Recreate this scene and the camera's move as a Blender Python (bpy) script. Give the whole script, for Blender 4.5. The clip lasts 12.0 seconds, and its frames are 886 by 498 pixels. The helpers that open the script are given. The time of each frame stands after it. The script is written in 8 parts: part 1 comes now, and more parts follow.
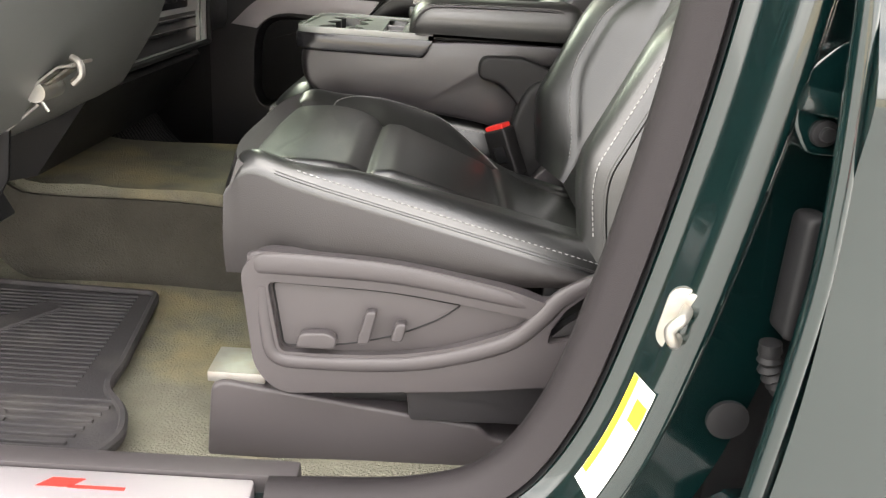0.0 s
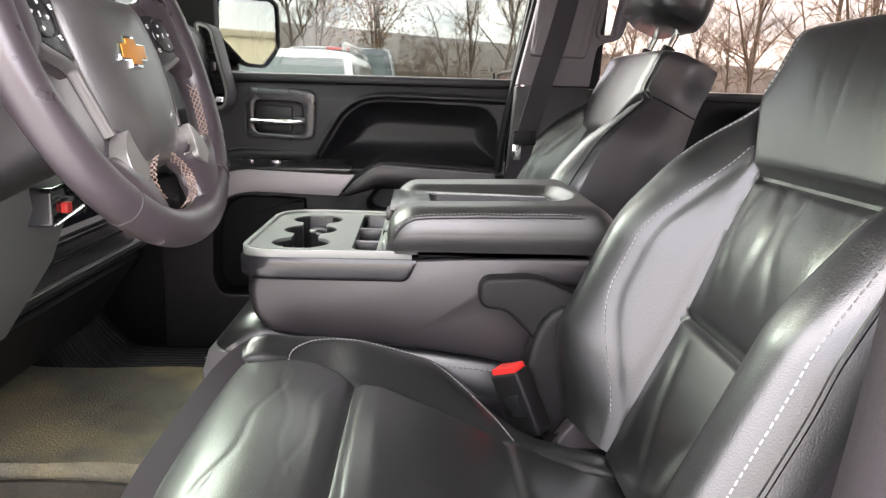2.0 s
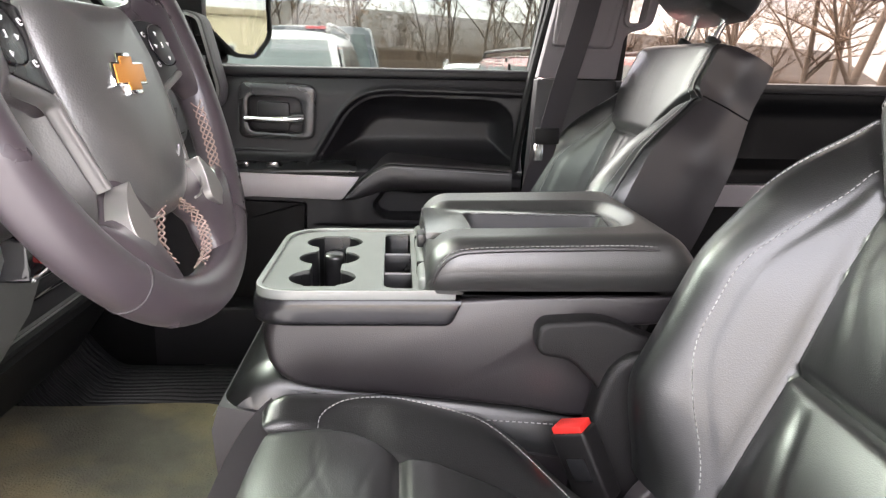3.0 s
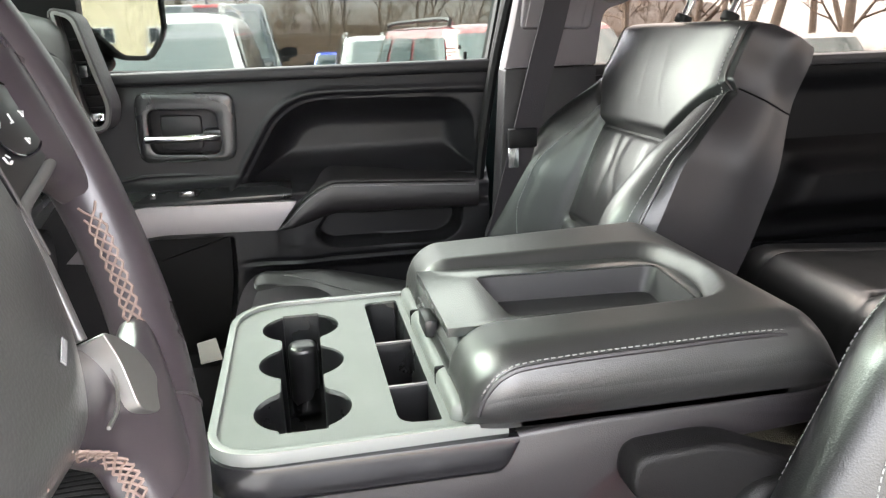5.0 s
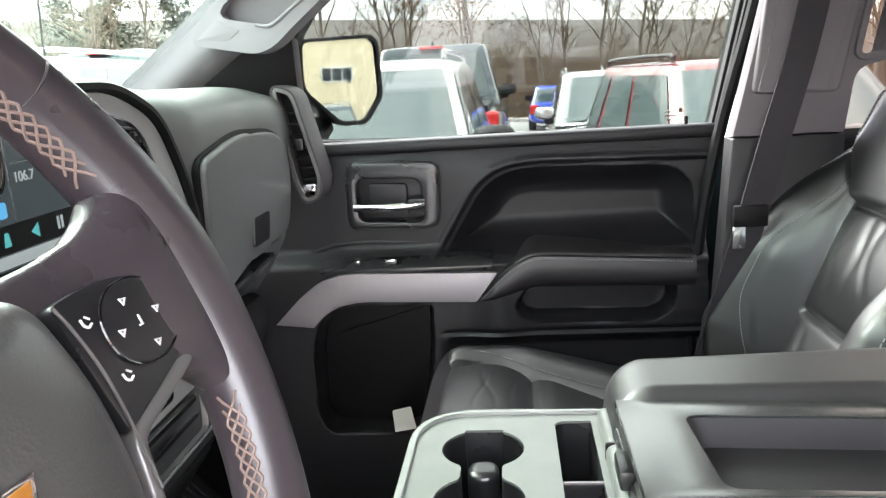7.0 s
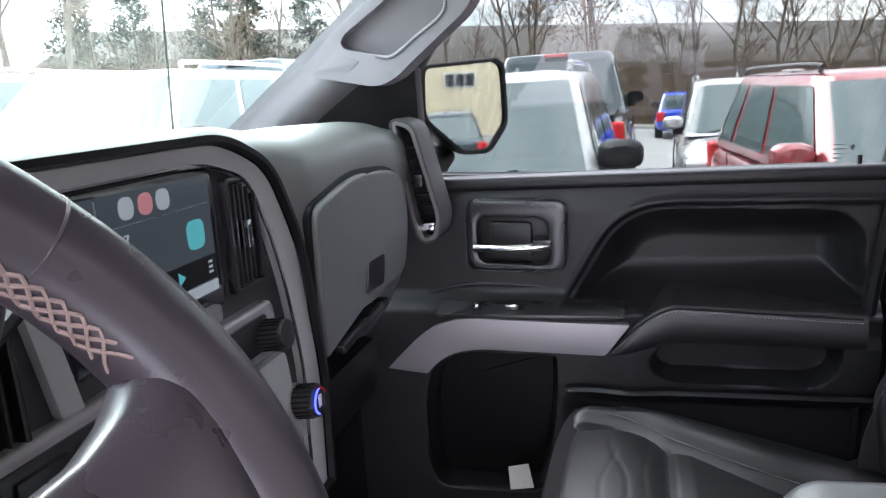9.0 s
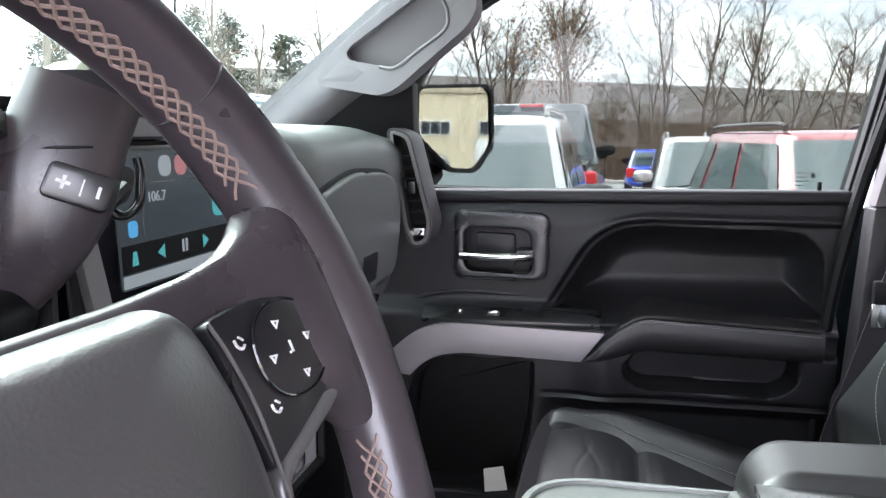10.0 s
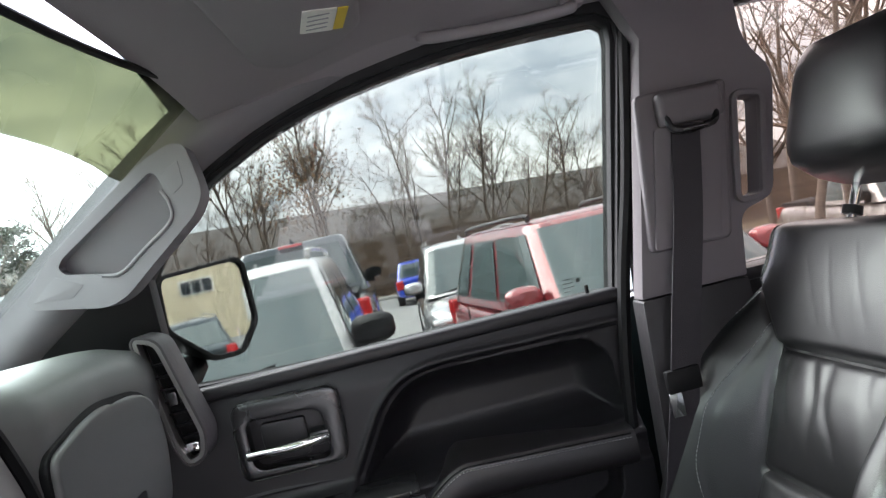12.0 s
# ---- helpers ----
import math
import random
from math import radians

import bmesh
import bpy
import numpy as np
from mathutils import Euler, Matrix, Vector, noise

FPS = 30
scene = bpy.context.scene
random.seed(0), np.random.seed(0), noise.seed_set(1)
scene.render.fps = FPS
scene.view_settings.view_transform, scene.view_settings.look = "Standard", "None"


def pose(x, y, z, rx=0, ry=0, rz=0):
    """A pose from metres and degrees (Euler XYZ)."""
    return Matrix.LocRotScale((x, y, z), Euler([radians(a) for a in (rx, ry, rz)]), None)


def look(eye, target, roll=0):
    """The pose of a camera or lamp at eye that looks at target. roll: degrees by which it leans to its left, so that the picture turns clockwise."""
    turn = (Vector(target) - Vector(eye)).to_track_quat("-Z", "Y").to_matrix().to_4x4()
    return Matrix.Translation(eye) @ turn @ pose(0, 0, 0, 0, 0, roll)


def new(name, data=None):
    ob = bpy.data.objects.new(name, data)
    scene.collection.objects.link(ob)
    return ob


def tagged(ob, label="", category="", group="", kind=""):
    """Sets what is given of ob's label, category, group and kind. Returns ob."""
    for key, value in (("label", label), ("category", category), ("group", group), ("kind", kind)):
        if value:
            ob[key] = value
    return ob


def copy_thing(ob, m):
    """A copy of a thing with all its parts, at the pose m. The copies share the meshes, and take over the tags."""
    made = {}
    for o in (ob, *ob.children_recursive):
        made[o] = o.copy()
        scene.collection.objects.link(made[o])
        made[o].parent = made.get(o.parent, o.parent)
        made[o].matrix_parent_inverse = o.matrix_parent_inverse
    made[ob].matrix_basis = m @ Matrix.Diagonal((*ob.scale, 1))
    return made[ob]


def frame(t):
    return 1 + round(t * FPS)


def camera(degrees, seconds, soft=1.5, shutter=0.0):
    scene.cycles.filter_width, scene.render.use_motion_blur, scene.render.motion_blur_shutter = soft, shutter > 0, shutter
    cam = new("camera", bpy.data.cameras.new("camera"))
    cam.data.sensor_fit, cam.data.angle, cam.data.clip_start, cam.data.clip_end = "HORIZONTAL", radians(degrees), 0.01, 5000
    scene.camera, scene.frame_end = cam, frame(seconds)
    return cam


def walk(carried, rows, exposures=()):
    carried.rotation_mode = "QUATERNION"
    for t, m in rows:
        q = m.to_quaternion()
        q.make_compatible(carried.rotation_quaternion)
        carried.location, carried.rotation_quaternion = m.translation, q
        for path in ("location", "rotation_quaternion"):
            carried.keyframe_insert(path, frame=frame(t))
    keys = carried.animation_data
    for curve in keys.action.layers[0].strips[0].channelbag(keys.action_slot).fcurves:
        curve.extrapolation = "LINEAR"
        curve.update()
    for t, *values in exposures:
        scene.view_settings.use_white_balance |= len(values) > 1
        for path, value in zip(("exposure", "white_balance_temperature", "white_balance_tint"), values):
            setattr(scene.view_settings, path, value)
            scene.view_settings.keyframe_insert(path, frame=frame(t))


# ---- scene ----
cam = camera(60.2, 12.0, soft=1.3)
METRES, EYE, TILT, LEAN, TURN = 2.0, 1.25, -20.8, -4.0, 0.0
ROWS = [
    (0.0, 0.0, 0.0, 0.0, 0.0, 0.0, 0.0),
    (0.5, -0.0476, 0.005, 0.069, -7.54, 9.94, 3.06),
    (1.0, -0.0533, -0.0098, 0.0831, -8.11, 14.1, 4.66),
    (1.5, 0.0007, 0.0787, 0.0957, -3.25, 12.72, 4.04),
    (2.0, 0.0003, 0.155, 0.1069, -0.5, 8.84, 2.78),
    (2.5, -0.0068, 0.1937, 0.1366, -1.97, 6.97, 2.91),
    (2.7, -0.0219, 0.2059, 0.1465, -1.47, 7.1, 3.47),
    (4.3, -0.0522, 0.2964, 0.174, -6.5, 6.33, 6.92),
    (4.5, -0.05, 0.3133, 0.1772, -7.0, 5.78, 7.94),
    (5.0, -0.0719, 0.3598, 0.2317, -8.08, 4.14, 9.31),
    (5.5, -0.0575, 0.3745, 0.2288, -2.05, 3.77, 7.93),
    (6.0, -0.0464, 0.3496, 0.2274, 7.69, 2.24, 6.25),
    (6.5, -0.0417, 0.3631, 0.2352, 6.98, 5.65, 5.22),
    (7.0, -0.0563, 0.3941, 0.2751, 7.48, 8.35, 5.13),
    (7.5, -0.0797, 0.4295, 0.2945, 16.4, 8.66, 1.33),
    (7.7, -0.0855, 0.4387, 0.2977, 17.3, 10.02, 0.74),
    (9.3, -0.0654, 0.4394, 0.3179, 15.73, 9.02, 2.14),
    (9.5, -0.0793, 0.4349, 0.3049, 16.9, 8.92, 0.92),
    (10.0, -0.0774, 0.409, 0.2755, 13.03, 12.67, -0.15),
    (10.5, -0.0676, 0.3992, 0.2582, 9.18, 15.76, 0.99),
    (11.0, -0.0606, 0.3935, 0.2479, 9.69, 16.62, 3.79),
    (11.5, -0.0419, 0.4126, 0.2715, 7.71, 18.3, 11.05),
    (12.0, -0.0734, 0.4503, 0.3202, 1.15, 20.39, 18.09),
]
EXPOSURES = [(0.0, 2.52, 7150, 6), (0.5, 3.20, 6800, 8), (1.0, 2.68, 6700, 10), (2.5, 3.08, 6650, 13), (4.5, 3.08, 6750, 6), (5.5, 3.52, 6300, 7), (6.5, 3.36, 6450, 6), (7.5, 3.40, 6200, 12), (9.5, 2.84, 5850, 17), (10.0, 2.98, 6000, 14), (10.5, 2.86, 6150, 11), (12.0, 2.42, 6150, 12)]
walk(cam, [(t, pose(0, 0, EYE, TILT, LEAN, TURN) @ pose(METRES * x, METRES * y, METRES * z, 90 + pitch, roll, yaw)) for t, x, y, z, yaw, pitch, roll in ROWS], EXPOSURES)

# ---- light: overcast daylight ----
SUN_AT = Vector((-0.55, 0.50, 0.67)).normalized()   # the bright part of the sky, ahead and to the passenger's side
SUN_EL, SUN_ROT = math.asin(SUN_AT.z), math.atan2(SUN_AT.x, SUN_AT.y)
world = bpy.data.worlds.new("overcast_sky")
scene.world = world
world.use_nodes = True
wn, wl = world.node_tree.nodes, world.node_tree.links
wn.clear()
w_out, w_bg = wn.new("ShaderNodeOutputWorld"), wn.new("ShaderNodeBackground")
w_sky = wn.new("ShaderNodeTexSky")
w_sky.sky_type, w_sky.sun_disc, w_sky.sun_elevation, w_sky.sun_rotation = "NISHITA", False, SUN_EL, SUN_ROT
w_noise, w_ramp, w_mix = wn.new("ShaderNodeTexNoise"), wn.new("ShaderNodeValToRGB"), wn.new("ShaderNodeMix")
w_co, w_map = wn.new("ShaderNodeTexCoord"), wn.new("ShaderNodeMapping")
w_map.inputs["Scale"].default_value = (1.6, 1.6, 5.0)
w_map.inputs["Location"].default_value = (0.4, 0.2, 0.15)
w_noise.inputs["Scale"].default_value, w_noise.inputs["Detail"].default_value, w_noise.inputs["Roughness"].default_value = 1.5, 7.0, 0.55
w_ramp.color_ramp.elements[0].position, w_ramp.color_ramp.elements[0].color = 0.36, (4.3, 4.5, 5.2, 1)
w_ramp.color_ramp.elements[1].position, w_ramp.color_ramp.elements[1].color = 0.58, (12.4, 11.8, 12.0, 1)
w_mix.data_type = "RGBA"
w_mix.inputs[0].default_value = 0.86
wl.new(w_co.outputs["Generated"], w_map.inputs["Vector"])
wl.new(w_map.outputs[0], w_noise.inputs["Vector"])
wl.new(w_noise.outputs["Fac"], w_ramp.inputs[0])
wl.new(w_sky.outputs[0], w_mix.inputs[6])
wl.new(w_ramp.outputs[0], w_mix.inputs[7])
# an overcast sky is brighter overhead than at the horizon
w_sep, w_lift, w_dome = wn.new("ShaderNodeSeparateXYZ"), wn.new("ShaderNodeMapRange"), wn.new("ShaderNodeVectorMath")
w_lift.inputs[3].default_value, w_lift.inputs[4].default_value = 0.95, 2.4
w_dome.operation = "SCALE"
wl.new(w_co.outputs["Generated"], w_sep.inputs[0])
wl.new(w_sep.outputs["Z"], w_lift.inputs[0])
wl.new(w_mix.outputs[2], w_dome.inputs[0])
wl.new(w_lift.outputs[0], w_dome.inputs["Scale"])
wl.new(w_dome.outputs[0], w_bg.inputs["Color"])
wl.new(w_bg.outputs[0], w_out.inputs["Surface"])
w_bg.inputs["Strength"].default_value = 0.11
sun_data = bpy.data.lights.new("sun", "SUN")
sun_data.energy, sun_data.angle, sun_data.color = 3.4, radians(60), (1.0, 0.97, 0.95)
sun = new("sun", sun_data)
sun.matrix_world = look(SUN_AT * 60, (0, 0, 0))
# ---- materials ----
def mat(name, col, rough=0.5, metal=0.0, var=0.12, scale=8.0, grain=400.0, bump=0.1, dist=0.0006, coat=0.0, coat_rough=0.05, spec=0.5, rough_var=0.08, dirt=None, dirt_amt=0.0, dirt_scale=5.0):
    """A surface with broad colour variation, a fine grain in relief and, where wanted, patches of dirt."""
    m = bpy.data.materials.new(name)
    m.use_nodes = True
    n, l = m.node_tree.nodes, m.node_tree.links
    b = n["Principled BSDF"]
    b.inputs["Metallic"].default_value = metal
    b.inputs["Specular IOR Level"].default_value = spec
    b.inputs["Coat Weight"].default_value = coat
    b.inputs["Coat Roughness"].default_value = coat_rough
    co = n.new("ShaderNodeTexCoord")
    big = n.new("ShaderNodeTexNoise")
    big.inputs["Scale"].default_value, big.inputs["Detail"].default_value = scale, 5.0
    l.new(co.outputs["Object"], big.inputs["Vector"])
    mix = n.new("ShaderNodeMix")
    mix.data_type = "RGBA"
    lo, hi = [max(0.0, c * (1 - var)) for c in col], [min(1.0, c * (1 + var)) for c in col]
    mix.inputs[6].default_value, mix.inputs[7].default_value = (*lo, 1), (*hi, 1)
    l.new(big.outputs["Fac"], mix.inputs[0])
    colour = mix.outputs[2]
    if dirt:
        d, r, mx = n.new("ShaderNodeTexNoise"), n.new("ShaderNodeValToRGB"), n.new("ShaderNodeMix")
        d.inputs["Scale"].default_value, d.inputs["Detail"].default_value = dirt_scale, 8.0
        l.new(co.outputs["Object"], d.inputs["Vector"])
        r.color_ramp.elements[0].position, r.color_ramp.elements[0].color = 0.48, (0, 0, 0, 1)
        r.color_ramp.elements[1].position, r.color_ramp.elements[1].color = 0.72, (dirt_amt, dirt_amt, dirt_amt, 1)
        mx.data_type = "RGBA"
        l.new(d.outputs["Fac"], r.inputs[0])
        l.new(r.outputs[0], mx.inputs[0])
        l.new(colour, mx.inputs[6])
        mx.inputs[7].default_value = (*dirt, 1)
        colour = mx.outputs[2]
    l.new(colour, b.inputs["Base Color"])
    rr = n.new("ShaderNodeMapRange")
    rr.inputs[3].default_value, rr.inputs[4].default_value = max(0.02, rough - rough_var), min(1, rough + rough_var)
    l.new(big.outputs["Fac"], rr.inputs[0])
    l.new(rr.outputs[0], b.inputs["Roughness"])
    if bump:
        fine, bp = n.new("ShaderNodeTexVoronoi" if grain >= 350 else "ShaderNodeTexNoise"), n.new("ShaderNodeBump")
        fine.inputs["Scale"].default_value = grain
        l.new(co.outputs["Object"], fine.inputs["Vector"])
        bp.inputs["Strength"].default_value, bp.inputs["Distance"].default_value = bump, dist
        l.new(fine.outputs[0], bp.inputs["Height"])
        l.new(bp.outputs[0], b.inputs["Normal"])
    return m


def creased(name, col, rough):
    """Leather: pebbled grain, soft wrinkles at a larger scale, worn sheen."""
    m = mat(name, col, rough, var=0.18, scale=6, grain=680, bump=0.36, dist=0.0005, spec=0.70, coat=0.62, coat_rough=0.22, rough_var=0.06)
    n, l = m.node_tree.nodes, m.node_tree.links
    co = next(x for x in n if x.type == "TEX_COORD")
    first = next(x for x in n if x.type == "BUMP")
    w, mp, bp = n.new("ShaderNodeTexNoise"), n.new("ShaderNodeMapping"), n.new("ShaderNodeBump")
    mp.inputs["Scale"].default_value = (14, 5, 9)
    mp.inputs["Rotation"].default_value = (0.2, 0.3, 0.5)
    w.inputs["Scale"].default_value, w.inputs["Detail"].default_value, w.inputs["Distortion"].default_value = 1.6, 2.0, 0.3
    bp.inputs["Strength"].default_value, bp.inputs["Distance"].default_value = 0.06, 0.004
    l.new(co.outputs["Object"], mp.inputs[0])
    l.new(mp.outputs[0], w.inputs["Vector"])
    l.new(w.outputs["Fac"], bp.inputs["Height"])
    l.new(first.outputs[0], bp.inputs["Normal"])
    l.new(bp.outputs[0], n["Principled BSDF"].inputs["Normal"])
    return m


def glass(name, tint, gloss_rough=0.0):
    m = bpy.data.materials.new(name)
    m.use_nodes = True
    n, l = m.node_tree.nodes, m.node_tree.links
    n.clear()
    out, t, g, mx, f = (n.new("ShaderNode" + k) for k in ("OutputMaterial", "BsdfTransparent", "BsdfGlossy", "MixShader", "LayerWeight"))
    t.inputs[0].default_value = (*tint, 1)
    g.inputs["Roughness"].default_value = gloss_rough
    f.inputs["Blend"].default_value = 0.5
    pw, ml = n.new("ShaderNodeMath"), n.new("ShaderNodeMath")
    pw.operation, ml.operation = "POWER", "MULTIPLY_ADD"
    pw.inputs[1].default_value, ml.inputs[1].default_value, ml.inputs[2].default_value = 5.0, 0.8, 0.05
    l.new(f.outputs["Facing"], pw.inputs[0])
    l.new(pw.outputs[0], ml.inputs[0])
    l.new(ml.outputs[0], mx.inputs[0])
    l.new(t.outputs[0], mx.inputs[1])
    l.new(g.outputs[0], mx.inputs[2])
    l.new(mx.outputs[0], out.inputs[0])
    return m


def glow(name, col, strength):
    m = bpy.data.materials.new(name)
    m.use_nodes = True
    b = m.node_tree.nodes["Principled BSDF"]
    b.inputs["Base Color"].default_value, b.inputs["Roughness"].default_value = (*[c * 0.3 for c in col], 1), 0.15
    b.inputs["Emission Color"].default_value, b.inputs["Emission Strength"].default_value = (*col, 1), strength
    return m


LEATHER = creased("black_leather", (0.006, 0.0063, 0.0066), 0.36)
LEATHER_SIDE = mat("black_vinyl", (0.021, 0.0185, 0.0203), 0.38, grain=900, bump=0.3, dist=0.0005, spec=0.7, coat=0.12, coat_rough=0.33)
SEAT_SIDE = mat("brown_black_vinyl", (0.015, 0.013, 0.0135), 0.46, grain=900, bump=0.3, dist=0.0005, spec=0.45)
LID_VINYL = mat("black_lid_vinyl", (0.021, 0.0205, 0.0203), 0.36, grain=900, bump=0.3, dist=0.0005, spec=0.9, coat=0.55, coat_rough=0.42)
WHEEL_LEATHER = mat("wheel_leather", (0.046, 0.037, 0.042), 0.30, spec=0.8, var=0.25, scale=14, grain=1700, bump=0.16, dist=0.0003, rough_var=0.10)
AIRBAG = mat("grained_airbag_plastic", (0.062, 0.060, 0.058), 0.32, var=0.12, scale=10, grain=620, bump=0.22, dist=0.0006, rough_var=0.06, spec=1.0, coat=0.5, coat_rough=0.34)
THREAD = mat("pale_thread", (0.32, 0.315, 0.31), 0.8, bump=0.3, grain=200)
TAN_THREAD = mat("tan_thread", (0.24, 0.175, 0.15), 0.8, bump=0.3, grain=200)
PLASTIC = mat("charcoal_plastic", (0.019, 0.0178, 0.0195), 0.42, grain=1400, bump=0.35, dist=0.0004)
DASH = mat("charcoal_dash_plastic", (0.105, 0.108, 0.105), 0.38, spec=0.85, grain=1400, bump=0.3, dist=0.0004, var=0.08)
DOOR_TRIM = mat("black_door_plastic", (0.0125, 0.0118, 0.0140), 0.42, spec=0.45, grain=1400, bump=0.35, dist=0.0004)
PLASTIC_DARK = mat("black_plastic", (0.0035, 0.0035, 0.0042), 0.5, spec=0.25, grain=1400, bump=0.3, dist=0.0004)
PLASTIC_GREY = mat("brown_grey_plastic", (0.040, 0.035, 0.037), 0.5, grain=1300, bump=0.35, dist=0.0004)
PLASTIC_SATIN = mat("satin_black_plastic", (0.012, 0.012, 0.013), 0.28, bump=0.0, spec=0.8)
LID_PLATE = mat("satin_lid_plate", (0.03, 0.032, 0.031), 0.24, bump=0.0, spec=1.0, coat=1.0, coat_rough=0.22)
COLLAR = mat("smooth_black_collar", (0.013, 0.0125, 0.0145), 0.22, bump=0.0, spec=0.6)
GLOSS_BLACK = mat("gloss_black_plastic", (0.008, 0.008, 0.01), 0.08, bump=0.0, coat=0.6, rough_var=0.03)
HINGE_BLACK = mat("grained_black_plastic", (0.0075, 0.007, 0.0075), 0.5, spec=0.35, grain=900, bump=0.5, dist=0.0006)
CUP_PANEL = mat("cup_panel_plastic", (0.16, 0.168, 0.16), 0.33, grain=1500, bump=0.2, dist=0.0003, dirt=(0.3, 0.3, 0.29), dirt_amt=0.15, dirt_scale=20)
# paler than the plate, to carry the highlight on the rim's rounded edge
RIM_SHEEN = mat("panel_rim_sheen", (0.23, 0.24, 0.23), 0.24, bump=0.0, spec=0.8)
INSERT_METAL = mat("satin_spoke_metal", (0.38, 0.37, 0.35), 0.38, metal=0.85, var=0.06, bump=0.0)
SATIN_GREY = mat("satin_grey_trim", (0.42, 0.42, 0.41), 0.38, metal=0.3, var=0.06, bump=0.1, grain=1500, dist=0.0002)
SATIN_DARK = mat("dark_satin_trim", (0.17, 0.165, 0.16), 0.30, metal=0.4, var=0.06, bump=0.1, grain=1500, dist=0.0002)
SILVER = mat("silver_trim", (0.34, 0.315, 0.33), 0.42, metal=0.55, var=0.05, bump=0.1, grain=1500, dist=0.0002)
CHROME = mat("chrome", (0.85, 0.86, 0.88), 0.07, metal=1.0, var=0.03, bump=0.0, rough_var=0.03)
STEEL = mat("zinc_steel", (0.34, 0.33, 0.31), 0.42, metal=0.85, var=0.2, scale=60, bump=0.2, grain=200, dirt=(0.32, 0.25, 0.15), dirt_amt=0.4, dirt_scale=40)
GOLD = mat("gold_emblem", (0.62, 0.26, 0.05), 0.38, metal=0.45, var=0.08, bump=0.0)
HEADLINER = mat("grey_headliner_fabric", (0.29, 0.262, 0.275), 0.95, var=0.06, scale=10, grain=900, bump=0.5, dist=0.0008)
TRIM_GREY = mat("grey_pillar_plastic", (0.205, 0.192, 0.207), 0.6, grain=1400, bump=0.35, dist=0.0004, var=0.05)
# darker copy of TRIM_GREY, for the belt pillar's upper trim and guide cover
PILLAR_GREY = mat("darker_pillar_plastic", (0.135, 0.119, 0.128), 0.6, grain=1400, bump=0.35, dist=0.0004, var=0.05)
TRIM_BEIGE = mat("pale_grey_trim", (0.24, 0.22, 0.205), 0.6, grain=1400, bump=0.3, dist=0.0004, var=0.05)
CARPET = mat("grey_green_carpet", (0.138, 0.133, 0.105), 1.0, var=0.35, scale=14, grain=300, bump=1.0, dist=0.004, spec=0.1, dirt=(0.29, 0.24, 0.13), dirt_amt=0.9, dirt_scale=5)
# carpet darkened to carry the shade on the hump's side
SHADED_CARPET = mat("shaded_hump_carpet", (0.05, 0.047, 0.04), 1.0, var=0.35, scale=14, grain=300, bump=0.8, dist=0.003, spec=0.05)
RUBBER_MAT = mat("dusty_rubber", (0.022, 0.020, 0.022), 0.7, var=0.25, scale=12, grain=250, bump=0.4, dist=0.001, dirt=(0.12, 0.11, 0.10), dirt_amt=0.3, dirt_scale=9)
RUBBER = mat("weatherstrip_rubber", (0.018, 0.0155, 0.0168), 0.62, spec=0.22, var=0.1, scale=10, grain=900, bump=0.3, dist=0.0005)
RUBBER_BLACK = mat("black_rubber", (0.008, 0.008, 0.009), 0.6, spec=0.25, grain=900, bump=0.3, dist=0.0005)
GREEN = mat("dark_green_paint", (0.0010, 0.0075, 0.0075), 0.25, var=0.1, scale=2, bump=0.0, coat=1.0, coat_rough=0.06, spec=0.35, rough_var=0.03)
WEBBING = mat("belt_webbing", (0.032, 0.028, 0.033), 0.8, grain=700, bump=0.7, dist=0.0006)
RED = mat("red_plastic", (0.62, 0.03, 0.025), 0.4, bump=0.0)
WHITE_LABEL = mat("white_label", (0.78, 0.76, 0.7), 0.5, var=0.05, bump=0.0)
YELLOW = mat("yellow_label", (0.8, 0.58, 0.03), 0.5, var=0.05, bump=0.0)
WHITE_MARK = mat("white_marking", (0.72, 0.72, 0.72), 0.5, bump=0.0)
GREY_MARK = mat("grey_marking", (0.3, 0.3, 0.3), 0.5, bump=0.0)
SCREEN = glow("display_glass", (0.05, 0.06, 0.064), 0.10)
ICON_BLUE = glow("blue_icon", (0.1, 0.35, 0.6), 0.12)
ICON_TEAL = glow("teal_icon", (0.1, 0.4, 0.4), 0.10)
ICON_PALE = glow("pale_icon", (0.5, 0.55, 0.55), 0.06)
ICON_RED = glow("red_icon", (0.6, 0.25, 0.25), 0.07)
BLUE_LED = glow("blue_led", (0.08, 0.1, 0.9), 0.5)
MIRROR = mat("mirror_silver", (0.62, 0.64, 0.65), 0.02, metal=1.0, var=0.0, bump=0.0, rough_var=0.0)
# tint of side glass and windscreen darkens the outdoors to suit the cab's exposure
SIDE_GLASS = glass("dimming_side_glass", (0.41, 0.43, 0.405))
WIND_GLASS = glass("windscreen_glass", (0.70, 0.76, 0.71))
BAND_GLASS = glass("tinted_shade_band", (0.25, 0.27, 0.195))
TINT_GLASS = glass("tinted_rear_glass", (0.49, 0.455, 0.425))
ASPHALT = mat("asphalt", (0.23, 0.228, 0.22), 0.9, var=0.25, scale=0.6, grain=60, bump=0.6, dist=0.006)
GRASS = mat("dry_grass", (0.16, 0.13, 0.07), 1.0, var=0.4, scale=0.4, grain=20, bump=1.0, dist=0.05)
BARK = mat("grey_brown_bark", (0.13, 0.105, 0.085), 0.95, var=0.35, scale=3, grain=40, bump=0.8, dist=0.01)
TWIG = mat("brown_twigs", (0.16, 0.115, 0.085), 0.95, var=0.4, scale=1.5, bump=0.0)
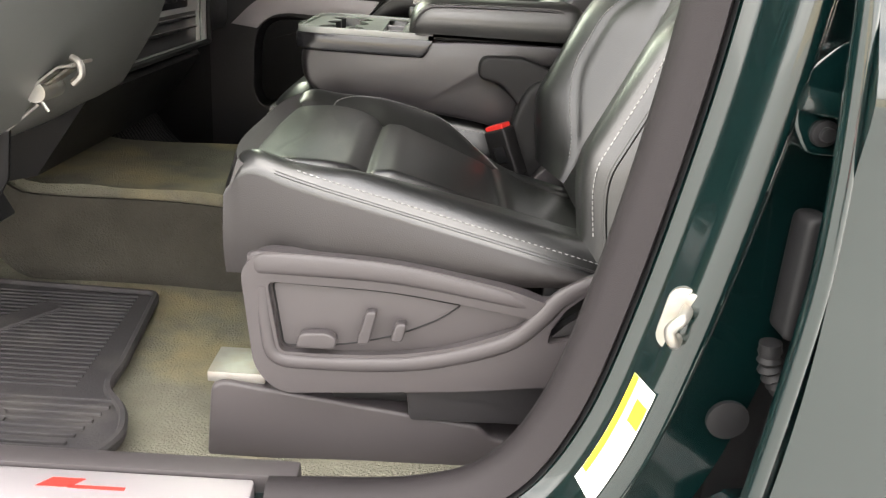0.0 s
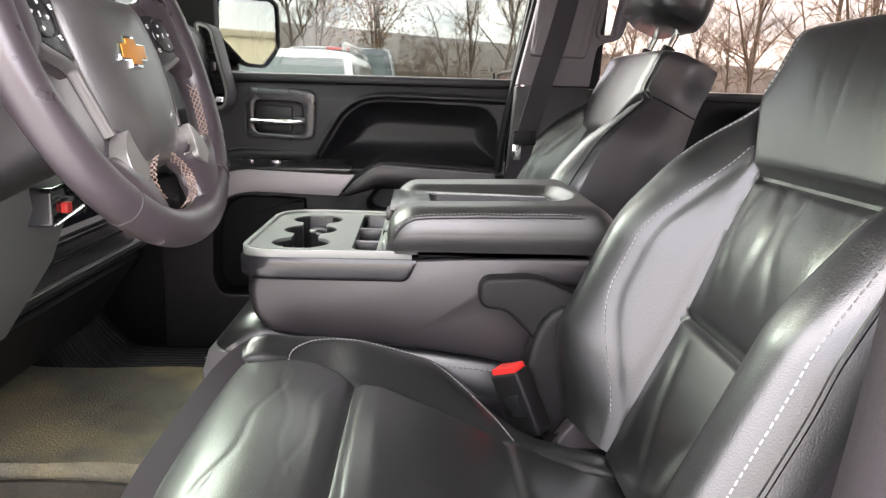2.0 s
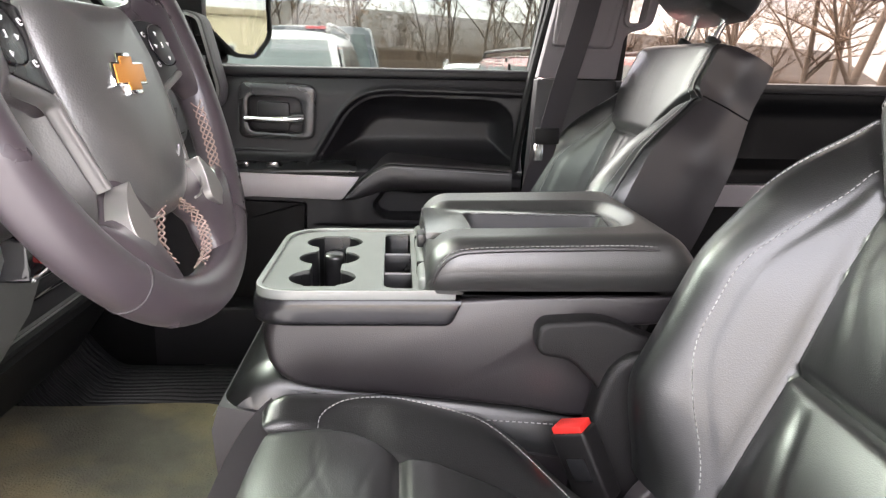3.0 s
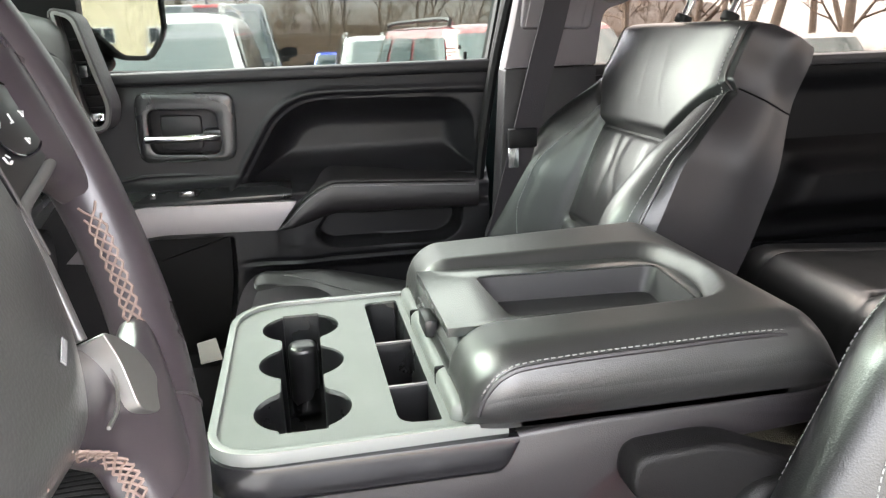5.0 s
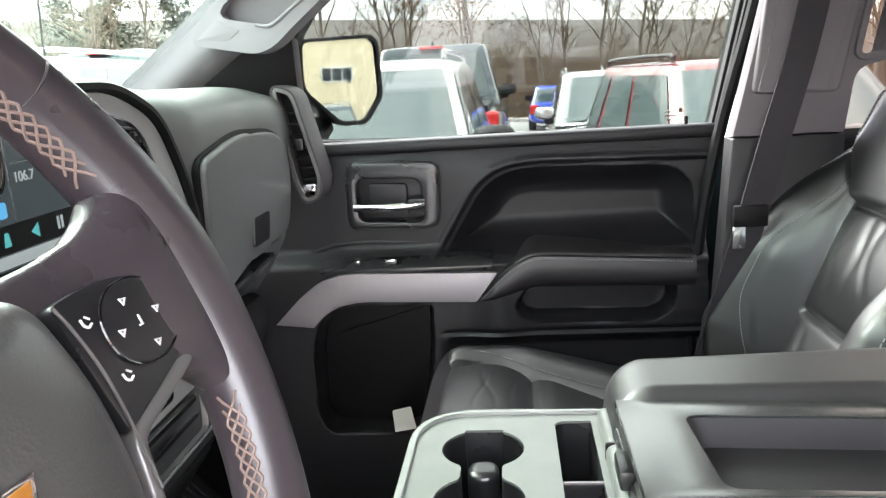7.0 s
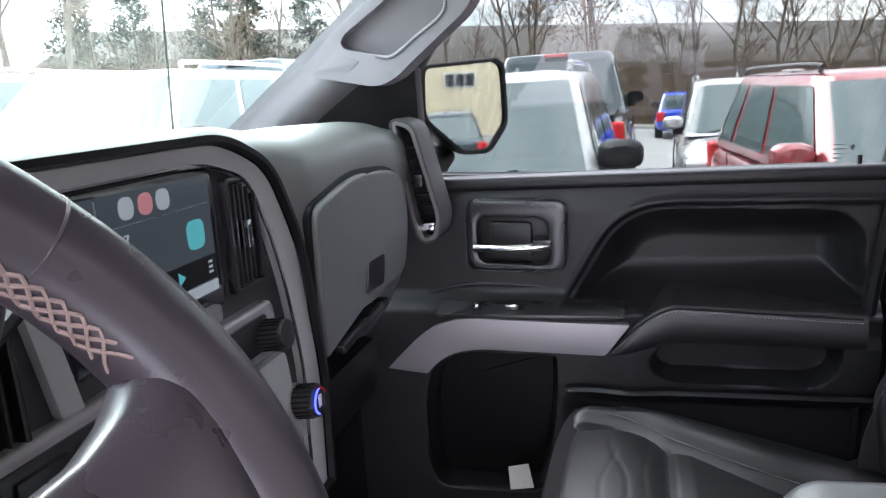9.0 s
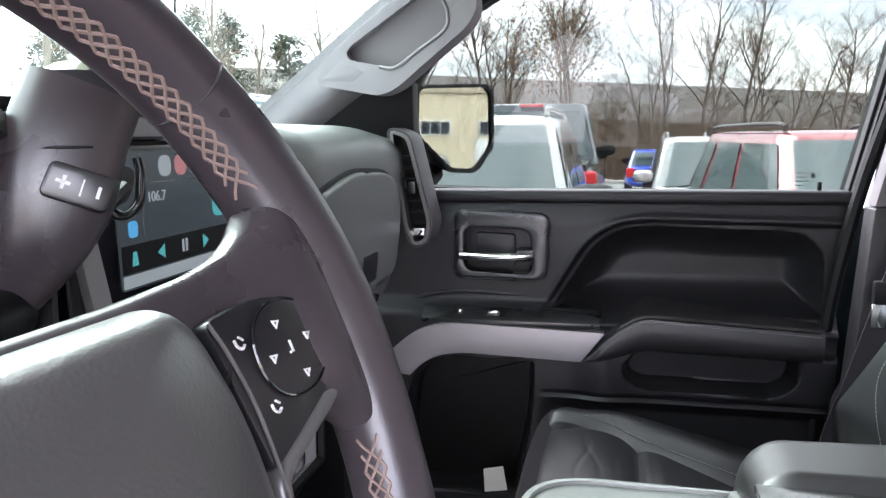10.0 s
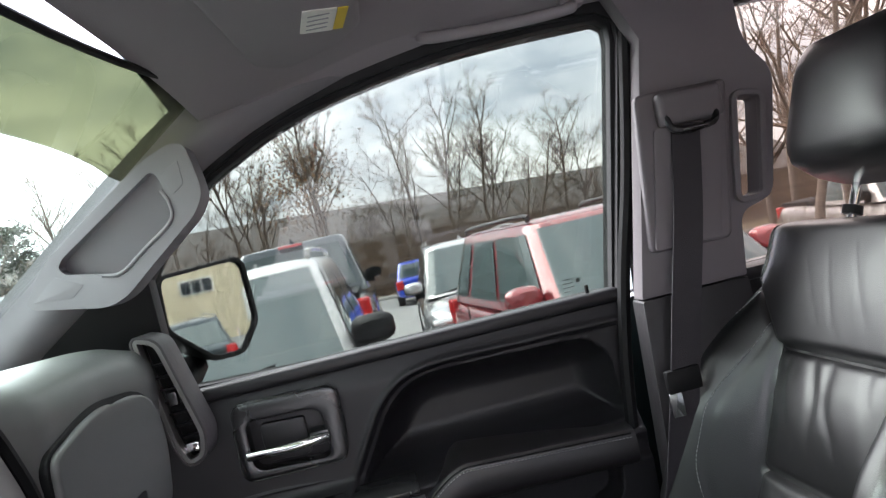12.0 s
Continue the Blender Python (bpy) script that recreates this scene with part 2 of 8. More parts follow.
NEEDLE = mat("dark_needles", (0.035, 0.04, 0.026), 0.9, var=0.4, scale=1.0, bump=0.0)
LEAF_BROWN = mat("dry_oak_leaves", (0.17, 0.09, 0.04), 0.9, var=0.4, scale=1.0, bump=0.0)
ROOF_GREY = mat("grey_shingle_roof", (0.075, 0.066, 0.060), 0.9, var=0.2, scale=0.5, grain=12, bump=0.5, dist=0.03)
WALL_BROWN = mat("taupe_siding", (0.14, 0.125, 0.105), 0.85, var=0.12, scale=0.4, grain=15, bump=0.4, dist=0.02)
WALL_BEIGE = mat("beige_concrete_wall", (0.55, 0.47, 0.33), 0.85, var=0.1, scale=0.3, grain=10, bump=0.3, dist=0.02)
PANE_DARK = mat("dark_window_pane", (0.03, 0.035, 0.04), 0.08, bump=0.0, rough_var=0.02)
WHITE_FRAME = mat("white_frame", (0.7, 0.7, 0.68), 0.5, bump=0.0)
def car_paint(name, col, metal=0.2):
    return mat(name, col, 0.22, metal=metal, var=0.06, scale=1.5, bump=0.0, coat=1.0, rough_var=0.03)
CAR_WHITE, CAR_RED, CAR_GREY = car_paint("white_car_paint", (0.47, 0.47, 0.46), 0), car_paint("red_car_paint", (0.26, 0.03, 0.035)), car_paint("silver_car_paint", (0.5, 0.5, 0.5), 0.5)
CAR_BLUE, CAR_DARK = car_paint("blue_car_paint", (0.02, 0.06, 0.5)), car_paint("dark_slate_paint", (0.035, 0.05, 0.06), 0.4)
CAR_GLASS = mat("car_window_glass", (0.075, 0.10, 0.10), 0.06, bump=0.0, coat=0.2, rough_var=0.02)
TYRE, RIM = mat("tyre_rubber", (0.02, 0.02, 0.02), 0.8, bump=0.2, grain=100), mat("alloy_rim", (0.5, 0.5, 0.5), 0.35, metal=0.8, bump=0.0)
TAIL = mat("tail_lens", (0.5, 0.02, 0.02), 0.2, bump=0.0)
# ---- shape helpers ----
def thing(name, label, category, at=(0, 0, 0), group="", kind=""):
    e = new(name)
    e.empty_display_size = 0.1
    e.location = at
    return tagged(e, label, category, group, kind)


def solid(name, bm, material, smooth=40):
    bmesh.ops.recalc_face_normals(bm, faces=bm.faces)
    me = bpy.data.meshes.new(name)
    bm.to_mesh(me)
    bm.free()
    me.materials.append(material)
    ob = new(name, me)
    if smooth:
        me.shade_smooth()
        me.set_sharp_from_angle(angle=radians(smooth))
    return ob


def part(name, bm, material, parent, label="", smooth=40):
    ob = solid(name, bm, material, smooth)
    root = parent
    base = Vector(root.location)
    while root.parent:
        root = root.parent
        base = Vector(root.location)
    ob.parent = parent
    if parent.parent is None:
        ob.matrix_parent_inverse = Matrix.Translation(base).inverted()
    return tagged(ob, label)


def struct(name, bm, material, label, category, smooth=40):
    return tagged(solid(name, bm, material, smooth), label, category, kind="structure")


def merge(*many):
    out = many[0]
    for b in many[1:]:
        m = {v: out.verts.new(v.co) for v in b.verts}
        for f in b.faces:
            try:
                out.faces.new([m[v] for v in f.verts])
            except ValueError:
                pass
        b.free()
    return out


def moved(bm, m):
    bmesh.ops.transform(bm, matrix=m, verts=bm.verts)
    return bm


def bevelled(bm, width, seg=2, limit=30):
    if width > 0:
        sharp = [e for e in bm.edges if len(e.link_faces) == 2 and e.calc_face_angle(0) > radians(limit)]
        bmesh.ops.bevel(bm, geom=sharp, offset=width, segments=seg, profile=0.6, affect="EDGES", clamp_overlap=True)
    return bm


def box(x0, x1, y0, y1, z0, z1, b=0.004, seg=2):
    bm = bmesh.new()
    bmesh.ops.create_cube(bm, size=1)
    for v in bm.verts:
        v.co = Vector(((x0 + x1) / 2 + v.co.x * (x1 - x0), (y0 + y1) / 2 + v.co.y * (y1 - y0), (z0 + z1) / 2 + v.co.z * (z1 - z0)))
    return bevelled(bm, b, seg)


def rounded(pts, r, n=5):
    """A closed outline with its corners rounded; r: one radius, or one for each corner."""
    out, k = [], len(pts)
    for i, p in enumerate(pts):
        rad = r[i] if isinstance(r, (list, tuple)) else r
        p, a, b = Vector(p), Vector(pts[i - 1]), Vector(pts[(i + 1) % k])
        da, db = a - p, b - p
        d = min(rad, da.length * 0.48, db.length * 0.48)
        if d < 1e-5:
            out.append(p)
            continue
        s, e = p + da.normalized() * d, p + db.normalized() * d
        for j in range(n + 1):
            t = j / n
            out.append((1 - t) ** 2 * s + 2 * t * (1 - t) * p + t * t * e)
    return out


def prism(outline, axis, a0, a1, b=0.003, seg=2):
    """An outline in the plane across the axis (x: y, z; y: x, z; z: x, y), drawn out from a0 to a1."""
    bm = bmesh.new()
    def at(p, a):
        return {"x": (a, p[0], p[1]), "y": (p[0], a, p[1]), "z": (p[0], p[1], a)}[axis]
    lo, hi = [bm.verts.new(at(p, a0)) for p in outline], [bm.verts.new(at(p, a1)) for p in outline]
    bm.faces.new(lo), bm.faces.new(hi[::-1])
    k = len(outline)
    for i in range(k):
        bm.faces.new((lo[i], hi[i], hi[(i + 1) % k], lo[(i + 1) % k]))
    bmesh.ops.recalc_face_normals(bm, faces=bm.faces)
    return bevelled(bm, b, seg, 50)


def frame_prism(outer, inner, axis, a0, a1, b=0.002):
    """A ring between two outlines with the same count of corners, drawn out along the axis."""
    bm = bmesh.new()
    def at(p, a):
        return {"x": (a, p[0], p[1]), "y": (p[0], a, p[1]), "z": (p[0], p[1], a)}[axis]
    rings = [[bm.verts.new(at(p, a)) for p in o] for o, a in ((outer, a0), (outer, a1), (inner, a1), (inner, a0))]
    k = len(outer)
    for j in range(4):
        r, s = rings[j], rings[(j + 1) % 4]
        for i in range(k):
            bm.faces.new((r[i], r[(i + 1) % k], s[(i + 1) % k], s[i]))
    bmesh.ops.recalc_face_normals(bm, faces=bm.faces)
    return bevelled(bm, b, 2, 50)


def loft(rings, cap=True, closed=False):
    bm = bmesh.new()
    vs = [[bm.verts.new(p) for p in r] for r in rings]
    k = len(vs[0])
    for j in range(len(vs) if closed else len(vs) - 1):
        a, b = vs[j], vs[(j + 1) % len(vs)]
        for i in range(k):
            bm.faces.new((a[i], a[(i + 1) % k], b[(i + 1) % k], b[i]))
    if cap and not closed:
        bm.faces.new(vs[0][::-1]), bm.faces.new(vs[-1])
    return bm


def sheet(nu, nv, fn, wall=0.0, axis=(0, 1, 0)):
    """A grid of fn(u, v), u and v from 0 to 1; with wall it gets a back at that distance along the axis."""
    bm = bmesh.new()
    def grid(off):
        return [[bm.verts.new(Vector(fn(i / nu, j / nv)) + off) for j in range(nv + 1)] for i in range(nu + 1)]
    g = grid(Vector())
    for i in range(nu):
        for j in range(nv):
            bm.faces.new((g[i][j], g[i + 1][j], g[i + 1][j + 1], g[i][j + 1]))
    if wall:
        h = grid(Vector(axis) * wall)
        for i in range(nu):
            for j in range(nv):
                bm.faces.new((h[i][j], h[i][j + 1], h[i + 1][j + 1], h[i + 1][j]))
        def ring(m):
            return [m[i][0] for i in range(nu + 1)] + [m[nu][j] for j in range(1, nv + 1)] + [m[i][nv] for i in range(nu - 1, -1, -1)] + [m[0][j] for j in range(nv - 1, 0, -1)]
        rim, back = ring(g), ring(h)
        for i in range(len(rim)):
            k = (i + 1) % len(rim)
            bm.faces.new((rim[i], back[i], back[k], rim[k]))
    return bm


def smoothed(pts, n=6):
    """A Catmull-Rom line through the points."""
    p = [Vector(q) for q in pts]
    p = [2 * p[0] - p[1]] + p + [2 * p[-1] - p[-2]]
    out = []
    for i in range(1, len(p) - 2):
        for j in range(n):
            t = j / n
            out.append(0.5 * (2 * p[i] + (p[i + 1] - p[i - 1]) * t + (2 * p[i - 1] - 5 * p[i] + 4 * p[i + 1] - p[i + 2]) * t * t + (3 * p[i] - p[i - 1] - 3 * p[i + 1] + p[i + 2]) * t ** 3))
    return out + [p[-2]]


def sweep(path, profile, closed=False, cap=True, up=None):
    """A closed profile (a, b) carried along a line of points: a along the side, b along the up direction."""
    path = [Vector(p) for p in path]
    rings, k = [], len(path)
    ref = Vector(up) if up else None
    for i, p in enumerate(path):
        a, b = path[(i - 1) % k if closed else max(0, i - 1)], path[(i + 1) % k if closed else min(k - 1, i + 1)]
        t = (b - a).normalized()
        if up:
            side = t.cross(Vector(up)).normalized()
        else:
            if ref is None:
                ref = Vector((0, 0, 1)) if abs(t.z) < 0.9 else Vector((1, 0, 0))
            side = t.cross(ref).normalized()
            ref = side.cross(t)
        n = side.cross(t)
        pr = profile(i / max(1, k - 1)) if callable(profile) else profile
        rings.append([p + side * q[0] + n * q[1] for q in pr])
    return loft(rings, cap, closed)


def circle(r, n=8, ry=None):
    return [(r * math.cos(2 * math.pi * i / n), (ry or r) * math.sin(2 * math.pi * i / n)) for i in range(n)]


def tube(path, r, n=8, closed=False):
    return sweep(path, (lambda s: circle(r(s), n)) if callable(r) else circle(r, n), closed)


def disc(c, axis, r, h, n=24, b=0.001):
    """A short cylinder with its base at c, along the axis."""
    bm = bmesh.new()
    bmesh.ops.create_cone(bm, cap_ends=True, segments=n, radius1=r, radius2=r, depth=h)
    bevelled(bm, b, 2, 50)
    q = Vector((0, 0, 1)).rotation_difference(Vector(axis))
    return moved(bm, Matrix.Translation(Vector(c) + Vector(axis).normalized() * h / 2) @ q.to_matrix().to_4x4())


def superell(a, b, p, n=32):
    return [(a * math.copysign(abs(math.cos(t)) ** (2 / p), math.cos(t)), b * math.copysign(abs(math.sin(t)) ** (2 / p), math.sin(t))) for t in (2 * math.pi * i / n for i in range(n))]


def step(a, b, x):
    t = max(0.0, min(1.0, (x - a) / (b - a)))
    return t * t * (3 - 2 * t)


def bump_at(x, c, w):
    return math.exp(-((x - c) / w) ** 2)


def stitches(path, length=0.0036, gap=0.0020, r=0.0007, lift=(0, 0, 0), twist=0.0):
    """Short threads along a line, as one mesh."""
    path = [Vector(p) + Vector(lift) for p in path]
    out = bmesh.new()
    cover, want = 0.0, 0.0
    for a, b in zip(path, path[1:]):
        d = b - a
        s = d.length
        if s < 1e-6:
            continue
        t = d / s
        side = t.cross(Vector((0.3, 0.5, 0.8))).normalized()
        n = side.cross(t)
        while want < cover + s:
            p = a + t * (want - cover)
            q = p + t * length
            v = []
            for e, o in ((p, 0), (q, 0)):
                v.append([out.verts.new(e + (side * math.cos(k * 2.094) + n * math.sin(k * 2.094)) * r) for k in range(3)])
            for k in range(3):
                out.faces.new((v[0][k], v[0][(k + 1) % 3], v[1][(k + 1) % 3], v[1][k]))
            want += length + gap
        cover += s
    return out


def inside(poly, x, z):
    c, j = False, len(poly) - 1
    for i in range(len(poly)):
        (xi, zi), (xj, zj) = poly[i][:2], poly[j][:2]
        if (zi > z) != (zj > z) and x < (xj - xi) * (z - zi) / (zj - zi) + xi:
            c = not c
        j = i
    return c


def depth_in(poly, x, z):
    """Signed distance to an outline, positive inside."""
    d = 1e9
    for i in range(len(poly)):
        ax, az = poly[i - 1][:2]
        bx, bz = poly[i][:2]
        vx, vz = bx - ax, bz - az
        L = vx * vx + vz * vz
        t = 0 if L == 0 else max(0, min(1, ((x - ax) * vx + (z - az) * vz) / L))
        d = min(d, math.hypot(x - ax - t * vx, z - az - t * vz))
    return d if inside(poly, x, z) else -d
# ---- cab structure: x runs to the tail, y from the driver's side to the passenger's, z up ----
YC = 1.53          # the cab's middle line
Y_DRV, Y_PAS = 1.065, 1.97   # seat centres


def holed(outer, holes, axis, a0, a1):
    """A plate with openings, drawn out along the axis."""
    bm = bmesh.new()
    def at(p, a):
        return {"x": (a, p[0], p[1]), "y": (p[0], a, p[1]), "z": (p[0], p[1], a)}[axis]
    layers = []
    for a in (a0, a1):
        loops, edges = [], []
        for o in (outer, *holes):
            vs = [bm.verts.new(at(p, a)) for p in o]
            edges += [bm.edges.new((vs[i - 1], vs[i])) for i in range(len(vs))]
            loops.append(vs)
        bmesh.ops.triangle_fill(bm, use_beauty=True, use_dissolve=False, edges=edges)
        layers.append(loops)
    for lo, hi in zip(*layers):
        for i in range(len(lo)):
            bm.faces.new((lo[i - 1], lo[i], hi[i], hi[i - 1]))
    bmesh.ops.recalc_face_normals(bm, faces=bm.faces)
    return bm


# ground, one sheet to the horizon
struct("ground", sheet(60, 60, lambda u, v: ((u - 0.5) * 1600, (v - 0.5) * 1600, -0.017 * (v - 0.5) * 1600 - 0.055 * (u - 0.5) * 1600), 0.3, (0, 0, -1)), ASPHALT, "grey asphalt of the parking lot", "ground")
struct("verge", sheet(40, 6, lambda u, v: (-90 + 180 * u, 33 + 90 * v, 0.08 - 0.017 * (33 + 90 * v) - 0.055 * (-90 + 180 * u) + 2.5 * v + 0.15 * noise.noise((u * 30, v * 9, 0)))), GRASS, "strip of dry winter grass behind the cars", "grass verge")
struct("kerb", sweep([(-90, 32.8, -0.557 + 4.95 + 0.05), (90, 32.8, -0.557 - 4.95 + 0.05)], superell(0.2, 0.1, 6, 12), up=(0, 0, 1)), mat("kerb_concrete", (0.35, 0.34, 0.32), 0.9, grain=40, bump=0.5, dist=0.004), "pale concrete kerb along the grass", "kerb")


# floor with a low tunnel and a rising toe board
def floor_fn(u, v):
    x, y = -1.05 + 2.75 * u, 0.70 + 1.66 * v
    tunnel = 0.172 * step(1.318, 1.352, y) * step(1.86, 1.72, y) * (1 - 0.55 * step(-0.42, 0.1, x))
    toe = 0.42 * step(-0.72, -1.05, x) if x < -0.72 else 0.0
    return (x, y, 0.645 + tunnel + toe + 0.006 * noise.noise((x * 9, y * 9, 0)))


struct("floor", sheet(80, 180, floor_fn, 0.03, (0, 0, -1)), CARPET, "worn grey-green carpet with pale stains", "floor")


# added dark sheet: shade of the hump's steep side, put into its colour
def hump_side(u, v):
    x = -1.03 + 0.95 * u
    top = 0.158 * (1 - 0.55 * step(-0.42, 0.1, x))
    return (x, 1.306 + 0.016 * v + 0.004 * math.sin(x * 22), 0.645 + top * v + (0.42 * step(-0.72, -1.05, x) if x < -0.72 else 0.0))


struct("hump_side_trim", sheet(60, 8, hump_side, 0.008, (0, 1, 0)), SHADED_CARPET, "carpet darkened for the shade on the floor hump's side", "floor trim")


# headliner: shallow dome that drops at its sides and front
def liner_fn(u, v):
    x, y = -0.36 + 2.1 * u, 0.74 + 1.58 * v
    side = abs(y - YC) / 0.79
    z = 1.872 - 0.075 * side ** 4 - 0.06 * step(0.25, -0.38, x) ** 2
    fx = x - 0.05 * (1 - side ** 2) * (1 - u) ** 3
    return (fx, y, z)


struct("ceiling", sheet(50, 40, liner_fn, 0.02, (0, 0, 1)), HEADLINER, "grey woven headliner of the cab roof", "ceiling")
struct("roof", sheet(40, 30, lambda u, v: (-0.42 + 2.2 * u, 0.70 + 1.66 * v, 1.935 - 0.075 * abs(v * 2 - 1) ** 4 - 0.06 * (1 - u) ** 4), 0.025, (0, 0, -1)), GREEN, "dark green painted roof panel", "roof")
struct("wall_rear", holed([(0.70, 0.62), (2.36, 0.62), (2.36, 1.40), (2.25, 1.85), (0.81, 1.85), (0.70, 1.40)], [rounded([(0.95, 1.40), (2.11, 1.40), (2.05, 1.76), (1.01, 1.76)], 0.05)], "x", 1.68, 1.74), PLASTIC, "dark rear wall of the cab", "wall")
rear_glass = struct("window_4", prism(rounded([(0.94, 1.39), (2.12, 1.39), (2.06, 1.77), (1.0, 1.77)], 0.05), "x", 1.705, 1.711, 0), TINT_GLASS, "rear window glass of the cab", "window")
rear_glass.visible_shadow = False


# windscreen: lightly tinted below to dim the outdoors, shade band above
def wind(u, v):
    y = 0.78 + 1.50 * u
    bow = 0.10 * (1 - ((y - YC) / 0.75) ** 2)
    x, z = -0.345 - 0.70 * v, 1.822 - 0.495 * v
    return Vector((x - bow, y, z - 0.02 * (1 - (2 * u - 1) ** 2)))


def band_edge(u):
    """Where the shade band ends: it hangs lower at the sides."""
    return 0.14 + 0.09 * min(1.0, abs(2 * u - 1) * 1.04) ** 4


windscreen = struct("window_1", sheet(24, 20, lambda u, v: wind(u, band_edge(u) + (1 - band_edge(u)) * v), 0.004, (0.5, 0, -0.8)), WIND_GLASS, "laminated windscreen tinted to dim the outdoors", "windscreen")
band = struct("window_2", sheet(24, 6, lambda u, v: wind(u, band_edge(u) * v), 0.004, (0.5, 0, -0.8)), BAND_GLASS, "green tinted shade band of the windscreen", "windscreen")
struct("trim_1", tube([wind(u / 20, 0.0) + Vector((0.012, 0, -0.012)) for u in range(21)], 0.005, 8), RUBBER_BLACK, "black edge along the top of the windscreen", "trim")
struct("cowl", sheet(20, 4, lambda u, v: wind(u, 1.0) + Vector((0.05 - 0.3 * v, 0, -0.02 - 0.06 * v)), 0.05, (0, 0, -1)), PLASTIC_DARK, "black cowl below the windscreen", "cowl")
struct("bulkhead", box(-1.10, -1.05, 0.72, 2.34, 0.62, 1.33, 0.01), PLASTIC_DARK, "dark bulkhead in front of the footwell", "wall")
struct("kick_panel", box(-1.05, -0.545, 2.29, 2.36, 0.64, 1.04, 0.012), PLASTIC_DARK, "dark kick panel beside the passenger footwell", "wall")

# window outline of the passenger door: sill, rear edge, curved top
def y_win(z):
    return 2.36 - 0.22 * (z - 1.36)


WIN_TOP = smoothed([(-0.60, 1.43), (-0.493, 1.578), (-0.41, 1.663), (-0.337, 1.704), (-0.256, 1.738), (-0.142, 1.766), (0.028, 1.790), (0.18, 1.797)], 4)
WIN = [Vector((q[0], q[1])) for q in WIN_TOP] + rounded([(0.284, 1.80), (0.215, 1.345)], 0.0) + [Vector((-0.66, 1.375))]
k_top = len(WIN_TOP)
WIN[k_top:k_top + 1] = [Vector((0.262, 1.795)), Vector((0.280, 1.784)), Vector((0.281, 1.76))]


def pushed(poly, d):
    """The outline moved outward by d."""
    c = sum((Vector(p) for p in poly), Vector((0, 0))) / len(poly)
    out = []
    for i, p in enumerate(poly):
        a, b = Vector(poly[i - 1]), Vector(poly[(i + 1) % len(poly)])
        t = (b - a).normalized()
        n = Vector((t.y, -t.x))
        if n.dot(Vector(p) - c) < 0:
            n = -n
        out.append(Vector(p) + n * d)
    return out


def on_side(bm, mirror=False, shift=0.0):
    """Lean a plate drawn at y = 2.36 inwards with height, as the cab's side does."""
    for v in bm.verts:
        v.co.y += -0.22 * max(0, v.co.z - 1.36) + shift
    return bm


# passenger A-pillar trim, a bowed sheet between windscreen and door
A_DOOR = smoothed([(-0.13, 1.792), (-0.256, 1.754), (-0.337, 1.722), (-0.41, 1.682), (-0.495, 1.605), (-0.592, 1.540), (-0.700, 1.470), (-0.86, 1.36)], 5)
A_WIND = smoothed([(-0.325, 1.850), (-0.367, 1.823), (-0.512, 1.728), (-0.713, 1.578), (-0.95, 1.40)], 5)


def along(line, u):
    i = min(int(u * (len(line) - 1)), len(line) - 2)
    return Vector(line[i]).lerp(Vector(line[i + 1]), u * (len(line) - 1) - i)


def a_pillar(u, v):
    a, b = along(A_WIND, u), along(A_DOOR, u)
    w = Vector((a.x, 2.235 + 0.04 * u, a.y))
    d = Vector((b.x, y_win(b.y) - 0.022, b.y))
    p = w.lerp(d, v)
    p.y -= 0.19 * v * v * (1 - v)
    return p


struct("a_pillar_trim", sheet(24, 12, a_pillar, 0.02, (0, 1, 0)), TRIM_GREY, "grey grained trim of the front pillar", "pillar trim")
struct("a_pillar_trim_driver", moved(sheet(24, 12, a_pillar, 0.02, (0, 1, 0)), Matrix.Translation((0, 2 * YC, 0)) @ Matrix.Diagonal((1, -1, 1, 1))), TRIM_GREY, "grey grained trim of the driver's front pillar", "pillar trim")


# header between door window and headliner
def header(u, v):
    x = -0.30 + 1.98 * u
    zt = 1.805 if x > 0.05 else 1.805 - 0.22 * (0.05 - x) ** 1.3
    top = Vector((x, 2.12, 1.868 - 0.055 * step(0.25, -0.38, x)))
    low = Vector((x, 2.262, zt))
    p = top.lerp(low, v)
    p.z += 0.012 * math.sin(v * math.pi)
    p.y -= 0.012 * math.sin(v * math.pi)
    return p


struct("header_trim", sheet(40, 10, header, 0.012, (0, 0.4, 1)), HEADLINER, "grey lining above the door window", "ceiling trim")
struct("header_trim_driver", moved(sheet(40, 10, header, 0.012, (0, 0.4, 1)), Matrix.Translation((0, 2 * YC, 0)) @ Matrix.Diagonal((1, -1, 1, 1))), HEADLINER, "grey lining above the driver's door opening", "ceiling trim")

# passenger B-pillar trim with a slot, light above and dark below
B_OUT = rounded([(0.262, 1.83), (0.300, 1.74), (0.214, 1.352), (0.385, 1.352), (0.398, 1.448), (0.455, 1.462), (0.499, 1.653), (0.460, 1.704), (0.462, 1.83)], [0, 0, 0, 0, 0.02, 0.02, 0.025, 0.03, 0])
B_SLOT = rounded([(0.400, 1.470), (0.434, 1.470), (0.463, 1.617), (0.428, 1.622)], 0.008)
b_pillar = thing("b_pillar_trim", "pale grey pillar trim with an upright slot", "pillar trim", (0.34, 2.22, 0.62), kind="structure")
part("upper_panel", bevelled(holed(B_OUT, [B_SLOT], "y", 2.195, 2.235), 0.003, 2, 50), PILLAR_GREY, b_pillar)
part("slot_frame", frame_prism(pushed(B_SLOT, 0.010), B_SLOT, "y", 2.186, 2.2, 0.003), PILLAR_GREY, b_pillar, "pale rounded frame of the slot")
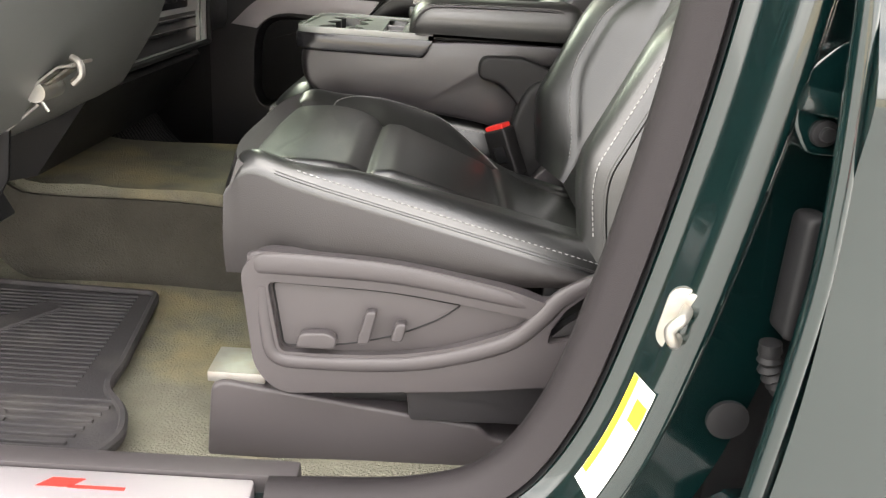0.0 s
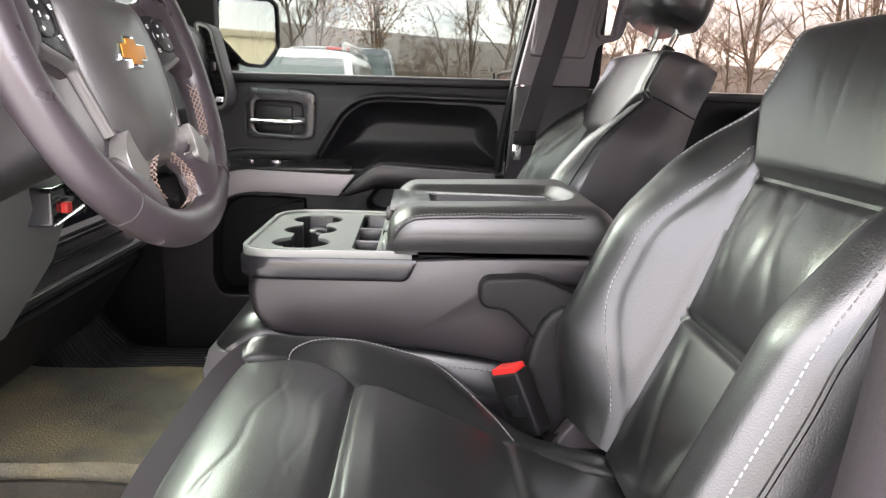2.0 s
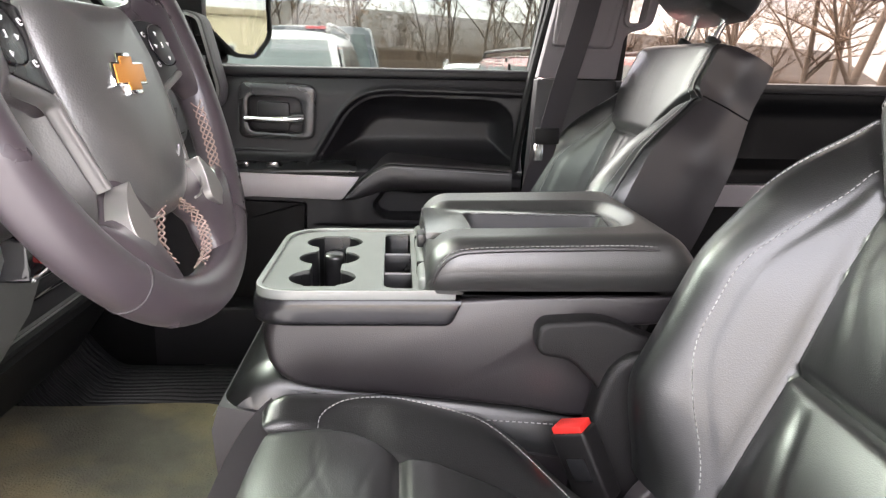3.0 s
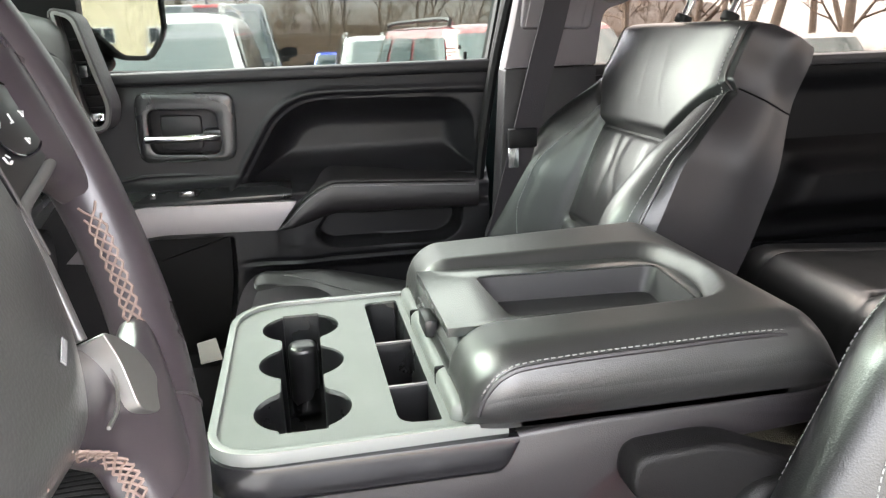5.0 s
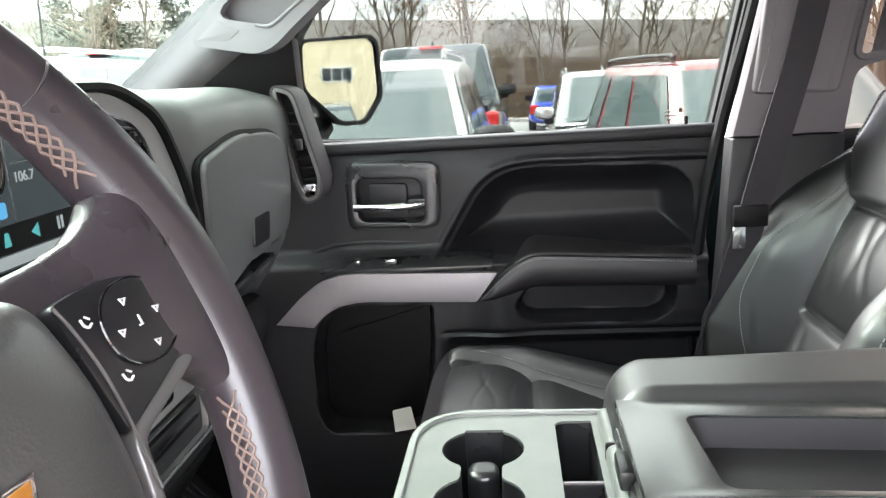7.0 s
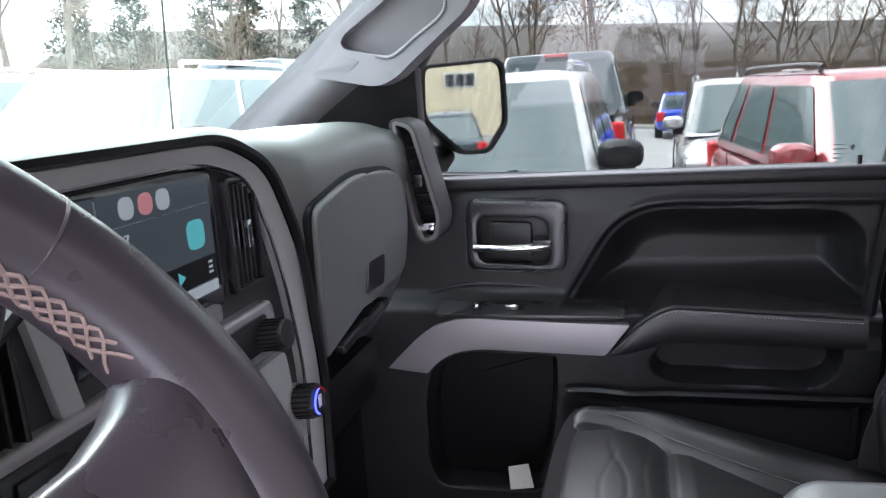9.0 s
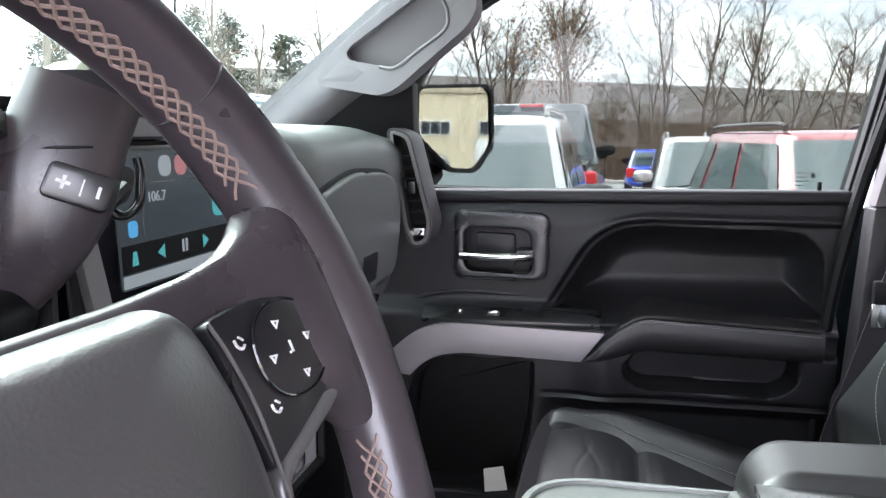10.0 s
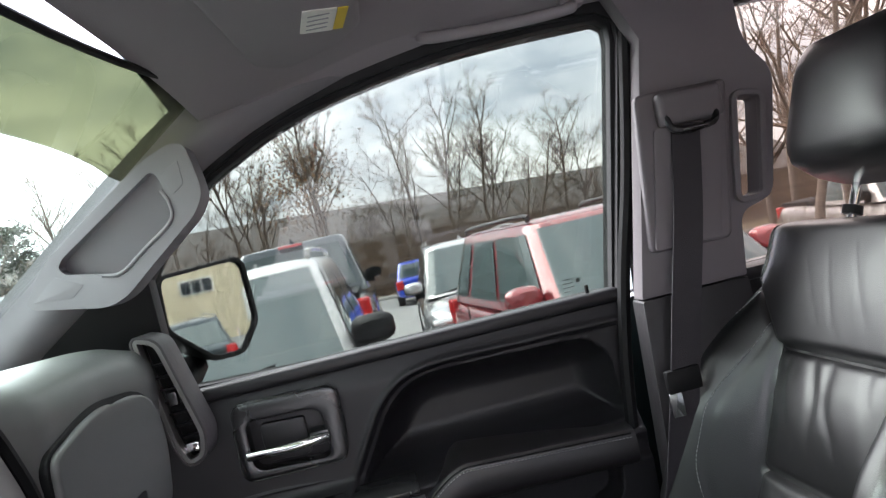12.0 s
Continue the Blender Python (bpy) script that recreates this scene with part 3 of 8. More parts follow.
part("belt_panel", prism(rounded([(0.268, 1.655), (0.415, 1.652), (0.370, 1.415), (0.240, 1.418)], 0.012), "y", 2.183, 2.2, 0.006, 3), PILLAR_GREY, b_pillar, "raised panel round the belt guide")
part("belt_channel", prism(rounded([(0.285, 1.60), (0.395, 1.60), (0.352, 1.42), (0.246, 1.42)], 0.006), "y", 2.178, 2.184, 0.003), PILLAR_GREY, b_pillar)
part("lower_panel", prism(rounded([(0.213, 1.350), (0.384, 1.350), (0.40, 0.66), (0.17, 0.66)], 0.004), "y", 2.19, 2.24, 0.004), PLASTIC, b_pillar, "charcoal lower half of the pillar trim")
part("core", prism([(0.30, 1.82), (0.25, 1.35), (0.20, 0.66), (0.40, 0.66), (0.38, 1.40), (0.40, 1.82)], "y", 2.236, 2.34, 0.004), PLASTIC_DARK, b_pillar)
part("edge_seal", tube(smoothed([(0.305, 2.235, 1.80), (0.262, 2.26, 1.56), (0.218, 2.30, 1.34), (0.185, 2.31, 1.1), (0.17, 2.31, 0.70)], 6), 0.011, 8), RUBBER_BLACK, b_pillar, "black rubber seal along the pillar")

# rear side of the cab, passenger: door panel, glass, rear pillar
def rear_panel(u, v):
    x, z = 0.40 + 1.25 * u, 0.66 + 0.685 * v
    y = 2.315
    y -= 0.055 * step(0.98, 1.05, z) * step(1.14, 1.10, z) * step(0.80, 0.87, x - (z - 1.0) * 0.4) * step(1.55, 1.5, x)
    y += 0.03 * step(1.14, 1.17, z) * step(1.31, 1.27, z) * step(0.62, 0.72, x - (z - 1.1) * 0.4) * step(1.5, 1.42, x)
    y += 0.04 * step(0.75, 0.78, z) * step(0.96, 0.93, z) * step(0.7, 0.75, x) * step(1.5, 1.45, x)
    return (x, y, z)


rear_door = thing("rear_door", "closed rear passenger door, black trim with a silver strip", "door", (1.0, 2.36, 0.62), kind="structure")
part("door_panel", sheet(110, 70, rear_panel, 0.06, (0, 1, 0)), PLASTIC_DARK, rear_door)
part("sill_cap", box(0.40, 1.66, 2.30, 2.37, 1.325, 1.348, 0.008), PLASTIC, rear_door)
part("silver_strip", prism(rounded([(0.56, 1.112), (0.834, 1.112), (0.797, 1.060), (0.56, 1.060)], 0.006), "y", 2.285, 2.32, 0.003), SILVER, rear_door, "satin silver strip")
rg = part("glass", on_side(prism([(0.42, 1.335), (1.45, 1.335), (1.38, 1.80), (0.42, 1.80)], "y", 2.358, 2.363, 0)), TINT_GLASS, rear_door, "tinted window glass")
rg.visible_shadow = False
part("window_frame", on_side(frame_prism([(0.40, 1.32), (1.50, 1.32), (1.43, 1.86), (0.40, 1.86)], [(0.44, 1.345), (1.38, 1.345), (1.31, 1.775), (0.44, 1.775)], "y", 2.34, 2.38, 0.004)), RUBBER_BLACK, rear_door, "black frame of the window")
part("outer_skin", prism(rounded([(0.36, 0.60), (1.55, 0.60), (1.55, 1.34), (0.36, 1.34)], 0.02), "y", 2.44, 2.47, 0.008), GREEN, rear_door, "dark green outer skin")
struct("c_pillar_trim", on_side(prism([(1.32, 1.34), (1.70, 1.34), (1.70, 1.86), (1.28, 1.86)], "y", 2.27, 2.36, 0.006)), TRIM_GREY, "grey trim of the rear pillar", "pillar trim")
# ---- passenger front door ----
LIP = rounded([(-0.290, 1.138), (-0.210, 1.272), (-0.165, 1.306), (-0.110, 1.315), (0.26, 1.309), (0.26, 1.130)], [0.006, 0.05, 0.03, 0.03, 0, 0])
BOWL_OUT = rounded([(-0.272, 1.145), (-0.196, 1.268), (-0.152, 1.297), (-0.10, 1.304), (0.150, 1.296), (0.184, 1.262), (0.190, 1.150)], [0.012, 0.05, 0.03, 0.02, 0.045, 0.02, 0.01])
POCKET = rounded([(-0.146, 1.056), (-0.118, 1.092), (0.150, 1.088), (0.146, 1.040), (0.112, 1.017), (-0.108, 1.020), (-0.134, 1.032)], [0.012, 0.014, 0.008, 0.02, 0.02, 0.016, 0.012])
BEZEL = rounded([(-0.443, 1.330), (-0.272, 1.324), (-0.277, 1.203), (-0.446, 1.206)], 0.022)
CAVE = rounded([(-0.530, 0.985), (-0.516, 1.030), (-0.490, 1.054), (-0.448, 1.066), (-0.294, 1.061), (-0.294, 0.965), (-0.325, 0.80), (-0.516, 0.802), (-0.535, 0.85)], [0.02, 0.02, 0.02, 0.02, 0.012, 0.05, 0.03, 0.03, 0.02])


def door_fn(u, v):
    x = -0.66 + 0.875 * u
    z = 0.66 + 0.70 * v
    x -= 0.030 * (1 - v) * step(0.6, 1.0, u)
    y = 2.335 - 0.012 * step(1.36, 1.30, z)
    lip = depth_in(LIP, x, z)
    y += 0.008 * step(0.0, 0.007, lip) - 0.003 * bump_at(lip, -0.004, 0.005)
    y += 0.074 * (1 - (1 - min(1.0, max(0.0, depth_in(BOWL_OUT, x, z)) / 0.060)) ** 2) * step(1.12, 1.15, z)
    # ledge with the window switches, stepping out over the silver strip
    ledge = step(1.170, 1.134, z)
    y -= 0.036 * ledge * step(-0.10, -0.19, x) + 0.026 * ledge * step(-0.19, -0.10, x)
    # lower half: hand pocket below the armrest, map pocket in front, kick area below
    y -= 0.012 * step(1.100, 1.085, z) * step(-0.24, -0.16, x)
    y += 0.052 * step(0.0, 0.012, depth_in(POCKET, x, z))
    y += 0.020 * step(1.000, 0.975, z) * step(-0.29, -0.24, x)
    y += 0.006 * bump_at(z, 1.004, 0.004) * step(-0.29, -0.26, x)
    y += 0.060 * step(0.0, 0.014, depth_in(CAVE, x, z))
    y += 0.030 * step(0.0, 0.010, depth_in(BEZEL, x, z))
    return (x, y, z)


door_1 = thing("door_1", "closed front passenger door, black grained trim with a silver strip", "door", (-0.2, 2.36, 0.62), kind="structure")
part("door_panel", sheet(260, 220, door_fn, 0.09, (0, 1, 0)), DOOR_TRIM, door_1)
# black sheet added in the map pocket, its shade put into the colour
part("pocket_lining", prism(pushed(CAVE, -0.013), "y", 2.3365, 2.350, 0.001), PLASTIC_DARK, door_1, "added black sheet for the shade in the map pocket")
part("sill_cap", box(-0.68, 0.222, 2.318, 2.362, 1.342, 1.366, 0.009, 3), DOOR_TRIM, door_1, "smooth cap along the window sill")


# armrest: a padded wedge whose top runs back into the recess, with a stitched seam along its brow
def arm_lines(x):
    """Top and lower edge of the armrest's front at x."""
    top = 1.068 + 0.089 * (1 - (1 - min(1.0, max(0.0, (x + 0.213) / 0.115))) ** 1.7) - 0.053 * max(0.0, x + 0.098)
    return top, 1.066 + 0.027 * step(-0.20, -0.09, x) - 0.030 * max(0.0, x + 0.09)


def arm_fn(u, v):
    x = -0.214 + 0.392 * u
    zt, zb = arm_lines(x)
    yf = 2.276 - 0.008 * step(0.0, 0.10, u)
    yb = 2.318 + 0.078 * step(-0.20, -0.10, x)
    if v < 0.45:
        k = v / 0.45
        return (x, yb + (yf + 0.011 - yb) * k, zt + 0.014 * (1 - k) * step(-0.19, -0.10, x))
    if v < 0.65:
        t = (v - 0.45) / 0.20 * math.pi / 2
        r = min(0.011, (zt - zb) * 0.4)
        return (x, yf + 0.011 * (1 - math.sin(t)), zt - r * (1 - math.cos(t)))
    k = (v - 0.65) / 0.35
    r = min(0.011, (zt - zb) * 0.4)
    return (x, yf - 0.002 * math.sin(k * math.pi) + 0.012 * k ** 5, zt - r + (zb - zt + r) * k)


armrest = part("armrest", sheet(70, 40, arm_fn, 0.012, (0, 1, -0.3)), LEATHER_SIDE, door_1, "padded black vinyl armrest")
brow = [Vector(arm_fn(0.03 + 0.95 * i / 80, 0.60)) for i in range(81)]
part("stitching", stitches([p + Vector((0, -0.0016, -0.004)) for p in brow], 0.0036, 0.0024), GREY_MARK, armrest, "fine grey seam")
part("seam", tube([p + Vector((0, -0.0005, 0.002)) for p in brow], 0.0016, 6), PLASTIC_DARK, armrest)
part("silver_strip", bevelled(holed(rounded([(-0.592, 1.036), (-0.540, 1.088), (-0.500, 1.117), (-0.452, 1.130), (-0.172, 1.122), (-0.212, 1.069), (-0.425, 1.076), (-0.470, 1.068), (-0.500, 1.050), (-0.520, 1.028)], [0.0, 0.04, 0.03, 0.03, 0.004, 0.006, 0.03, 0.02, 0.02, 0.0]), [], "y", 2.270, 2.305), 0.004, 2, 50), SILVER, door_1, "satin silver strip below the window switches")
part("switch_plate", prism([(2.276, 1.128), (2.276, 1.136), (2.312, 1.156), (2.325, 1.150), (2.325, 1.128)], "x", -0.500, -0.180, 0.003), PLASTIC_SATIN, door_1, "black plate with the window switches")
for sx, w in ((-0.43, 0.012), (-0.37, 0.028)):
    sw = part("window_switch", box(sx - w / 2, sx + w / 2, 2.285, 2.302, 1.138, 1.151, 0.003), PLASTIC_SATIN, door_1)
    part("switch_edge", box(sx - w / 3, sx + w / 3, 2.283, 2.287, 1.146, 1.152, 0.001), CHROME, sw)
part("door_edge", tube(smoothed([(-0.62, 2.318, 1.120), (-0.52, 2.322, 1.160), (-0.445, 2.325, 1.177), (-0.29, 2.328, 1.172)], 5), 0.005, 8), DOOR_TRIM, door_1)

# handle bezel with its bowl and chrome lever
bez = part("handle_bezel", frame_prism(BEZEL, rounded([(-0.425, 1.300), (-0.306, 1.295), (-0.302, 1.214), (-0.425, 1.220)], 0.018), "y", 2.306, 2.345, 0.006), PLASTIC_SATIN, door_1, "satin black handle surround")
part("bezel_edge", tube([(p.x, 2.310, p.y) for p in BEZEL], 0.0022, 6, True), PLASTIC_SATIN, bez)
part("bowl", box(-0.43, -0.30, 2.345, 2.352, 1.21, 1.302, 0.002), PLASTIC, bez)
part("bowl_pad", prism(rounded([(-0.408, 1.287), (-0.335, 1.284), (-0.335, 1.222), (-0.408, 1.224)], 0.008), "y", 2.330, 2.347, 0.004), PLASTIC, bez)
part("handle", sweep(smoothed([(-0.430, 2.300, 1.248), (-0.37, 2.296, 1.247), (-0.318, 2.298, 1.249), (-0.304, 2.304, 1.249)], 6), superell(0.009, 0.0075, 2.6, 16)), CHROME, bez, "chrome pull lever")
part("lever_root", box(-0.33, -0.298, 2.30, 2.345, 1.238, 1.26, 0.005), PLASTIC_SATIN, bez)
part("lock_knob", merge(disc((0.172, 2.338, 1.345), (0, 0, 1), 0.012, 0.008), disc((0.172, 2.338, 1.35), (0, 0, 1), 0.0035, 0.030, 12)), PLASTIC_DARK, door_1, "small black lock pin")

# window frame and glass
gl = part("glass", on_side(prism(pushed(WIN, 0.006), "y", 2.372, 2.376, 0)), SIDE_GLASS, door_1, "window glass tinted to dim the outdoors")
gl.visible_shadow = False
part("window_frame", on_side(frame_prism(pushed(WIN, 0.045), WIN, "y", 2.352, 2.40, 0.004)), RUBBER_BLACK, door_1, "black rubber channel round the glass")
part("frame_lining", on_side(frame_prism(pushed(WIN, 0.030), pushed(WIN, 0.008), "y", 2.338, 2.356, 0.005)), PLASTIC_DARK, door_1)
part("sail_panel", on_side(prism(rounded([(-0.84, 1.37), (-0.52, 1.37), (-0.510, 1.590), (-0.555, 1.572), (-0.70, 1.480), (-0.84, 1.385)], 0.004), "y", 2.33, 2.37, 0.004)), PLASTIC_DARK, door_1, "black triangular panel behind the mirror")
part("outer_skin", prism(rounded([(-0.95, 0.60), (0.32, 0.60), (0.32, 1.33), (-0.95, 1.33)], 0.02), "y", 2.44, 2.47, 0.008), GREEN, door_1, "dark green outer skin")
part("window_sticker", merge(*[box(0.14, 0.14 + w * 0.6, 2.366, 2.368, 1.372 + 0.007 * i, 1.3735 + 0.007 * i, 0) for i, w in enumerate((0.02, 0.034, 0.03, 0.03))], box(0.165, 0.171, 2.366, 2.368, 1.385, 1.393, 0)), GREY_MARK, door_1, "small printed mark on the glass")

# A-pillar grab handle: a broad shell with a sunken grip
grab = thing("grab_handle", "grey plastic grab handle on the front pillar", "grab handle", (-0.52, 2.2, 1.55))
def on_pillar(bm):
    """Lean a plate drawn round y = 0 along the front pillar."""
    for v in bm.verts:
        v.co.y += 2.148 - 0.36 * (v.co.x + 0.505) - 0.10 * (v.co.z - 1.63)
    return bm


SHELL = rounded([(-0.655, 1.557), (-0.648, 1.547), (-0.534, 1.526), (-0.500, 1.536), (-0.468, 1.559), (-0.378, 1.619), (-0.361, 1.643), (-0.363, 1.670), (-0.369, 1.708), (-0.388, 1.716), (-0.432, 1.703), (-0.540, 1.647), (-0.620, 1.600)], [0.006, 0.006, 0.02, 0.02, 0.03, 0.02, 0.02, 0.02, 0.008, 0.01, 0.02, 0.03, 0.02])
GRIP = rounded([(-0.592, 1.595), (-0.583, 1.606), (-0.425, 1.687), (-0.416, 1.680), (-0.408, 1.645), (-0.412, 1.621), (-0.501, 1.570), (-0.527, 1.572), (-0.586, 1.585)], [0.005, 0.006, 0.006, 0.006, 0.02, 0.012, 0.01, 0.01, 0.006])
part("shell", on_pillar(bevelled(holed(SHELL, [GRIP], "y", -0.012, 0.040), 0.004, 3, 50)), TRIM_GREY, grab)
well_bm = prism(pushed(GRIP, 0.006), "y", 0.0, 0.010, 0.001)
for v in well_bm.verts:
    v.co.y += 0.026 * step(1.68, 1.58, v.co.z - 0.4 * (v.co.x + 0.5))
part("grip_well", on_pillar(well_bm), TRIM_GREY, grab)
part("grip_lip", on_pillar(tube(smoothed([(-0.416, -0.0125, 1.660), (-0.409, -0.0125, 1.642), (-0.414, -0.0125, 1.618), (-0.460, -0.0125, 1.591), (-0.502, -0.0125, 1.568), (-0.530, -0.0125, 1.571)], 6), 0.0028, 8)), TRIM_GREY, grab, "thin rounded lip of the grip")
for o in ([(-0.645, 1.556), (-0.602, 1.585), (-0.560, 1.566), (-0.582, 1.551)], [(-0.412, 1.680), (-0.383, 1.692), (-0.383, 1.661), (-0.402, 1.650)]):
    part("screw_cover", on_pillar(prism(rounded(o, 0.003), "y", -0.0128, -0.008, 0.0006)), TRIM_GREY, grab)

# door mirror: housing with a bevelled mirror glass
mirror = thing("door_mirror", "black door mirror showing a beige building", "door mirror", (-0.55, 2.55, 1.45))
m_out = rounded([(-0.115, 0.075), (0.085, 0.085), (0.105, 0.07), (0.110, -0.045), (0.055, -0.098), (-0.02, -0.094), (-0.118, -0.02)], 0.018)
MPOSE = look((-0.497, 2.575, 1.484), (-0.497 + 0.84, 2.575 - 0.555, 1.484 - 0.012))
MPOSE = MPOSE @ Matrix.Rotation(math.pi, 4, "Y")
part("housing", moved(loft([[Vector((p.x * s, p.y * s, z)) for p in m_out] for z, s in ((-0.10, 0.35), (-0.085, 0.7), (-0.05, 0.95), (0.0, 1.06), (0.006, 1.06), (0.006, 0.95))]), MPOSE), PLASTIC_DARK, mirror)
part("mirror_glass", moved(prism([p * 0.965 for p in m_out], "z", 0.004, 0.010, 0), MPOSE), MIRROR, mirror, "silvered mirror glass", smooth=0)
part("rim", moved(frame_prism([p * 1.06 for p in m_out], [p * 0.955 for p in m_out], "z", -0.002, 0.015, 0.003), MPOSE), PLASTIC_DARK, mirror)
part("arm", sweep(smoothed([(-0.60, 2.40, 1.345), (-0.58, 2.48, 1.34), (-0.56, 2.58, 1.385)], 5), superell(0.04, 0.022, 3, 16)), PLASTIC_DARK, mirror)
# ---- front seats ----
BACK_UP, BACK_N = Vector((math.sin(radians(24.8)), 0, math.cos(radians(24.8)))), Vector((-math.cos(radians(24.8)), 0, math.sin(radians(24.8))))


def cushion_z(x):
    """Height of the seat's middle along its length, with the rolled front lip."""
    z = 0.990 - 0.25 * (x + 0.07)
    lip = max(0.0, -0.185 - x)
    return z - 7.0 * lip ** 2


PAD_LINE = [(-0.245, 1.000), (-0.232, 1.009), (-0.215, 1.0152), (-0.19, 1.0190), (-0.16, 1.0200), (-0.13, 1.0182), (-0.105, 1.0135), (-0.092, 1.0078), (-0.084, 1.0025), (-0.078, 0.9960), (-0.073, 0.9995), (-0.065, 1.0030), (-0.050, 1.0030), (-0.03, 0.9975), (0.0, 0.9875), (0.05, 0.9705), (0.088, 0.9575), (0.097, 0.9515), (0.105, 0.9535), (0.15, 0.9375), (0.20, 0.921), (0.31, 0.898)]
SEAM_LINE = [(-0.245, 0.198), (-0.165, 0.193), (-0.116, 0.176), (-0.074, 0.155), (0.003, 0.137), (0.10, 0.122), (0.31, 0.112)]


def curve_at(table, x):
    """Smooth value of the table at x."""
    x = min(max(x, table[0][0]), table[-1][0])
    k = next(i for i in range(len(table) - 1) if x <= table[i + 1][0])
    (xa, ya), (xb, yb) = table[k], table[k + 1]
    h = xb - xa

    def slope(i):
        if i in (0, len(table) - 1):
            return (yb - ya) / h
        dl = (table[i][1] - table[i - 1][1]) / (table[i][0] - table[i - 1][0])
        dr = (table[i + 1][1] - table[i][1]) / (table[i + 1][0] - table[i][0])
        return 0.0 if dl * dr <= 0 else 2 * dl * dr / (dl + dr)
    t = (x - xa) / h
    return ya * (1 + 2 * t) * (1 - t) ** 2 + yb * t * t * (3 - 2 * t) + h * t * (1 - t) * (slope(k) * (1 - t) - slope(k + 1) * t)


def cushion_top(x, d, W=0.262):
    """Height over the seat at x and at the distance d from its middle line."""
    a, seam = abs(d), curve_at(SEAM_LINE, x)
    side = cushion_z(x) - 0.004 + 0.034 * step(seam - 0.012, seam + 0.085, a) * step(-0.275, -0.19, x)
    pad = curve_at(PAD_LINE, x) - 0.004 * (a / seam) ** 2
    k = step(seam + 0.010, seam - 0.012, a)
    z = side * (1 - k) + pad * k
    z -= 0.0048 * bump_at(a, seam, 0.0055) * step(-0.235, -0.20, x)
    # fine creases worn across the front pad
    for c0, slope, amp in ((-0.165, 0.10, 0.0007), (-0.135, -0.16, 0.0006), (-0.112, 0.06, 0.0006)):
        z -= amp * bump_at(x, c0 + slope * d + 0.004 * math.sin(d * 40 + c0 * 90), 0.0032) * step(seam - 0.02, seam - 0.06, a) * step(-0.20, -0.10, d * math.copysign(1, c0 + 0.14) - 0.02)
    return z


def front_seat(name, yc, label, out, lift=0.0, fore=0.0):
    """out: +1 where the outer side looks to larger y, -1 to smaller."""
    W = 0.262
    seat = thing(name, label, "car seat", (0.0, yc, 0.62), group="front seats")
    x0, x1 = -0.245, 0.30

    def cush(u, v):
        x = x0 + (x1 - x0) * u
        w = W * (0.86 + 0.14 * step(0, 0.25, u)) - 0.02 * step(0.75, 1.0, u)
        t = -1 + 2 * v
        if abs(t) <= 0.8:
            d = t / 0.8 * w
            if d * -out > 0:
                d *= 1 - 0.20 * step(0.45, 0.72, u)
            z = cushion_top(x, t / 0.8 * W)
            edge = abs(t) / 0.8
            if t * -out > 0:
                z -= 0.055 * step(0.0, 0.15, x) * step(0.45, 0.9, edge)
            z -= 0.030 * max(0, (edge - 0.86) / 0.14) ** 2.2
            front = max(0, 0.06 - u) / 0.06
            return (x + 0.012 * front, yc + d, z - 0.012 * front ** 2)
        s = (abs(t) - 0.8) / 0.2
        z = cushion_top(x, W) - 0.030 - (0.055 * step(0.0, 0.15, x) if t * -out > 0 else 0)
        zb = 0.885 + 0.03 * u
        return (x + 0.012 * max(0, 0.06 - u) / 0.06, yc + math.copysign(w * (1 - (0.20 * step(0.45, 0.72, u) if t * -out > 0 else 0)) + 0.008 * math.sin(s * math.pi), t), z + (zb - z) * s)

    cushion = part("cushion", sheet(200, 180, lambda u, v: cush(u, 0.095 + 0.81 * v), 0.02, (0, 0, -1)), LEATHER, seat, "smooth black leather seat cushion")
    for v0 in (0.0, 0.904):
        part("side_panel", sheet(80, 14, lambda u, v: cush(u, v0 + 0.096 * v)), SEAT_SIDE, cushion, "dark vinyl side of the cushion")
    # front apron below the lip
    part("front_apron", loft([[Vector((x, yc + d, z)) for x, z in ((-0.236 + 0.03 * (abs(d) / 0.25) ** 4, cushion_z(-0.236) + 0.012), (-0.246 + 0.03 * (abs(d) / 0.25) ** 4, cushion_z(-0.236) - 0.02), (-0.225 + 0.03 * (abs(d) / 0.25) ** 4, 0.90), (-0.19, 0.83), (-0.10, 0.83), (-0.10, 0.93))] for d in [-0.228 + 0.456 * i / 16 for i in range(17)]]), LEATHER_SIDE, cushion)
    def on_cushion(x, d):
        p = cush((x - x0) / (x1 - x0), 0.5 + 0.4 * d / W)
        return (p[0], p[1], p[2] + 0.0016)

    outer = [on_cushion(x, out * (curve_at(SEAM_LINE, x) + 0.030)) for x in [-0.165 + 0.40 * i / 60 for i in range(61)]]
    inner = [on_cushion(x, -out * d) for x, d in smoothed([(-0.162, 0.196), (-0.160, 0.210), (-0.148, 0.222), (-0.125, 0.229), (-0.067, 0.232), (-0.007, 0.226), (0.05, 0.206), (0.085, 0.176), (0.106, 0.134)], 8)]
    for line in (outer, inner):
        part("seam_stitching", stitches(line), THREAD, cushion, "pale top stitching")
    edge = [(x, yc + out * (W * (0.86 + 0.14 * step(0, 0.25, (x - x0) / (x1 - x0))) + 0.001), cushion_top(x, W) - 0.026) for x in [-0.17 + 0.375 * i / 60 for i in range(61)]]
    part("piping", tube([(a, b - out * 0.004, c) for a, b, c in edge], 0.0022, 6), LEATHER, cushion, "worn piping along the outer edge")
    part("edge_stitching", stitches([(a, b - out * 0.009, c + 0.010) for a, b, c in edge[4:]], 0.004, 0.0035, 0.0006), THREAD, cushion, "coarse pale stitching")

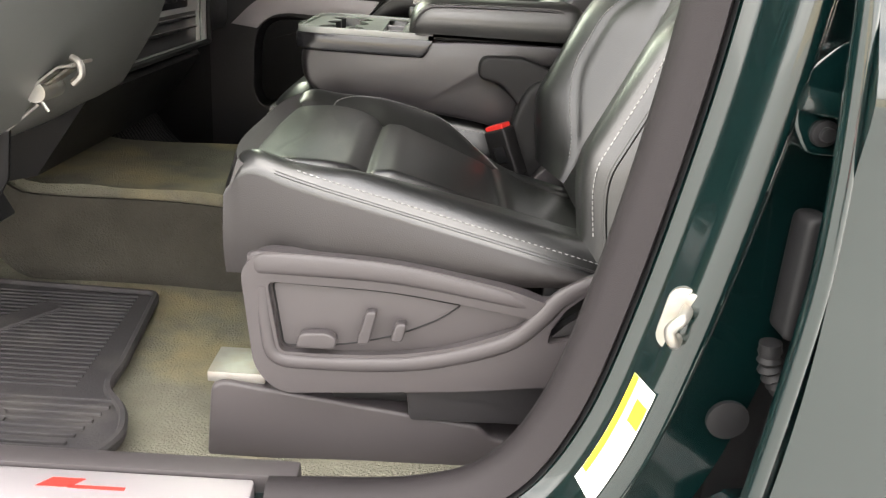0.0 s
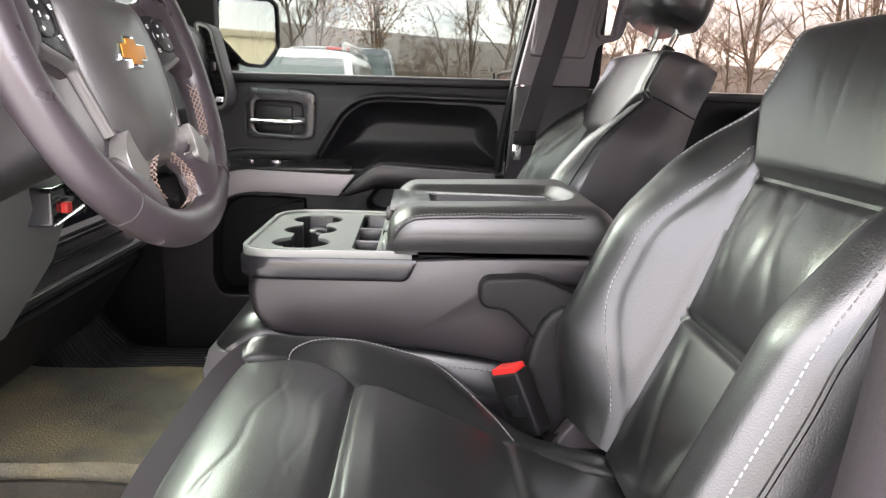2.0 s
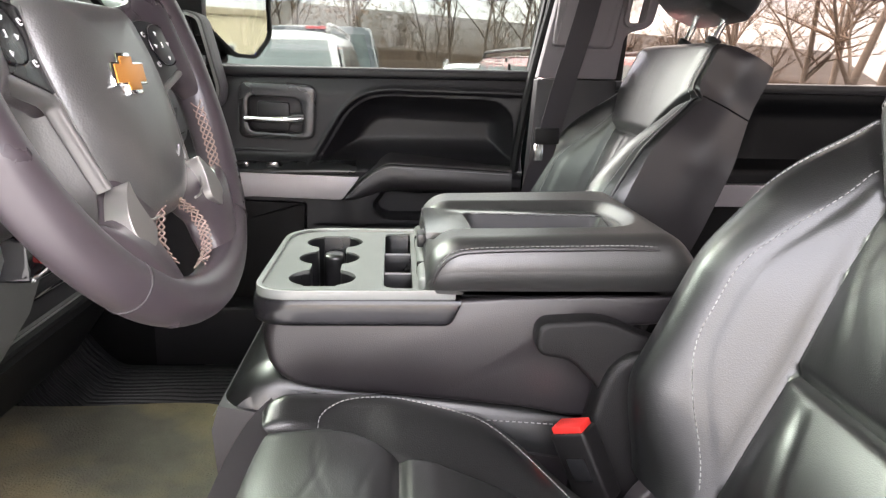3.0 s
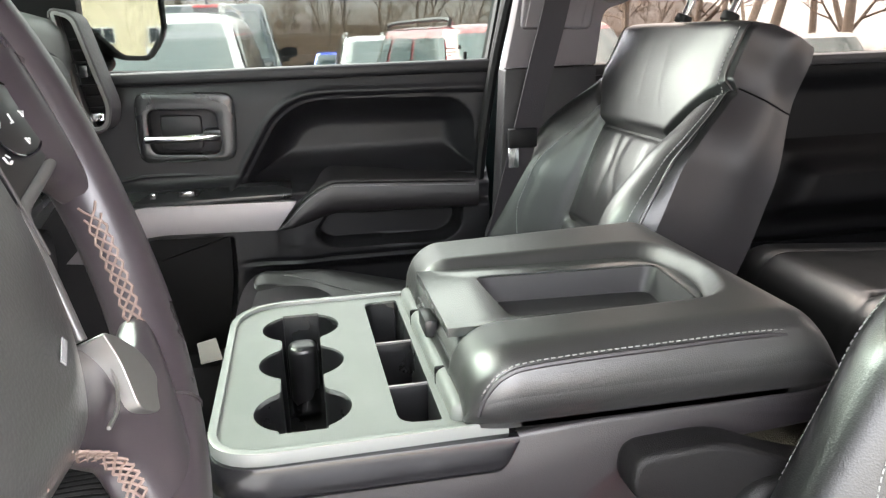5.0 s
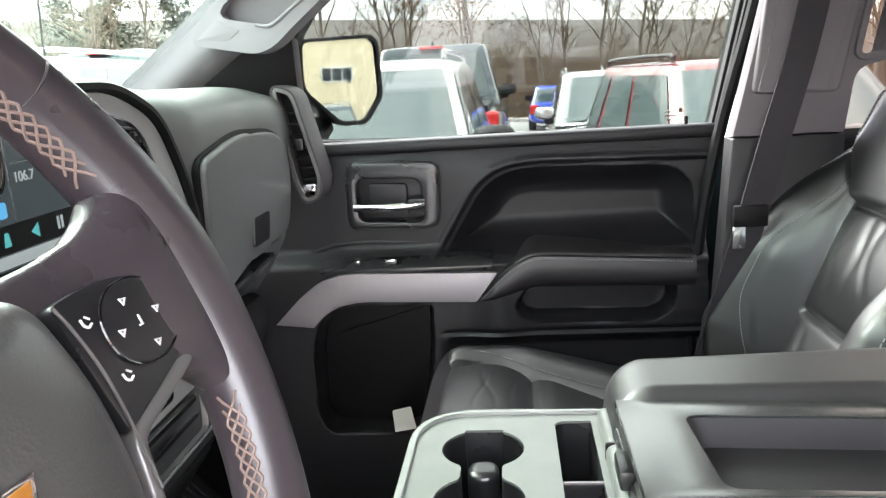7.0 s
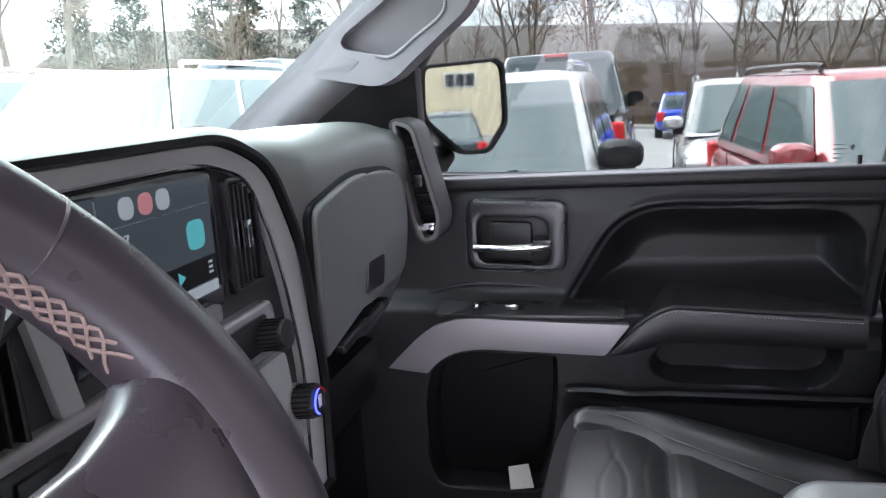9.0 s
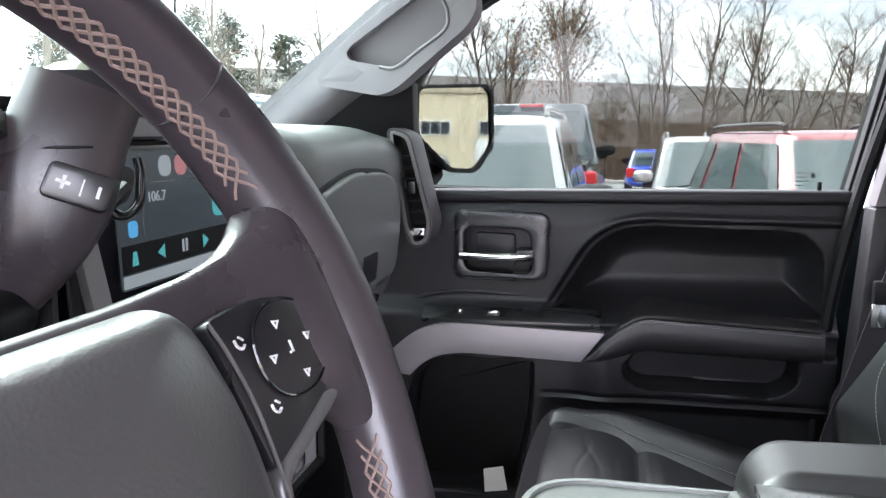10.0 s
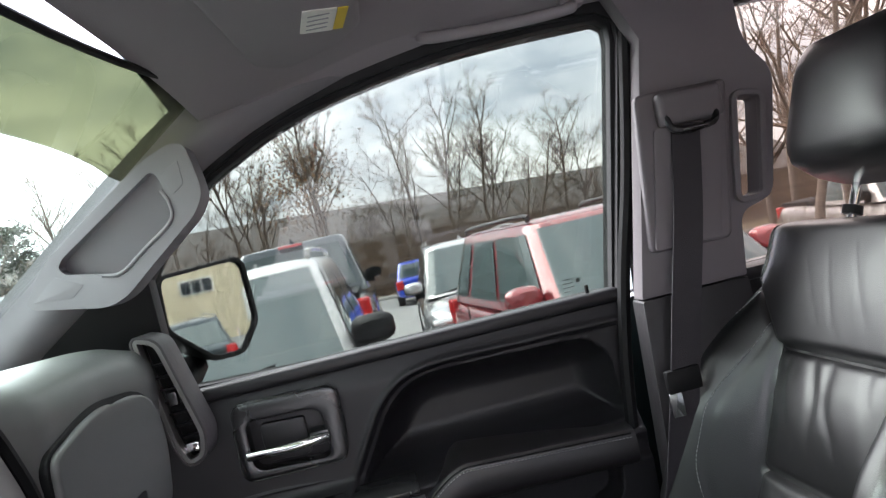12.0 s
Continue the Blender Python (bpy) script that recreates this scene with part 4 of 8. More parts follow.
    for o in (cushion, *cushion.children):
        o.data.transform(Matrix.Translation((fore, 0, lift)))
    # backrest: sunken insert, tall side bolsters, a head panel that tapers in between them
    L, base = 0.555, Vector((0.205, yc, 0.93))
    INS = 0.130                 # half width of the insert

    def half_width(s):
        return 0.266 - 0.012 * step(0.45, 0.66, s) - 0.050 * step(0.62, 0.88, s) - 0.010 * max(0, (s - 0.92) / 0.08) ** 2

    def ridge(s):
        """How far the bolster stands out of the backrest's plane."""
        return 0.018 + 0.066 * step(-0.06, 0.20, s) - 0.028 * step(0.42, 0.66, s) - 0.056 * step(0.58, 0.83, s)

    def head_edge(a):
        """Height of the head panel's lower seam at the distance a from the middle."""
        return 0.655 + 0.155 * min(1.0, max(0.0, (a - 0.118) / 0.085)) ** 0.9

    def face(s, d):
        a, w = abs(d), half_width(s)
        low = -0.012 + 0.008 * step(0.3, 0.6, s)
        low += 0.010 * math.sin(max(0, min(1, (s - 0.02) / 0.32)) * math.pi) * step(INS, INS - 0.05, a)
        low += 0.010 * math.sin(max(0, min(1, (s - 0.345) / 0.31)) * math.pi) * step(INS, INS - 0.05, a)
        top = min(0.205, w - 0.030)
        rise = step(INS - 0.006, top + 0.004, a) ** 0.75
        f = low + (ridge(s) - low) * rise
        f -= 0.007 * bump_at(a, INS, 0.006)
        f -= 0.008 * bump_at(s, 0.342, 0.011) * step(INS, INS - 0.008, a)
        f -= 0.0022 * bump_at(a, 0.172 - 0.03 * step(0.44, 0.74, s) - 0.042 * step(0.34, 0.02, s), 0.004) * step(0.72, 0.68, s)
        # creases worn into the insert
        for c0, slope, amp in ((-0.048, 0.20, 0.0022), (0.006, 0.10, 0.0030), (0.058, 0.16, 0.0020), (-0.090, 0.04, 0.0013), (0.095, -0.06, 0.0011)):
            f -= amp * bump_at(d, c0 + slope * (s - 0.36) + 0.006 * math.sin(s * 31 + c0 * 60), 0.011) * step(0.37, 0.56, s) * step(0.655, 0.63, s)
        for c0, slope, amp in ((-0.06, -0.2, 0.0022), (0.05, 0.25, 0.0022)):
            f -= amp * bump_at(d, c0 + slope * (s - 0.2), 0.010) * step(0.03, 0.1, s) * step(0.33, 0.26, s)
        k = step(-0.010, 0.012, s - head_edge(a))
        crown = 0.010 + 0.008 * math.sin(max(0, min(1, (s - 0.66) / 0.34)) * math.pi) * step(w, 0.06, a)
        for c0, slope, amp in ((-0.055, 0.25, 0.0003), (0.005, 0.18, 0.0004), (0.045, 0.3, 0.0003)):
            crown -= amp * bump_at(d, c0 + slope * (s - 0.80), 0.006) * step(0.70, 0.76, s) * step(0.96, 0.86, s)
        f = f * (1 - k) + crown * k
        return f - 0.009 * bump_at(s - head_edge(a), 0.0, 0.012)

    def back(u, v):
        s, w = u, half_width(u)
        t = -1 + 2 * v
        topr = max(0, (s - 0.94) / 0.06)
        if abs(t) <= 0.70:
            q = t / 0.70
            d = q * w
            f = face(s, d) - (0.012 + 0.040 * step(0.75, 0.35, s)) * max(0, (abs(d) - w + 0.050) / 0.050) ** 2.4
            f -= 0.030 * topr ** 2.2
        else:
            r = (abs(t) - 0.70) / 0.30
            d = math.copysign(w * (1 - 0.06 * step(0.4, 1, r)) + 0.004 * math.sin(r * math.pi), t)
            f0 = face(s, w) - (0.012 + 0.040 * step(0.75, 0.35, s)) - 0.030 * topr ** 2.2
            f = f0 + (-0.108 - f0) * r
        return base + BACK_UP * (L * s - 0.008 * topr ** 2) + BACK_N * f + Vector((0, d, 0))

    backrest = part("backrest", sheet(150, 170, lambda u, v: back(u, 0.148 + 0.704 * v)), LEATHER, seat, "black leather backrest with side bolsters")
    for v0 in (0.0, 0.85):
        side = part("side_panel", sheet(60, 12, lambda u, v: back(u, v0 + 0.15 * v)), LEATHER_SIDE, backrest, "matt charcoal vinyl side of the backrest")
        part("seam", tube([back(0.815, v) + Vector((0, math.copysign(0.0006, v - 0.5), 0)) for v in [v0 + 0.002 + 0.146 * i / 14 for i in range(15)]], 0.0014, 6), PLASTIC_DARK, side)

    def rear_fn(u, v):
        t = -1 + 2 * v
        topr = max(0, (u - 0.94) / 0.06)
        return base + BACK_UP * (L * u - 0.008 * topr ** 2) + BACK_N * (-0.108 - 0.018 * (1 - t * t)) + Vector((0, t * half_width(u) * 0.94, 0))

    part("back_shell", sheet(40, 16, rear_fn), PLASTIC, backrest, "charcoal back of the seat")
    top = [back(1.0, i / 60) for i in range(61)] + [rear_fn(1.0, i / 16) for i in range(16, -1, -1)]
    cap_bm = bmesh.new()
    cap_bm.faces.new([cap_bm.verts.new(p) for p in top])
    part("top_panel", cap_bm, LEATHER, backrest)

    def on_face(s, d, lift=0.0012):
        return back(s, 0.5 + 0.35 * d / half_width(s)) + BACK_N * lift

    for s_ in (-1, 1):
        run = [on_face(u, s_ * (0.178 - 0.03 * step(0.44, 0.74, u) - 0.042 * step(0.34, 0.02, u))) for u in [0.07 + 0.635 * i / 70 for i in range(71)]]
        part("seam_stitching", stitches(run, 0.0042, 0.0022, 0.0007), THREAD, backrest, "pale top stitching along the bolster")
        run2 = [on_face(u, s_ * (half_width(u) - 0.010), 0.0008) for u in [0.02 + 0.95 * i / 70 for i in range(71)]]
        part("piping", tube(run2, 0.0024, 6), LEATHER, backrest)
        part("edge_stitching", stitches([on_face(u, s_ * (half_width(u) - 0.019)) for u in [0.05 + 0.90 * i / 80 for i in range(81)]], 0.0042, 0.0022, 0.0008), THREAD, backrest, "pale stitching along the edge")
    # headrest on two chromed posts
    hc = base + BACK_UP * (L + 0.135) + BACK_N * 0.0
    rings = []
    for i in range(13):
        a = -1 + 2 * i / 12
        k = (1 - abs(a) ** 4.0) ** 0.32
        k = max(k, 0.30)
        rings.append([hc + BACK_UP * (0.092 * a) + Vector((0, p[0] * (0.55 + 0.45 * k) * (1 - 0.05 * a), 0)) + BACK_N * (p[1] * (0.35 + 0.65 * k) + 0.010 * a) for p in superell(0.134, 0.066, 4.2, 44)])
    headrest = part("headrest", loft(rings), LEATHER, seat, "black leather headrest")
    for d in (-0.07, 0.07):
        a = base + BACK_UP * (L - 0.03) + BACK_N * -0.035 + Vector((0, d, 0))
        post = part("post", tube([a, a + BACK_UP * 0.12], 0.0065, 12), CHROME, headrest, "chrome headrest post")
        part("collar", moved(disc((0, 0, 0), BACK_UP, 0.013, 0.012), Matrix.Translation(a + BACK_UP * 0.03)), PLASTIC_DARK, post)
    return seat


def seat_base(seat, yc, out):
    """Plastic side shield with the switch panel, and the rail cover."""
    ys = yc + out * 0.262
    def Y(a, b):
        return sorted((ys + out * a, ys + out * b))
    lo, hi = Y(0.0, 0.022)
    shield = rounded([(-0.202, 0.915), (-0.180, 0.938), (-0.03, 0.934), (0.097, 0.911), (0.146, 0.894), (0.165, 0.908), (0.20, 0.930), (0.238, 0.950), (0.245, 0.90), (0.238, 0.80), (0.05, 0.775), (-0.160, 0.760), (-0.188, 0.79)], [0.02, 0.02, 0.05, 0.03, 0.012, 0.02, 0.03, 0.02, 0.02, 0.03, 0.05, 0.03, 0.03])
    notch = rounded([(0.148, 0.845), (0.150, 0.863), (0.164, 0.889), (0.192, 0.915), (0.226, 0.930), (0.222, 0.880), (0.172, 0.851)], 0.005)
    field = rounded([(-0.172, 0.902), (-0.03, 0.899), (0.07, 0.885), (0.135, 0.874), (0.10, 0.856), (0.041, 0.832), (-0.024, 0.819), (-0.09, 0.815), (-0.158, 0.815)], [0.01, 0.04, 0.04, 0.004, 0.03, 0.03, 0.03, 0.03, 0.01])
    sh = part("side_shield", bevelled(holed(shield, [notch, field], "y", lo, hi), 0.005, 3, 50), PLASTIC_GREY, seat, "brown-grey plastic side shield")
    part("upper_roll", sweep(smoothed([(-0.190, ys + out * 0.012, 0.918), (-0.165, ys + out * 0.018, 0.924), (-0.03, ys + out * 0.019, 0.920), (0.085, ys + out * 0.018, 0.901), (0.142, ys + out * 0.012, 0.884)], 8), lambda k: superell(0.007, 0.014 - 0.008 * k * k, 2.6, 14)), PLASTIC_GREY, sh, "rounded upper edge")
    part("field_floor", prism(pushed(field, 0.004), "y", *Y(0.006, 0.011), 0.001), PLASTIC_GREY, sh)
    panel = rounded([(-0.167, 0.899), (-0.03, 0.895), (0.046, 0.884), (0.024, 0.865), (-0.026, 0.840), (-0.09, 0.823), (-0.155, 0.820)], [0.008, 0.04, 0.003, 0.03, 0.04, 0.03, 0.008])
    lo2, hi2 = Y(0.009, 0.0135)
    part("switch_panel", prism(panel, "y", lo2, hi2, 0.0015), PLASTIC_GREY, sh, "flat panel with the seat switches")
    part("panel_groove", tube([(p.x, ys + out * 0.0128, p.y) for p in panel], 0.0013, 6, True), PLASTIC_DARK, sh)
    part("lower_roll", sweep(smoothed([(-0.178, ys + out * 0.016, 0.895), (-0.174, ys + out * 0.018, 0.845), (-0.163, ys + out * 0.019, 0.808), (-0.12, ys + out * 0.020, 0.803), (-0.024, ys + out * 0.020, 0.807), (0.041, ys + out * 0.020, 0.820), (0.104, ys + out * 0.020, 0.844), (0.138, ys + out * 0.019, 0.876), (0.162, ys + out * 0.017, 0.904), (0.22, ys + out * 0.012, 0.934)], 8), lambda k: superell(0.007, 0.0075 + 0.004 * k, 2.4, 12)), PLASTIC_GREY, sh, "raised lower edge that sweeps up to the lever")
    a, b = Y(0.013, 0.028)
    part("seat_switch", prism(rounded([(-0.140, 0.824), (-0.135, 0.842), (-0.105, 0.845), (-0.092, 0.838), (-0.095, 0.824)], 0.006), "y", a, b, 0.004, 3), PLASTIC_GREY, sh, "slide switch")
    part("recline_switch", prism(rounded([(-0.070, 0.833), (-0.060, 0.874), (-0.048, 0.875), (-0.056, 0.834)], 0.005), "y", a, b, 0.004, 3), PLASTIC_GREY, sh, "upright recline switch")
    part("lumbar_switch", prism(rounded([(-0.032, 0.838), (-0.026, 0.862), (-0.013, 0.862), (-0.018, 0.838)], 0.006), "y", a, b, 0.004, 3), PLASTIC_GREY, sh, "small lumbar switch")
    part("notch_well", box(0.14, 0.24, *Y(-0.02, -0.004), 0.84, 0.92, 0.003), PLASTIC_DARK, sh)
    part("recline_lever", prism(rounded([(0.153, 0.849), (0.170, 0.868), (0.198, 0.888), (0.222, 0.900), (0.222, 0.886), (0.172, 0.853)], 0.004), "y", *Y(-0.004, 0.012), 0.003), PLASTIC, sh)
    low = part("skirt", prism(rounded([(-0.10, 0.79), (0.24, 0.82), (0.25, 0.72), (-0.005, 0.715), (-0.01, 0.755), (-0.10, 0.76)], 0.008), "y", *Y(-0.03, -0.004), 0.004), PLASTIC, seat)
    # rail cover on the floor
    rail = part("rail_cover", prism(rounded([(-0.258, 0.640), (-0.250, 0.742), (-0.235, 0.750), (0.085, 0.706), (0.098, 0.690), (0.16, 0.682), (0.30, 0.70), (0.30, 0.640)], [0.008, 0.015, 0.01, 0.02, 0.01, 0.03, 0.0, 0.0]), "y", *Y(-0.09, -0.012), 0.006, 3), PLASTIC_GREY, seat, "scuffed plastic cover over the seat rail")
    part("rail_end", box(-0.256, -0.185, *Y(-0.085, -0.02), 0.744, 0.758, 0.002), STEEL, rail, "bare metal end of the rail")
    part("rail_slot", box(-0.10, -0.005, *Y(-0.06, -0.010), 0.738, 0.750, 0.002), PLASTIC_DARK, rail)
    part("frame", box(-0.18, 0.30, yc - 0.20, yc + 0.20, 0.70, 0.90, 0.02), PLASTIC_DARK, seat)
    for dy in (-0.19, 0.17):
        part("rail", box(-0.24, 0.34, yc + dy, yc + dy + 0.04, 0.64, 0.72, 0.004), PLASTIC_DARK, seat)


driver_seat = front_seat("car_seat", Y_DRV, "worn black leather driver's seat with power switches", -1)
seat_base(driver_seat, Y_DRV, -1)
part("recliner_cover", prism(rounded([(0.155, 0.86), (0.185, 0.925), (0.235, 0.955), (0.285, 0.93), (0.28, 0.85)], [0.01, 0.03, 0.03, 0.03, 0.01]), "y", 1.262, 1.292, 0.007, 3), PLASTIC_GREY, driver_seat, "grey plastic cover over the recliner")
passenger_seat = front_seat("car_seat", Y_PAS, "black leather front passenger seat beside the door", 1, -0.018, -0.04)
seat_base(passenger_seat, Y_PAS, 1)

# rear bench, seen behind the passenger's seat
bench = thing("rear_bench_seat", "black leather rear bench seat", "car seat", (1.2, YC, 0.62))


def bench_fn(u, v):
    x, y = 0.70 + 0.68 * u, 0.80 + 1.46 * v
    z = 0.985 - 0.05 * u - 0.06 * max(0, 1 - u / 0.11) ** 2.5
    z -= 0.05 * max(0, (abs(2 * v - 1) - 0.9) / 0.1) ** 2
    for c in (0.33, 0.66):
        z -= 0.012 * bump_at(v, c, 0.006)
    for c in (0.08, 0.26, 0.40, 0.59, 0.74, 0.92):
        z -= 0.005 * bump_at(v, c, 0.004)
    return (x, y, z)


part("cushion", sheet(40, 150, bench_fn, 0.16, (0, 0, -1)), LEATHER, bench)
part("bench_back", loft([[Vector((1.36 + 0.14 * (z - 0.9) / 0.5 + dx, y, z)) for dx, z in ((0, 0.90), (-0.03, 1.1), (0.0, 1.36), (0.03, 1.40), (0.12, 1.38), (0.14, 0.90))] for y in [0.80 + 1.46 * i / 20 for i in range(21)]]), LEATHER, bench)
part("bench_base", box(0.86, 1.40, 0.85, 2.21, 0.64, 0.82, 0.02), PLASTIC_DARK, bench)
# ---- folding centre console ----
console = thing("center_console", "black folding centre console with cup holders and padded lid", "console", (0.0, YC, 0.66))
CY0, CY1 = 1.358, 1.702


# padded body: rounded nose in front, lower edge falling to the rear
def body_ring(d, hollow=False):
    x0 = -0.240 + 0.016 * (abs(d) / 0.172) ** 6
    line = [(x0 + 0.012, 1.100), (x0, 1.085), (x0 - 0.002, 1.06), (x0 + 0.008, 1.03), (x0 + 0.045, 1.010), (-0.08, 1.0), (0.06, 0.985), (0.13, 0.972), (0.155, 0.985), (0.160, 1.02), (0.10, 1.075), (0.26, 1.09), (0.275, 1.11), (0.275, 1.128), (0.20, 1.132), (-0.01, 1.124), (-0.02, 1.10)]
    ring = [Vector((x, YC + d, z)) for x, z in smoothed(line, 3)]
    if hollow:
        ring += [Vector((x, YC + d, z)) for x, z in ((-0.020, 1.05), (-0.024, 1.03), (-0.03, 1.024), (-0.18, 1.026), (x0 + 0.026, 1.035), (x0 + 0.022, 1.06), (x0 + 0.022, 1.099))]
    return ring


def shrunk(ring, d):
    """The ring drawn in by d within its own plane."""
    n = len(ring)
    turn = sum(ring[i - 1].x * ring[i].z - ring[i].x * ring[i - 1].z for i in range(n))
    out = []
    for i in range(n):
        t = (ring[(i + 1) % n] - ring[i - 1]).normalized()
        out.append(ring[i] + Vector((-t.z, 0, t.x)) * (d if turn > 0 else -d))
    return out


cheek = [shrunk(body_ring(-0.172), 0.007), shrunk(body_ring(-0.1705), 0.003), shrunk(body_ring(-0.167), 0.0008), body_ring(-0.162), body_ring(-0.150)]
flip = [[Vector((p.x, 2 * YC - p.y, p.z)) for p in r] for r in cheek]
body = part("body", merge(loft(cheek), loft([body_ring(-0.151 + 0.302 * i / 20, True) for i in range(21)], cap=False), loft(flip)), LEATHER_SIDE, console, "padded black vinyl body")
part("hem_stitching", stitches([(x, CY0 + 0.0015, 0.990 - 0.075 * (x + 0.2) - 0.004) for x in [-0.20 + 0.33 * i / 50 for i in range(51)]], 0.0045, 0.003, 0.0007), THREAD, body, "pale stitching along the lower hem")

# hard collar under the cup panel
collar = rounded([(-0.248, 1.350), (-0.010, 1.350), (-0.010, 1.710), (-0.248, 1.710)], [0.05, 0.0, 0.0, 0.072], 8)
collar = [p for q in range(len(collar)) for p in [collar[q].lerp(collar[(q + 1) % len(collar)], k / 40) for k in range(40 if (collar[q] - collar[(q + 1) % len(collar)]).length > 0.1 else 1)]]
part("collar", loft([[Vector((p.x * s, YC + (p.y - YC) * s, z + (1.120 - z) * max(0.0, min(1.0, (p.x + 0.030) / 0.019)) ** 3.0 if z < 1.11 else z)) for p in collar] for z, s in ((1.088, 0.985), (1.0905, 0.996), (1.094, 1.0), (1.118, 1.0), (1.124, 0.99), (1.1245, 0.955), (1.09, 0.95))], cap=False), COLLAR, console, "smooth black collar below the cup holders")

# cup panel: rim with its sheen put into the colour, plate with one lobed opening and a bin
PANEL = rounded([(-0.238, 1.362), (-0.022, 1.362), (-0.022, 1.698), (-0.238, 1.698)], [0.042, 0.0, 0.0, 0.064], 8)
cups = []
CUPS = [(-0.170, 1.430, 0.040), (-0.172, 1.530, 0.0395), (-0.172, 1.624, 0.0395)]
for side in (-1, 1):
    pts = []
    for i in range(61):
        y = 1.3905 + (1.663 - 1.3905) * i / 60
        best = 0.019
        for cx, cy, r in CUPS:
            if abs(y - cy) < r:
                best = max(best, math.sqrt(r * r - (y - cy) ** 2))
        pts.append(Vector((-0.172 + side * best, y)))
    cups += pts if side < 0 else pts[::-1]
BIN = rounded([(-0.098, 1.384), (-0.064, 1.382), (-0.064, 1.682), (-0.101, 1.680)], [0.020, 0.004, 0.004, 0.010])
plate = part("cup_panel", holed(PANEL, [cups, BIN], "z", 1.126, 1.1315), CUP_PANEL, console, "dusty dark grey plate round the cup holders")
part("rim", frame_prism(pushed(PANEL, 0.007), PANEL, "z", 1.120, 1.136, 0.003), RIM_SHEEN, console, "thin rim, paled for the sheen on its edge")


def well(outline, z0, z1, inset=0.93):
    c = sum(outline, Vector((0, 0))) / len(outline)
    bm = bmesh.new()
    a, b = [bm.verts.new((p.x, p.y, z1)) for p in outline], [bm.verts.new((c.x + (p.x - c.x) * inset, c.y + (p.y - c.y) * inset, z0)) for p in outline]
    for i in range(len(outline)):
        bm.faces.new((a[i - 1], a[i], b[i], b[i - 1]))
    bm.faces.new(b)
    return bm


part("cup_well", well(cups, 1.032, 1.1285), PLASTIC_SATIN, plate, "black moulded cup well")
for cx, cy, r in CUPS[2:]:
    part("cup_divider", prism(rounded([(cx - 0.015, cy - 0.032), (cx + 0.015, cy - 0.032), (cx + 0.015, cy + 0.002), (cx - 0.015, cy + 0.002)], 0.0145), "z", 1.032, 1.116, 0.010, 4), PLASTIC_SATIN, plate, "rounded cup divider")
part("pale_liner", box(-0.190, -0.152, 1.394, 1.485, 1.034, 1.062, 0.006), CUP_PANEL, plate)
part("bin_well", well(BIN, 1.05, 1.1285), PLASTIC_SATIN, plate, "black coin bin")
for y in (1.458, 1.5605):
    part("bin_divider", box(-0.100, -0.062, y - 0.002, y + 0.002, 1.075, 1.1275, 0.001), PLASTIC_SATIN, plate)
    part("divider_edge", box(-0.099, -0.063, y - 0.0015, y + 0.0015, 1.1275, 1.1295, 0.0005), SILVER, plate)
hinge = part("hinge_block", box(-0.058, -0.030, 1.375, 1.685, 1.124, 1.147, 0.010, 4), CUP_PANEL, console)
for y in (1.45, 1.60):
    part("hinge_gap", box(-0.0585, -0.0295, y - 0.003, y + 0.003, 1.125, 1.1475, 0.010, 4), PLASTIC_DARK, hinge)

# lid: padded shell with a hard tray let into it
LX0, LX1, LY0, LY1 = -0.050, 0.268, 1.352, 1.708
TRAY = rounded([(0.010, 1.448), (0.185, 1.440), (0.195, 1.560), (0.005, 1.572)], 0.014)
TRAY_OUT = rounded([(-0.052, 1.432), (0.19, 1.425), (0.215, 1.50), (0.20, 1.595), (-0.052, 1.610)], [0.004, 0.03, 0.03, 0.03, 0.004])


def lid_fn(u, v):
    x = LX0 + (LX1 - LX0) * u
    t = -1 + 2 * v
    front, rear = max(0, 1 - u / 0.13), max(0, (u - 0.84) / 0.16)
    ztop = 1.196 + 0.008 * u
    zt = ztop - 0.040 * (1 - math.sqrt(1 - front ** 2)) - 0.045 * rear ** 2.2
    zb = 1.137
    w = (LY1 - LY0) / 2 - 0.010 * rear ** 2 - 0.020 * (1 - math.sqrt(1 - front ** 2))
    if abs(t) <= 0.72:
        q = t / 0.72
        z = zt - 0.011 * max(0, (abs(q) - 0.84) / 0.16) ** 2.2
        y = YC + q * w
        d = depth_in(TRAY_OUT, x, y)
        z -= 0.014 * step(-0.012, 0.008, d) + 0.034 * step(-0.003, 0.006, depth_in(TRAY, x, y))
        return (x, y, z)
    s = (abs(t) - 0.72) / 0.28
    y = YC + math.copysign(w + 0.007 * math.sin(min(1, s * 1.1) * math.pi), t)
    return (x, y, zt - 0.011 + (zb - zt + 0.011) * s)


lid = part("lid", sheet(130, 160, lid_fn, 0.004, (0, 0, -1)), LID_VINYL, console, "padded black vinyl lid")
part("lid_front", box(LX0 + 0.001, LX0 + 0.02, 1.376, 1.684, 1.137, 1.160, 0.006), PLASTIC_SATIN, lid, "dark recess under the front of the lid")
part("lid_tray", bevelled(holed(pushed(TRAY_OUT, -0.004), [TRAY], "z", 1.180, 1.1885), 0.002, 2, 50), LID_PLATE, lid, "hard satin plate let into the lid")
part("tray_well", well(TRAY, 1.160, 1.186, 0.90), PLASTIC, lid, "sunken black tray")
part("latch", box(-0.057, -0.045, 1.505, 1.545, 1.152, 1.170, 0.003), PLASTIC_SATIN, lid, "black latch of the lid")
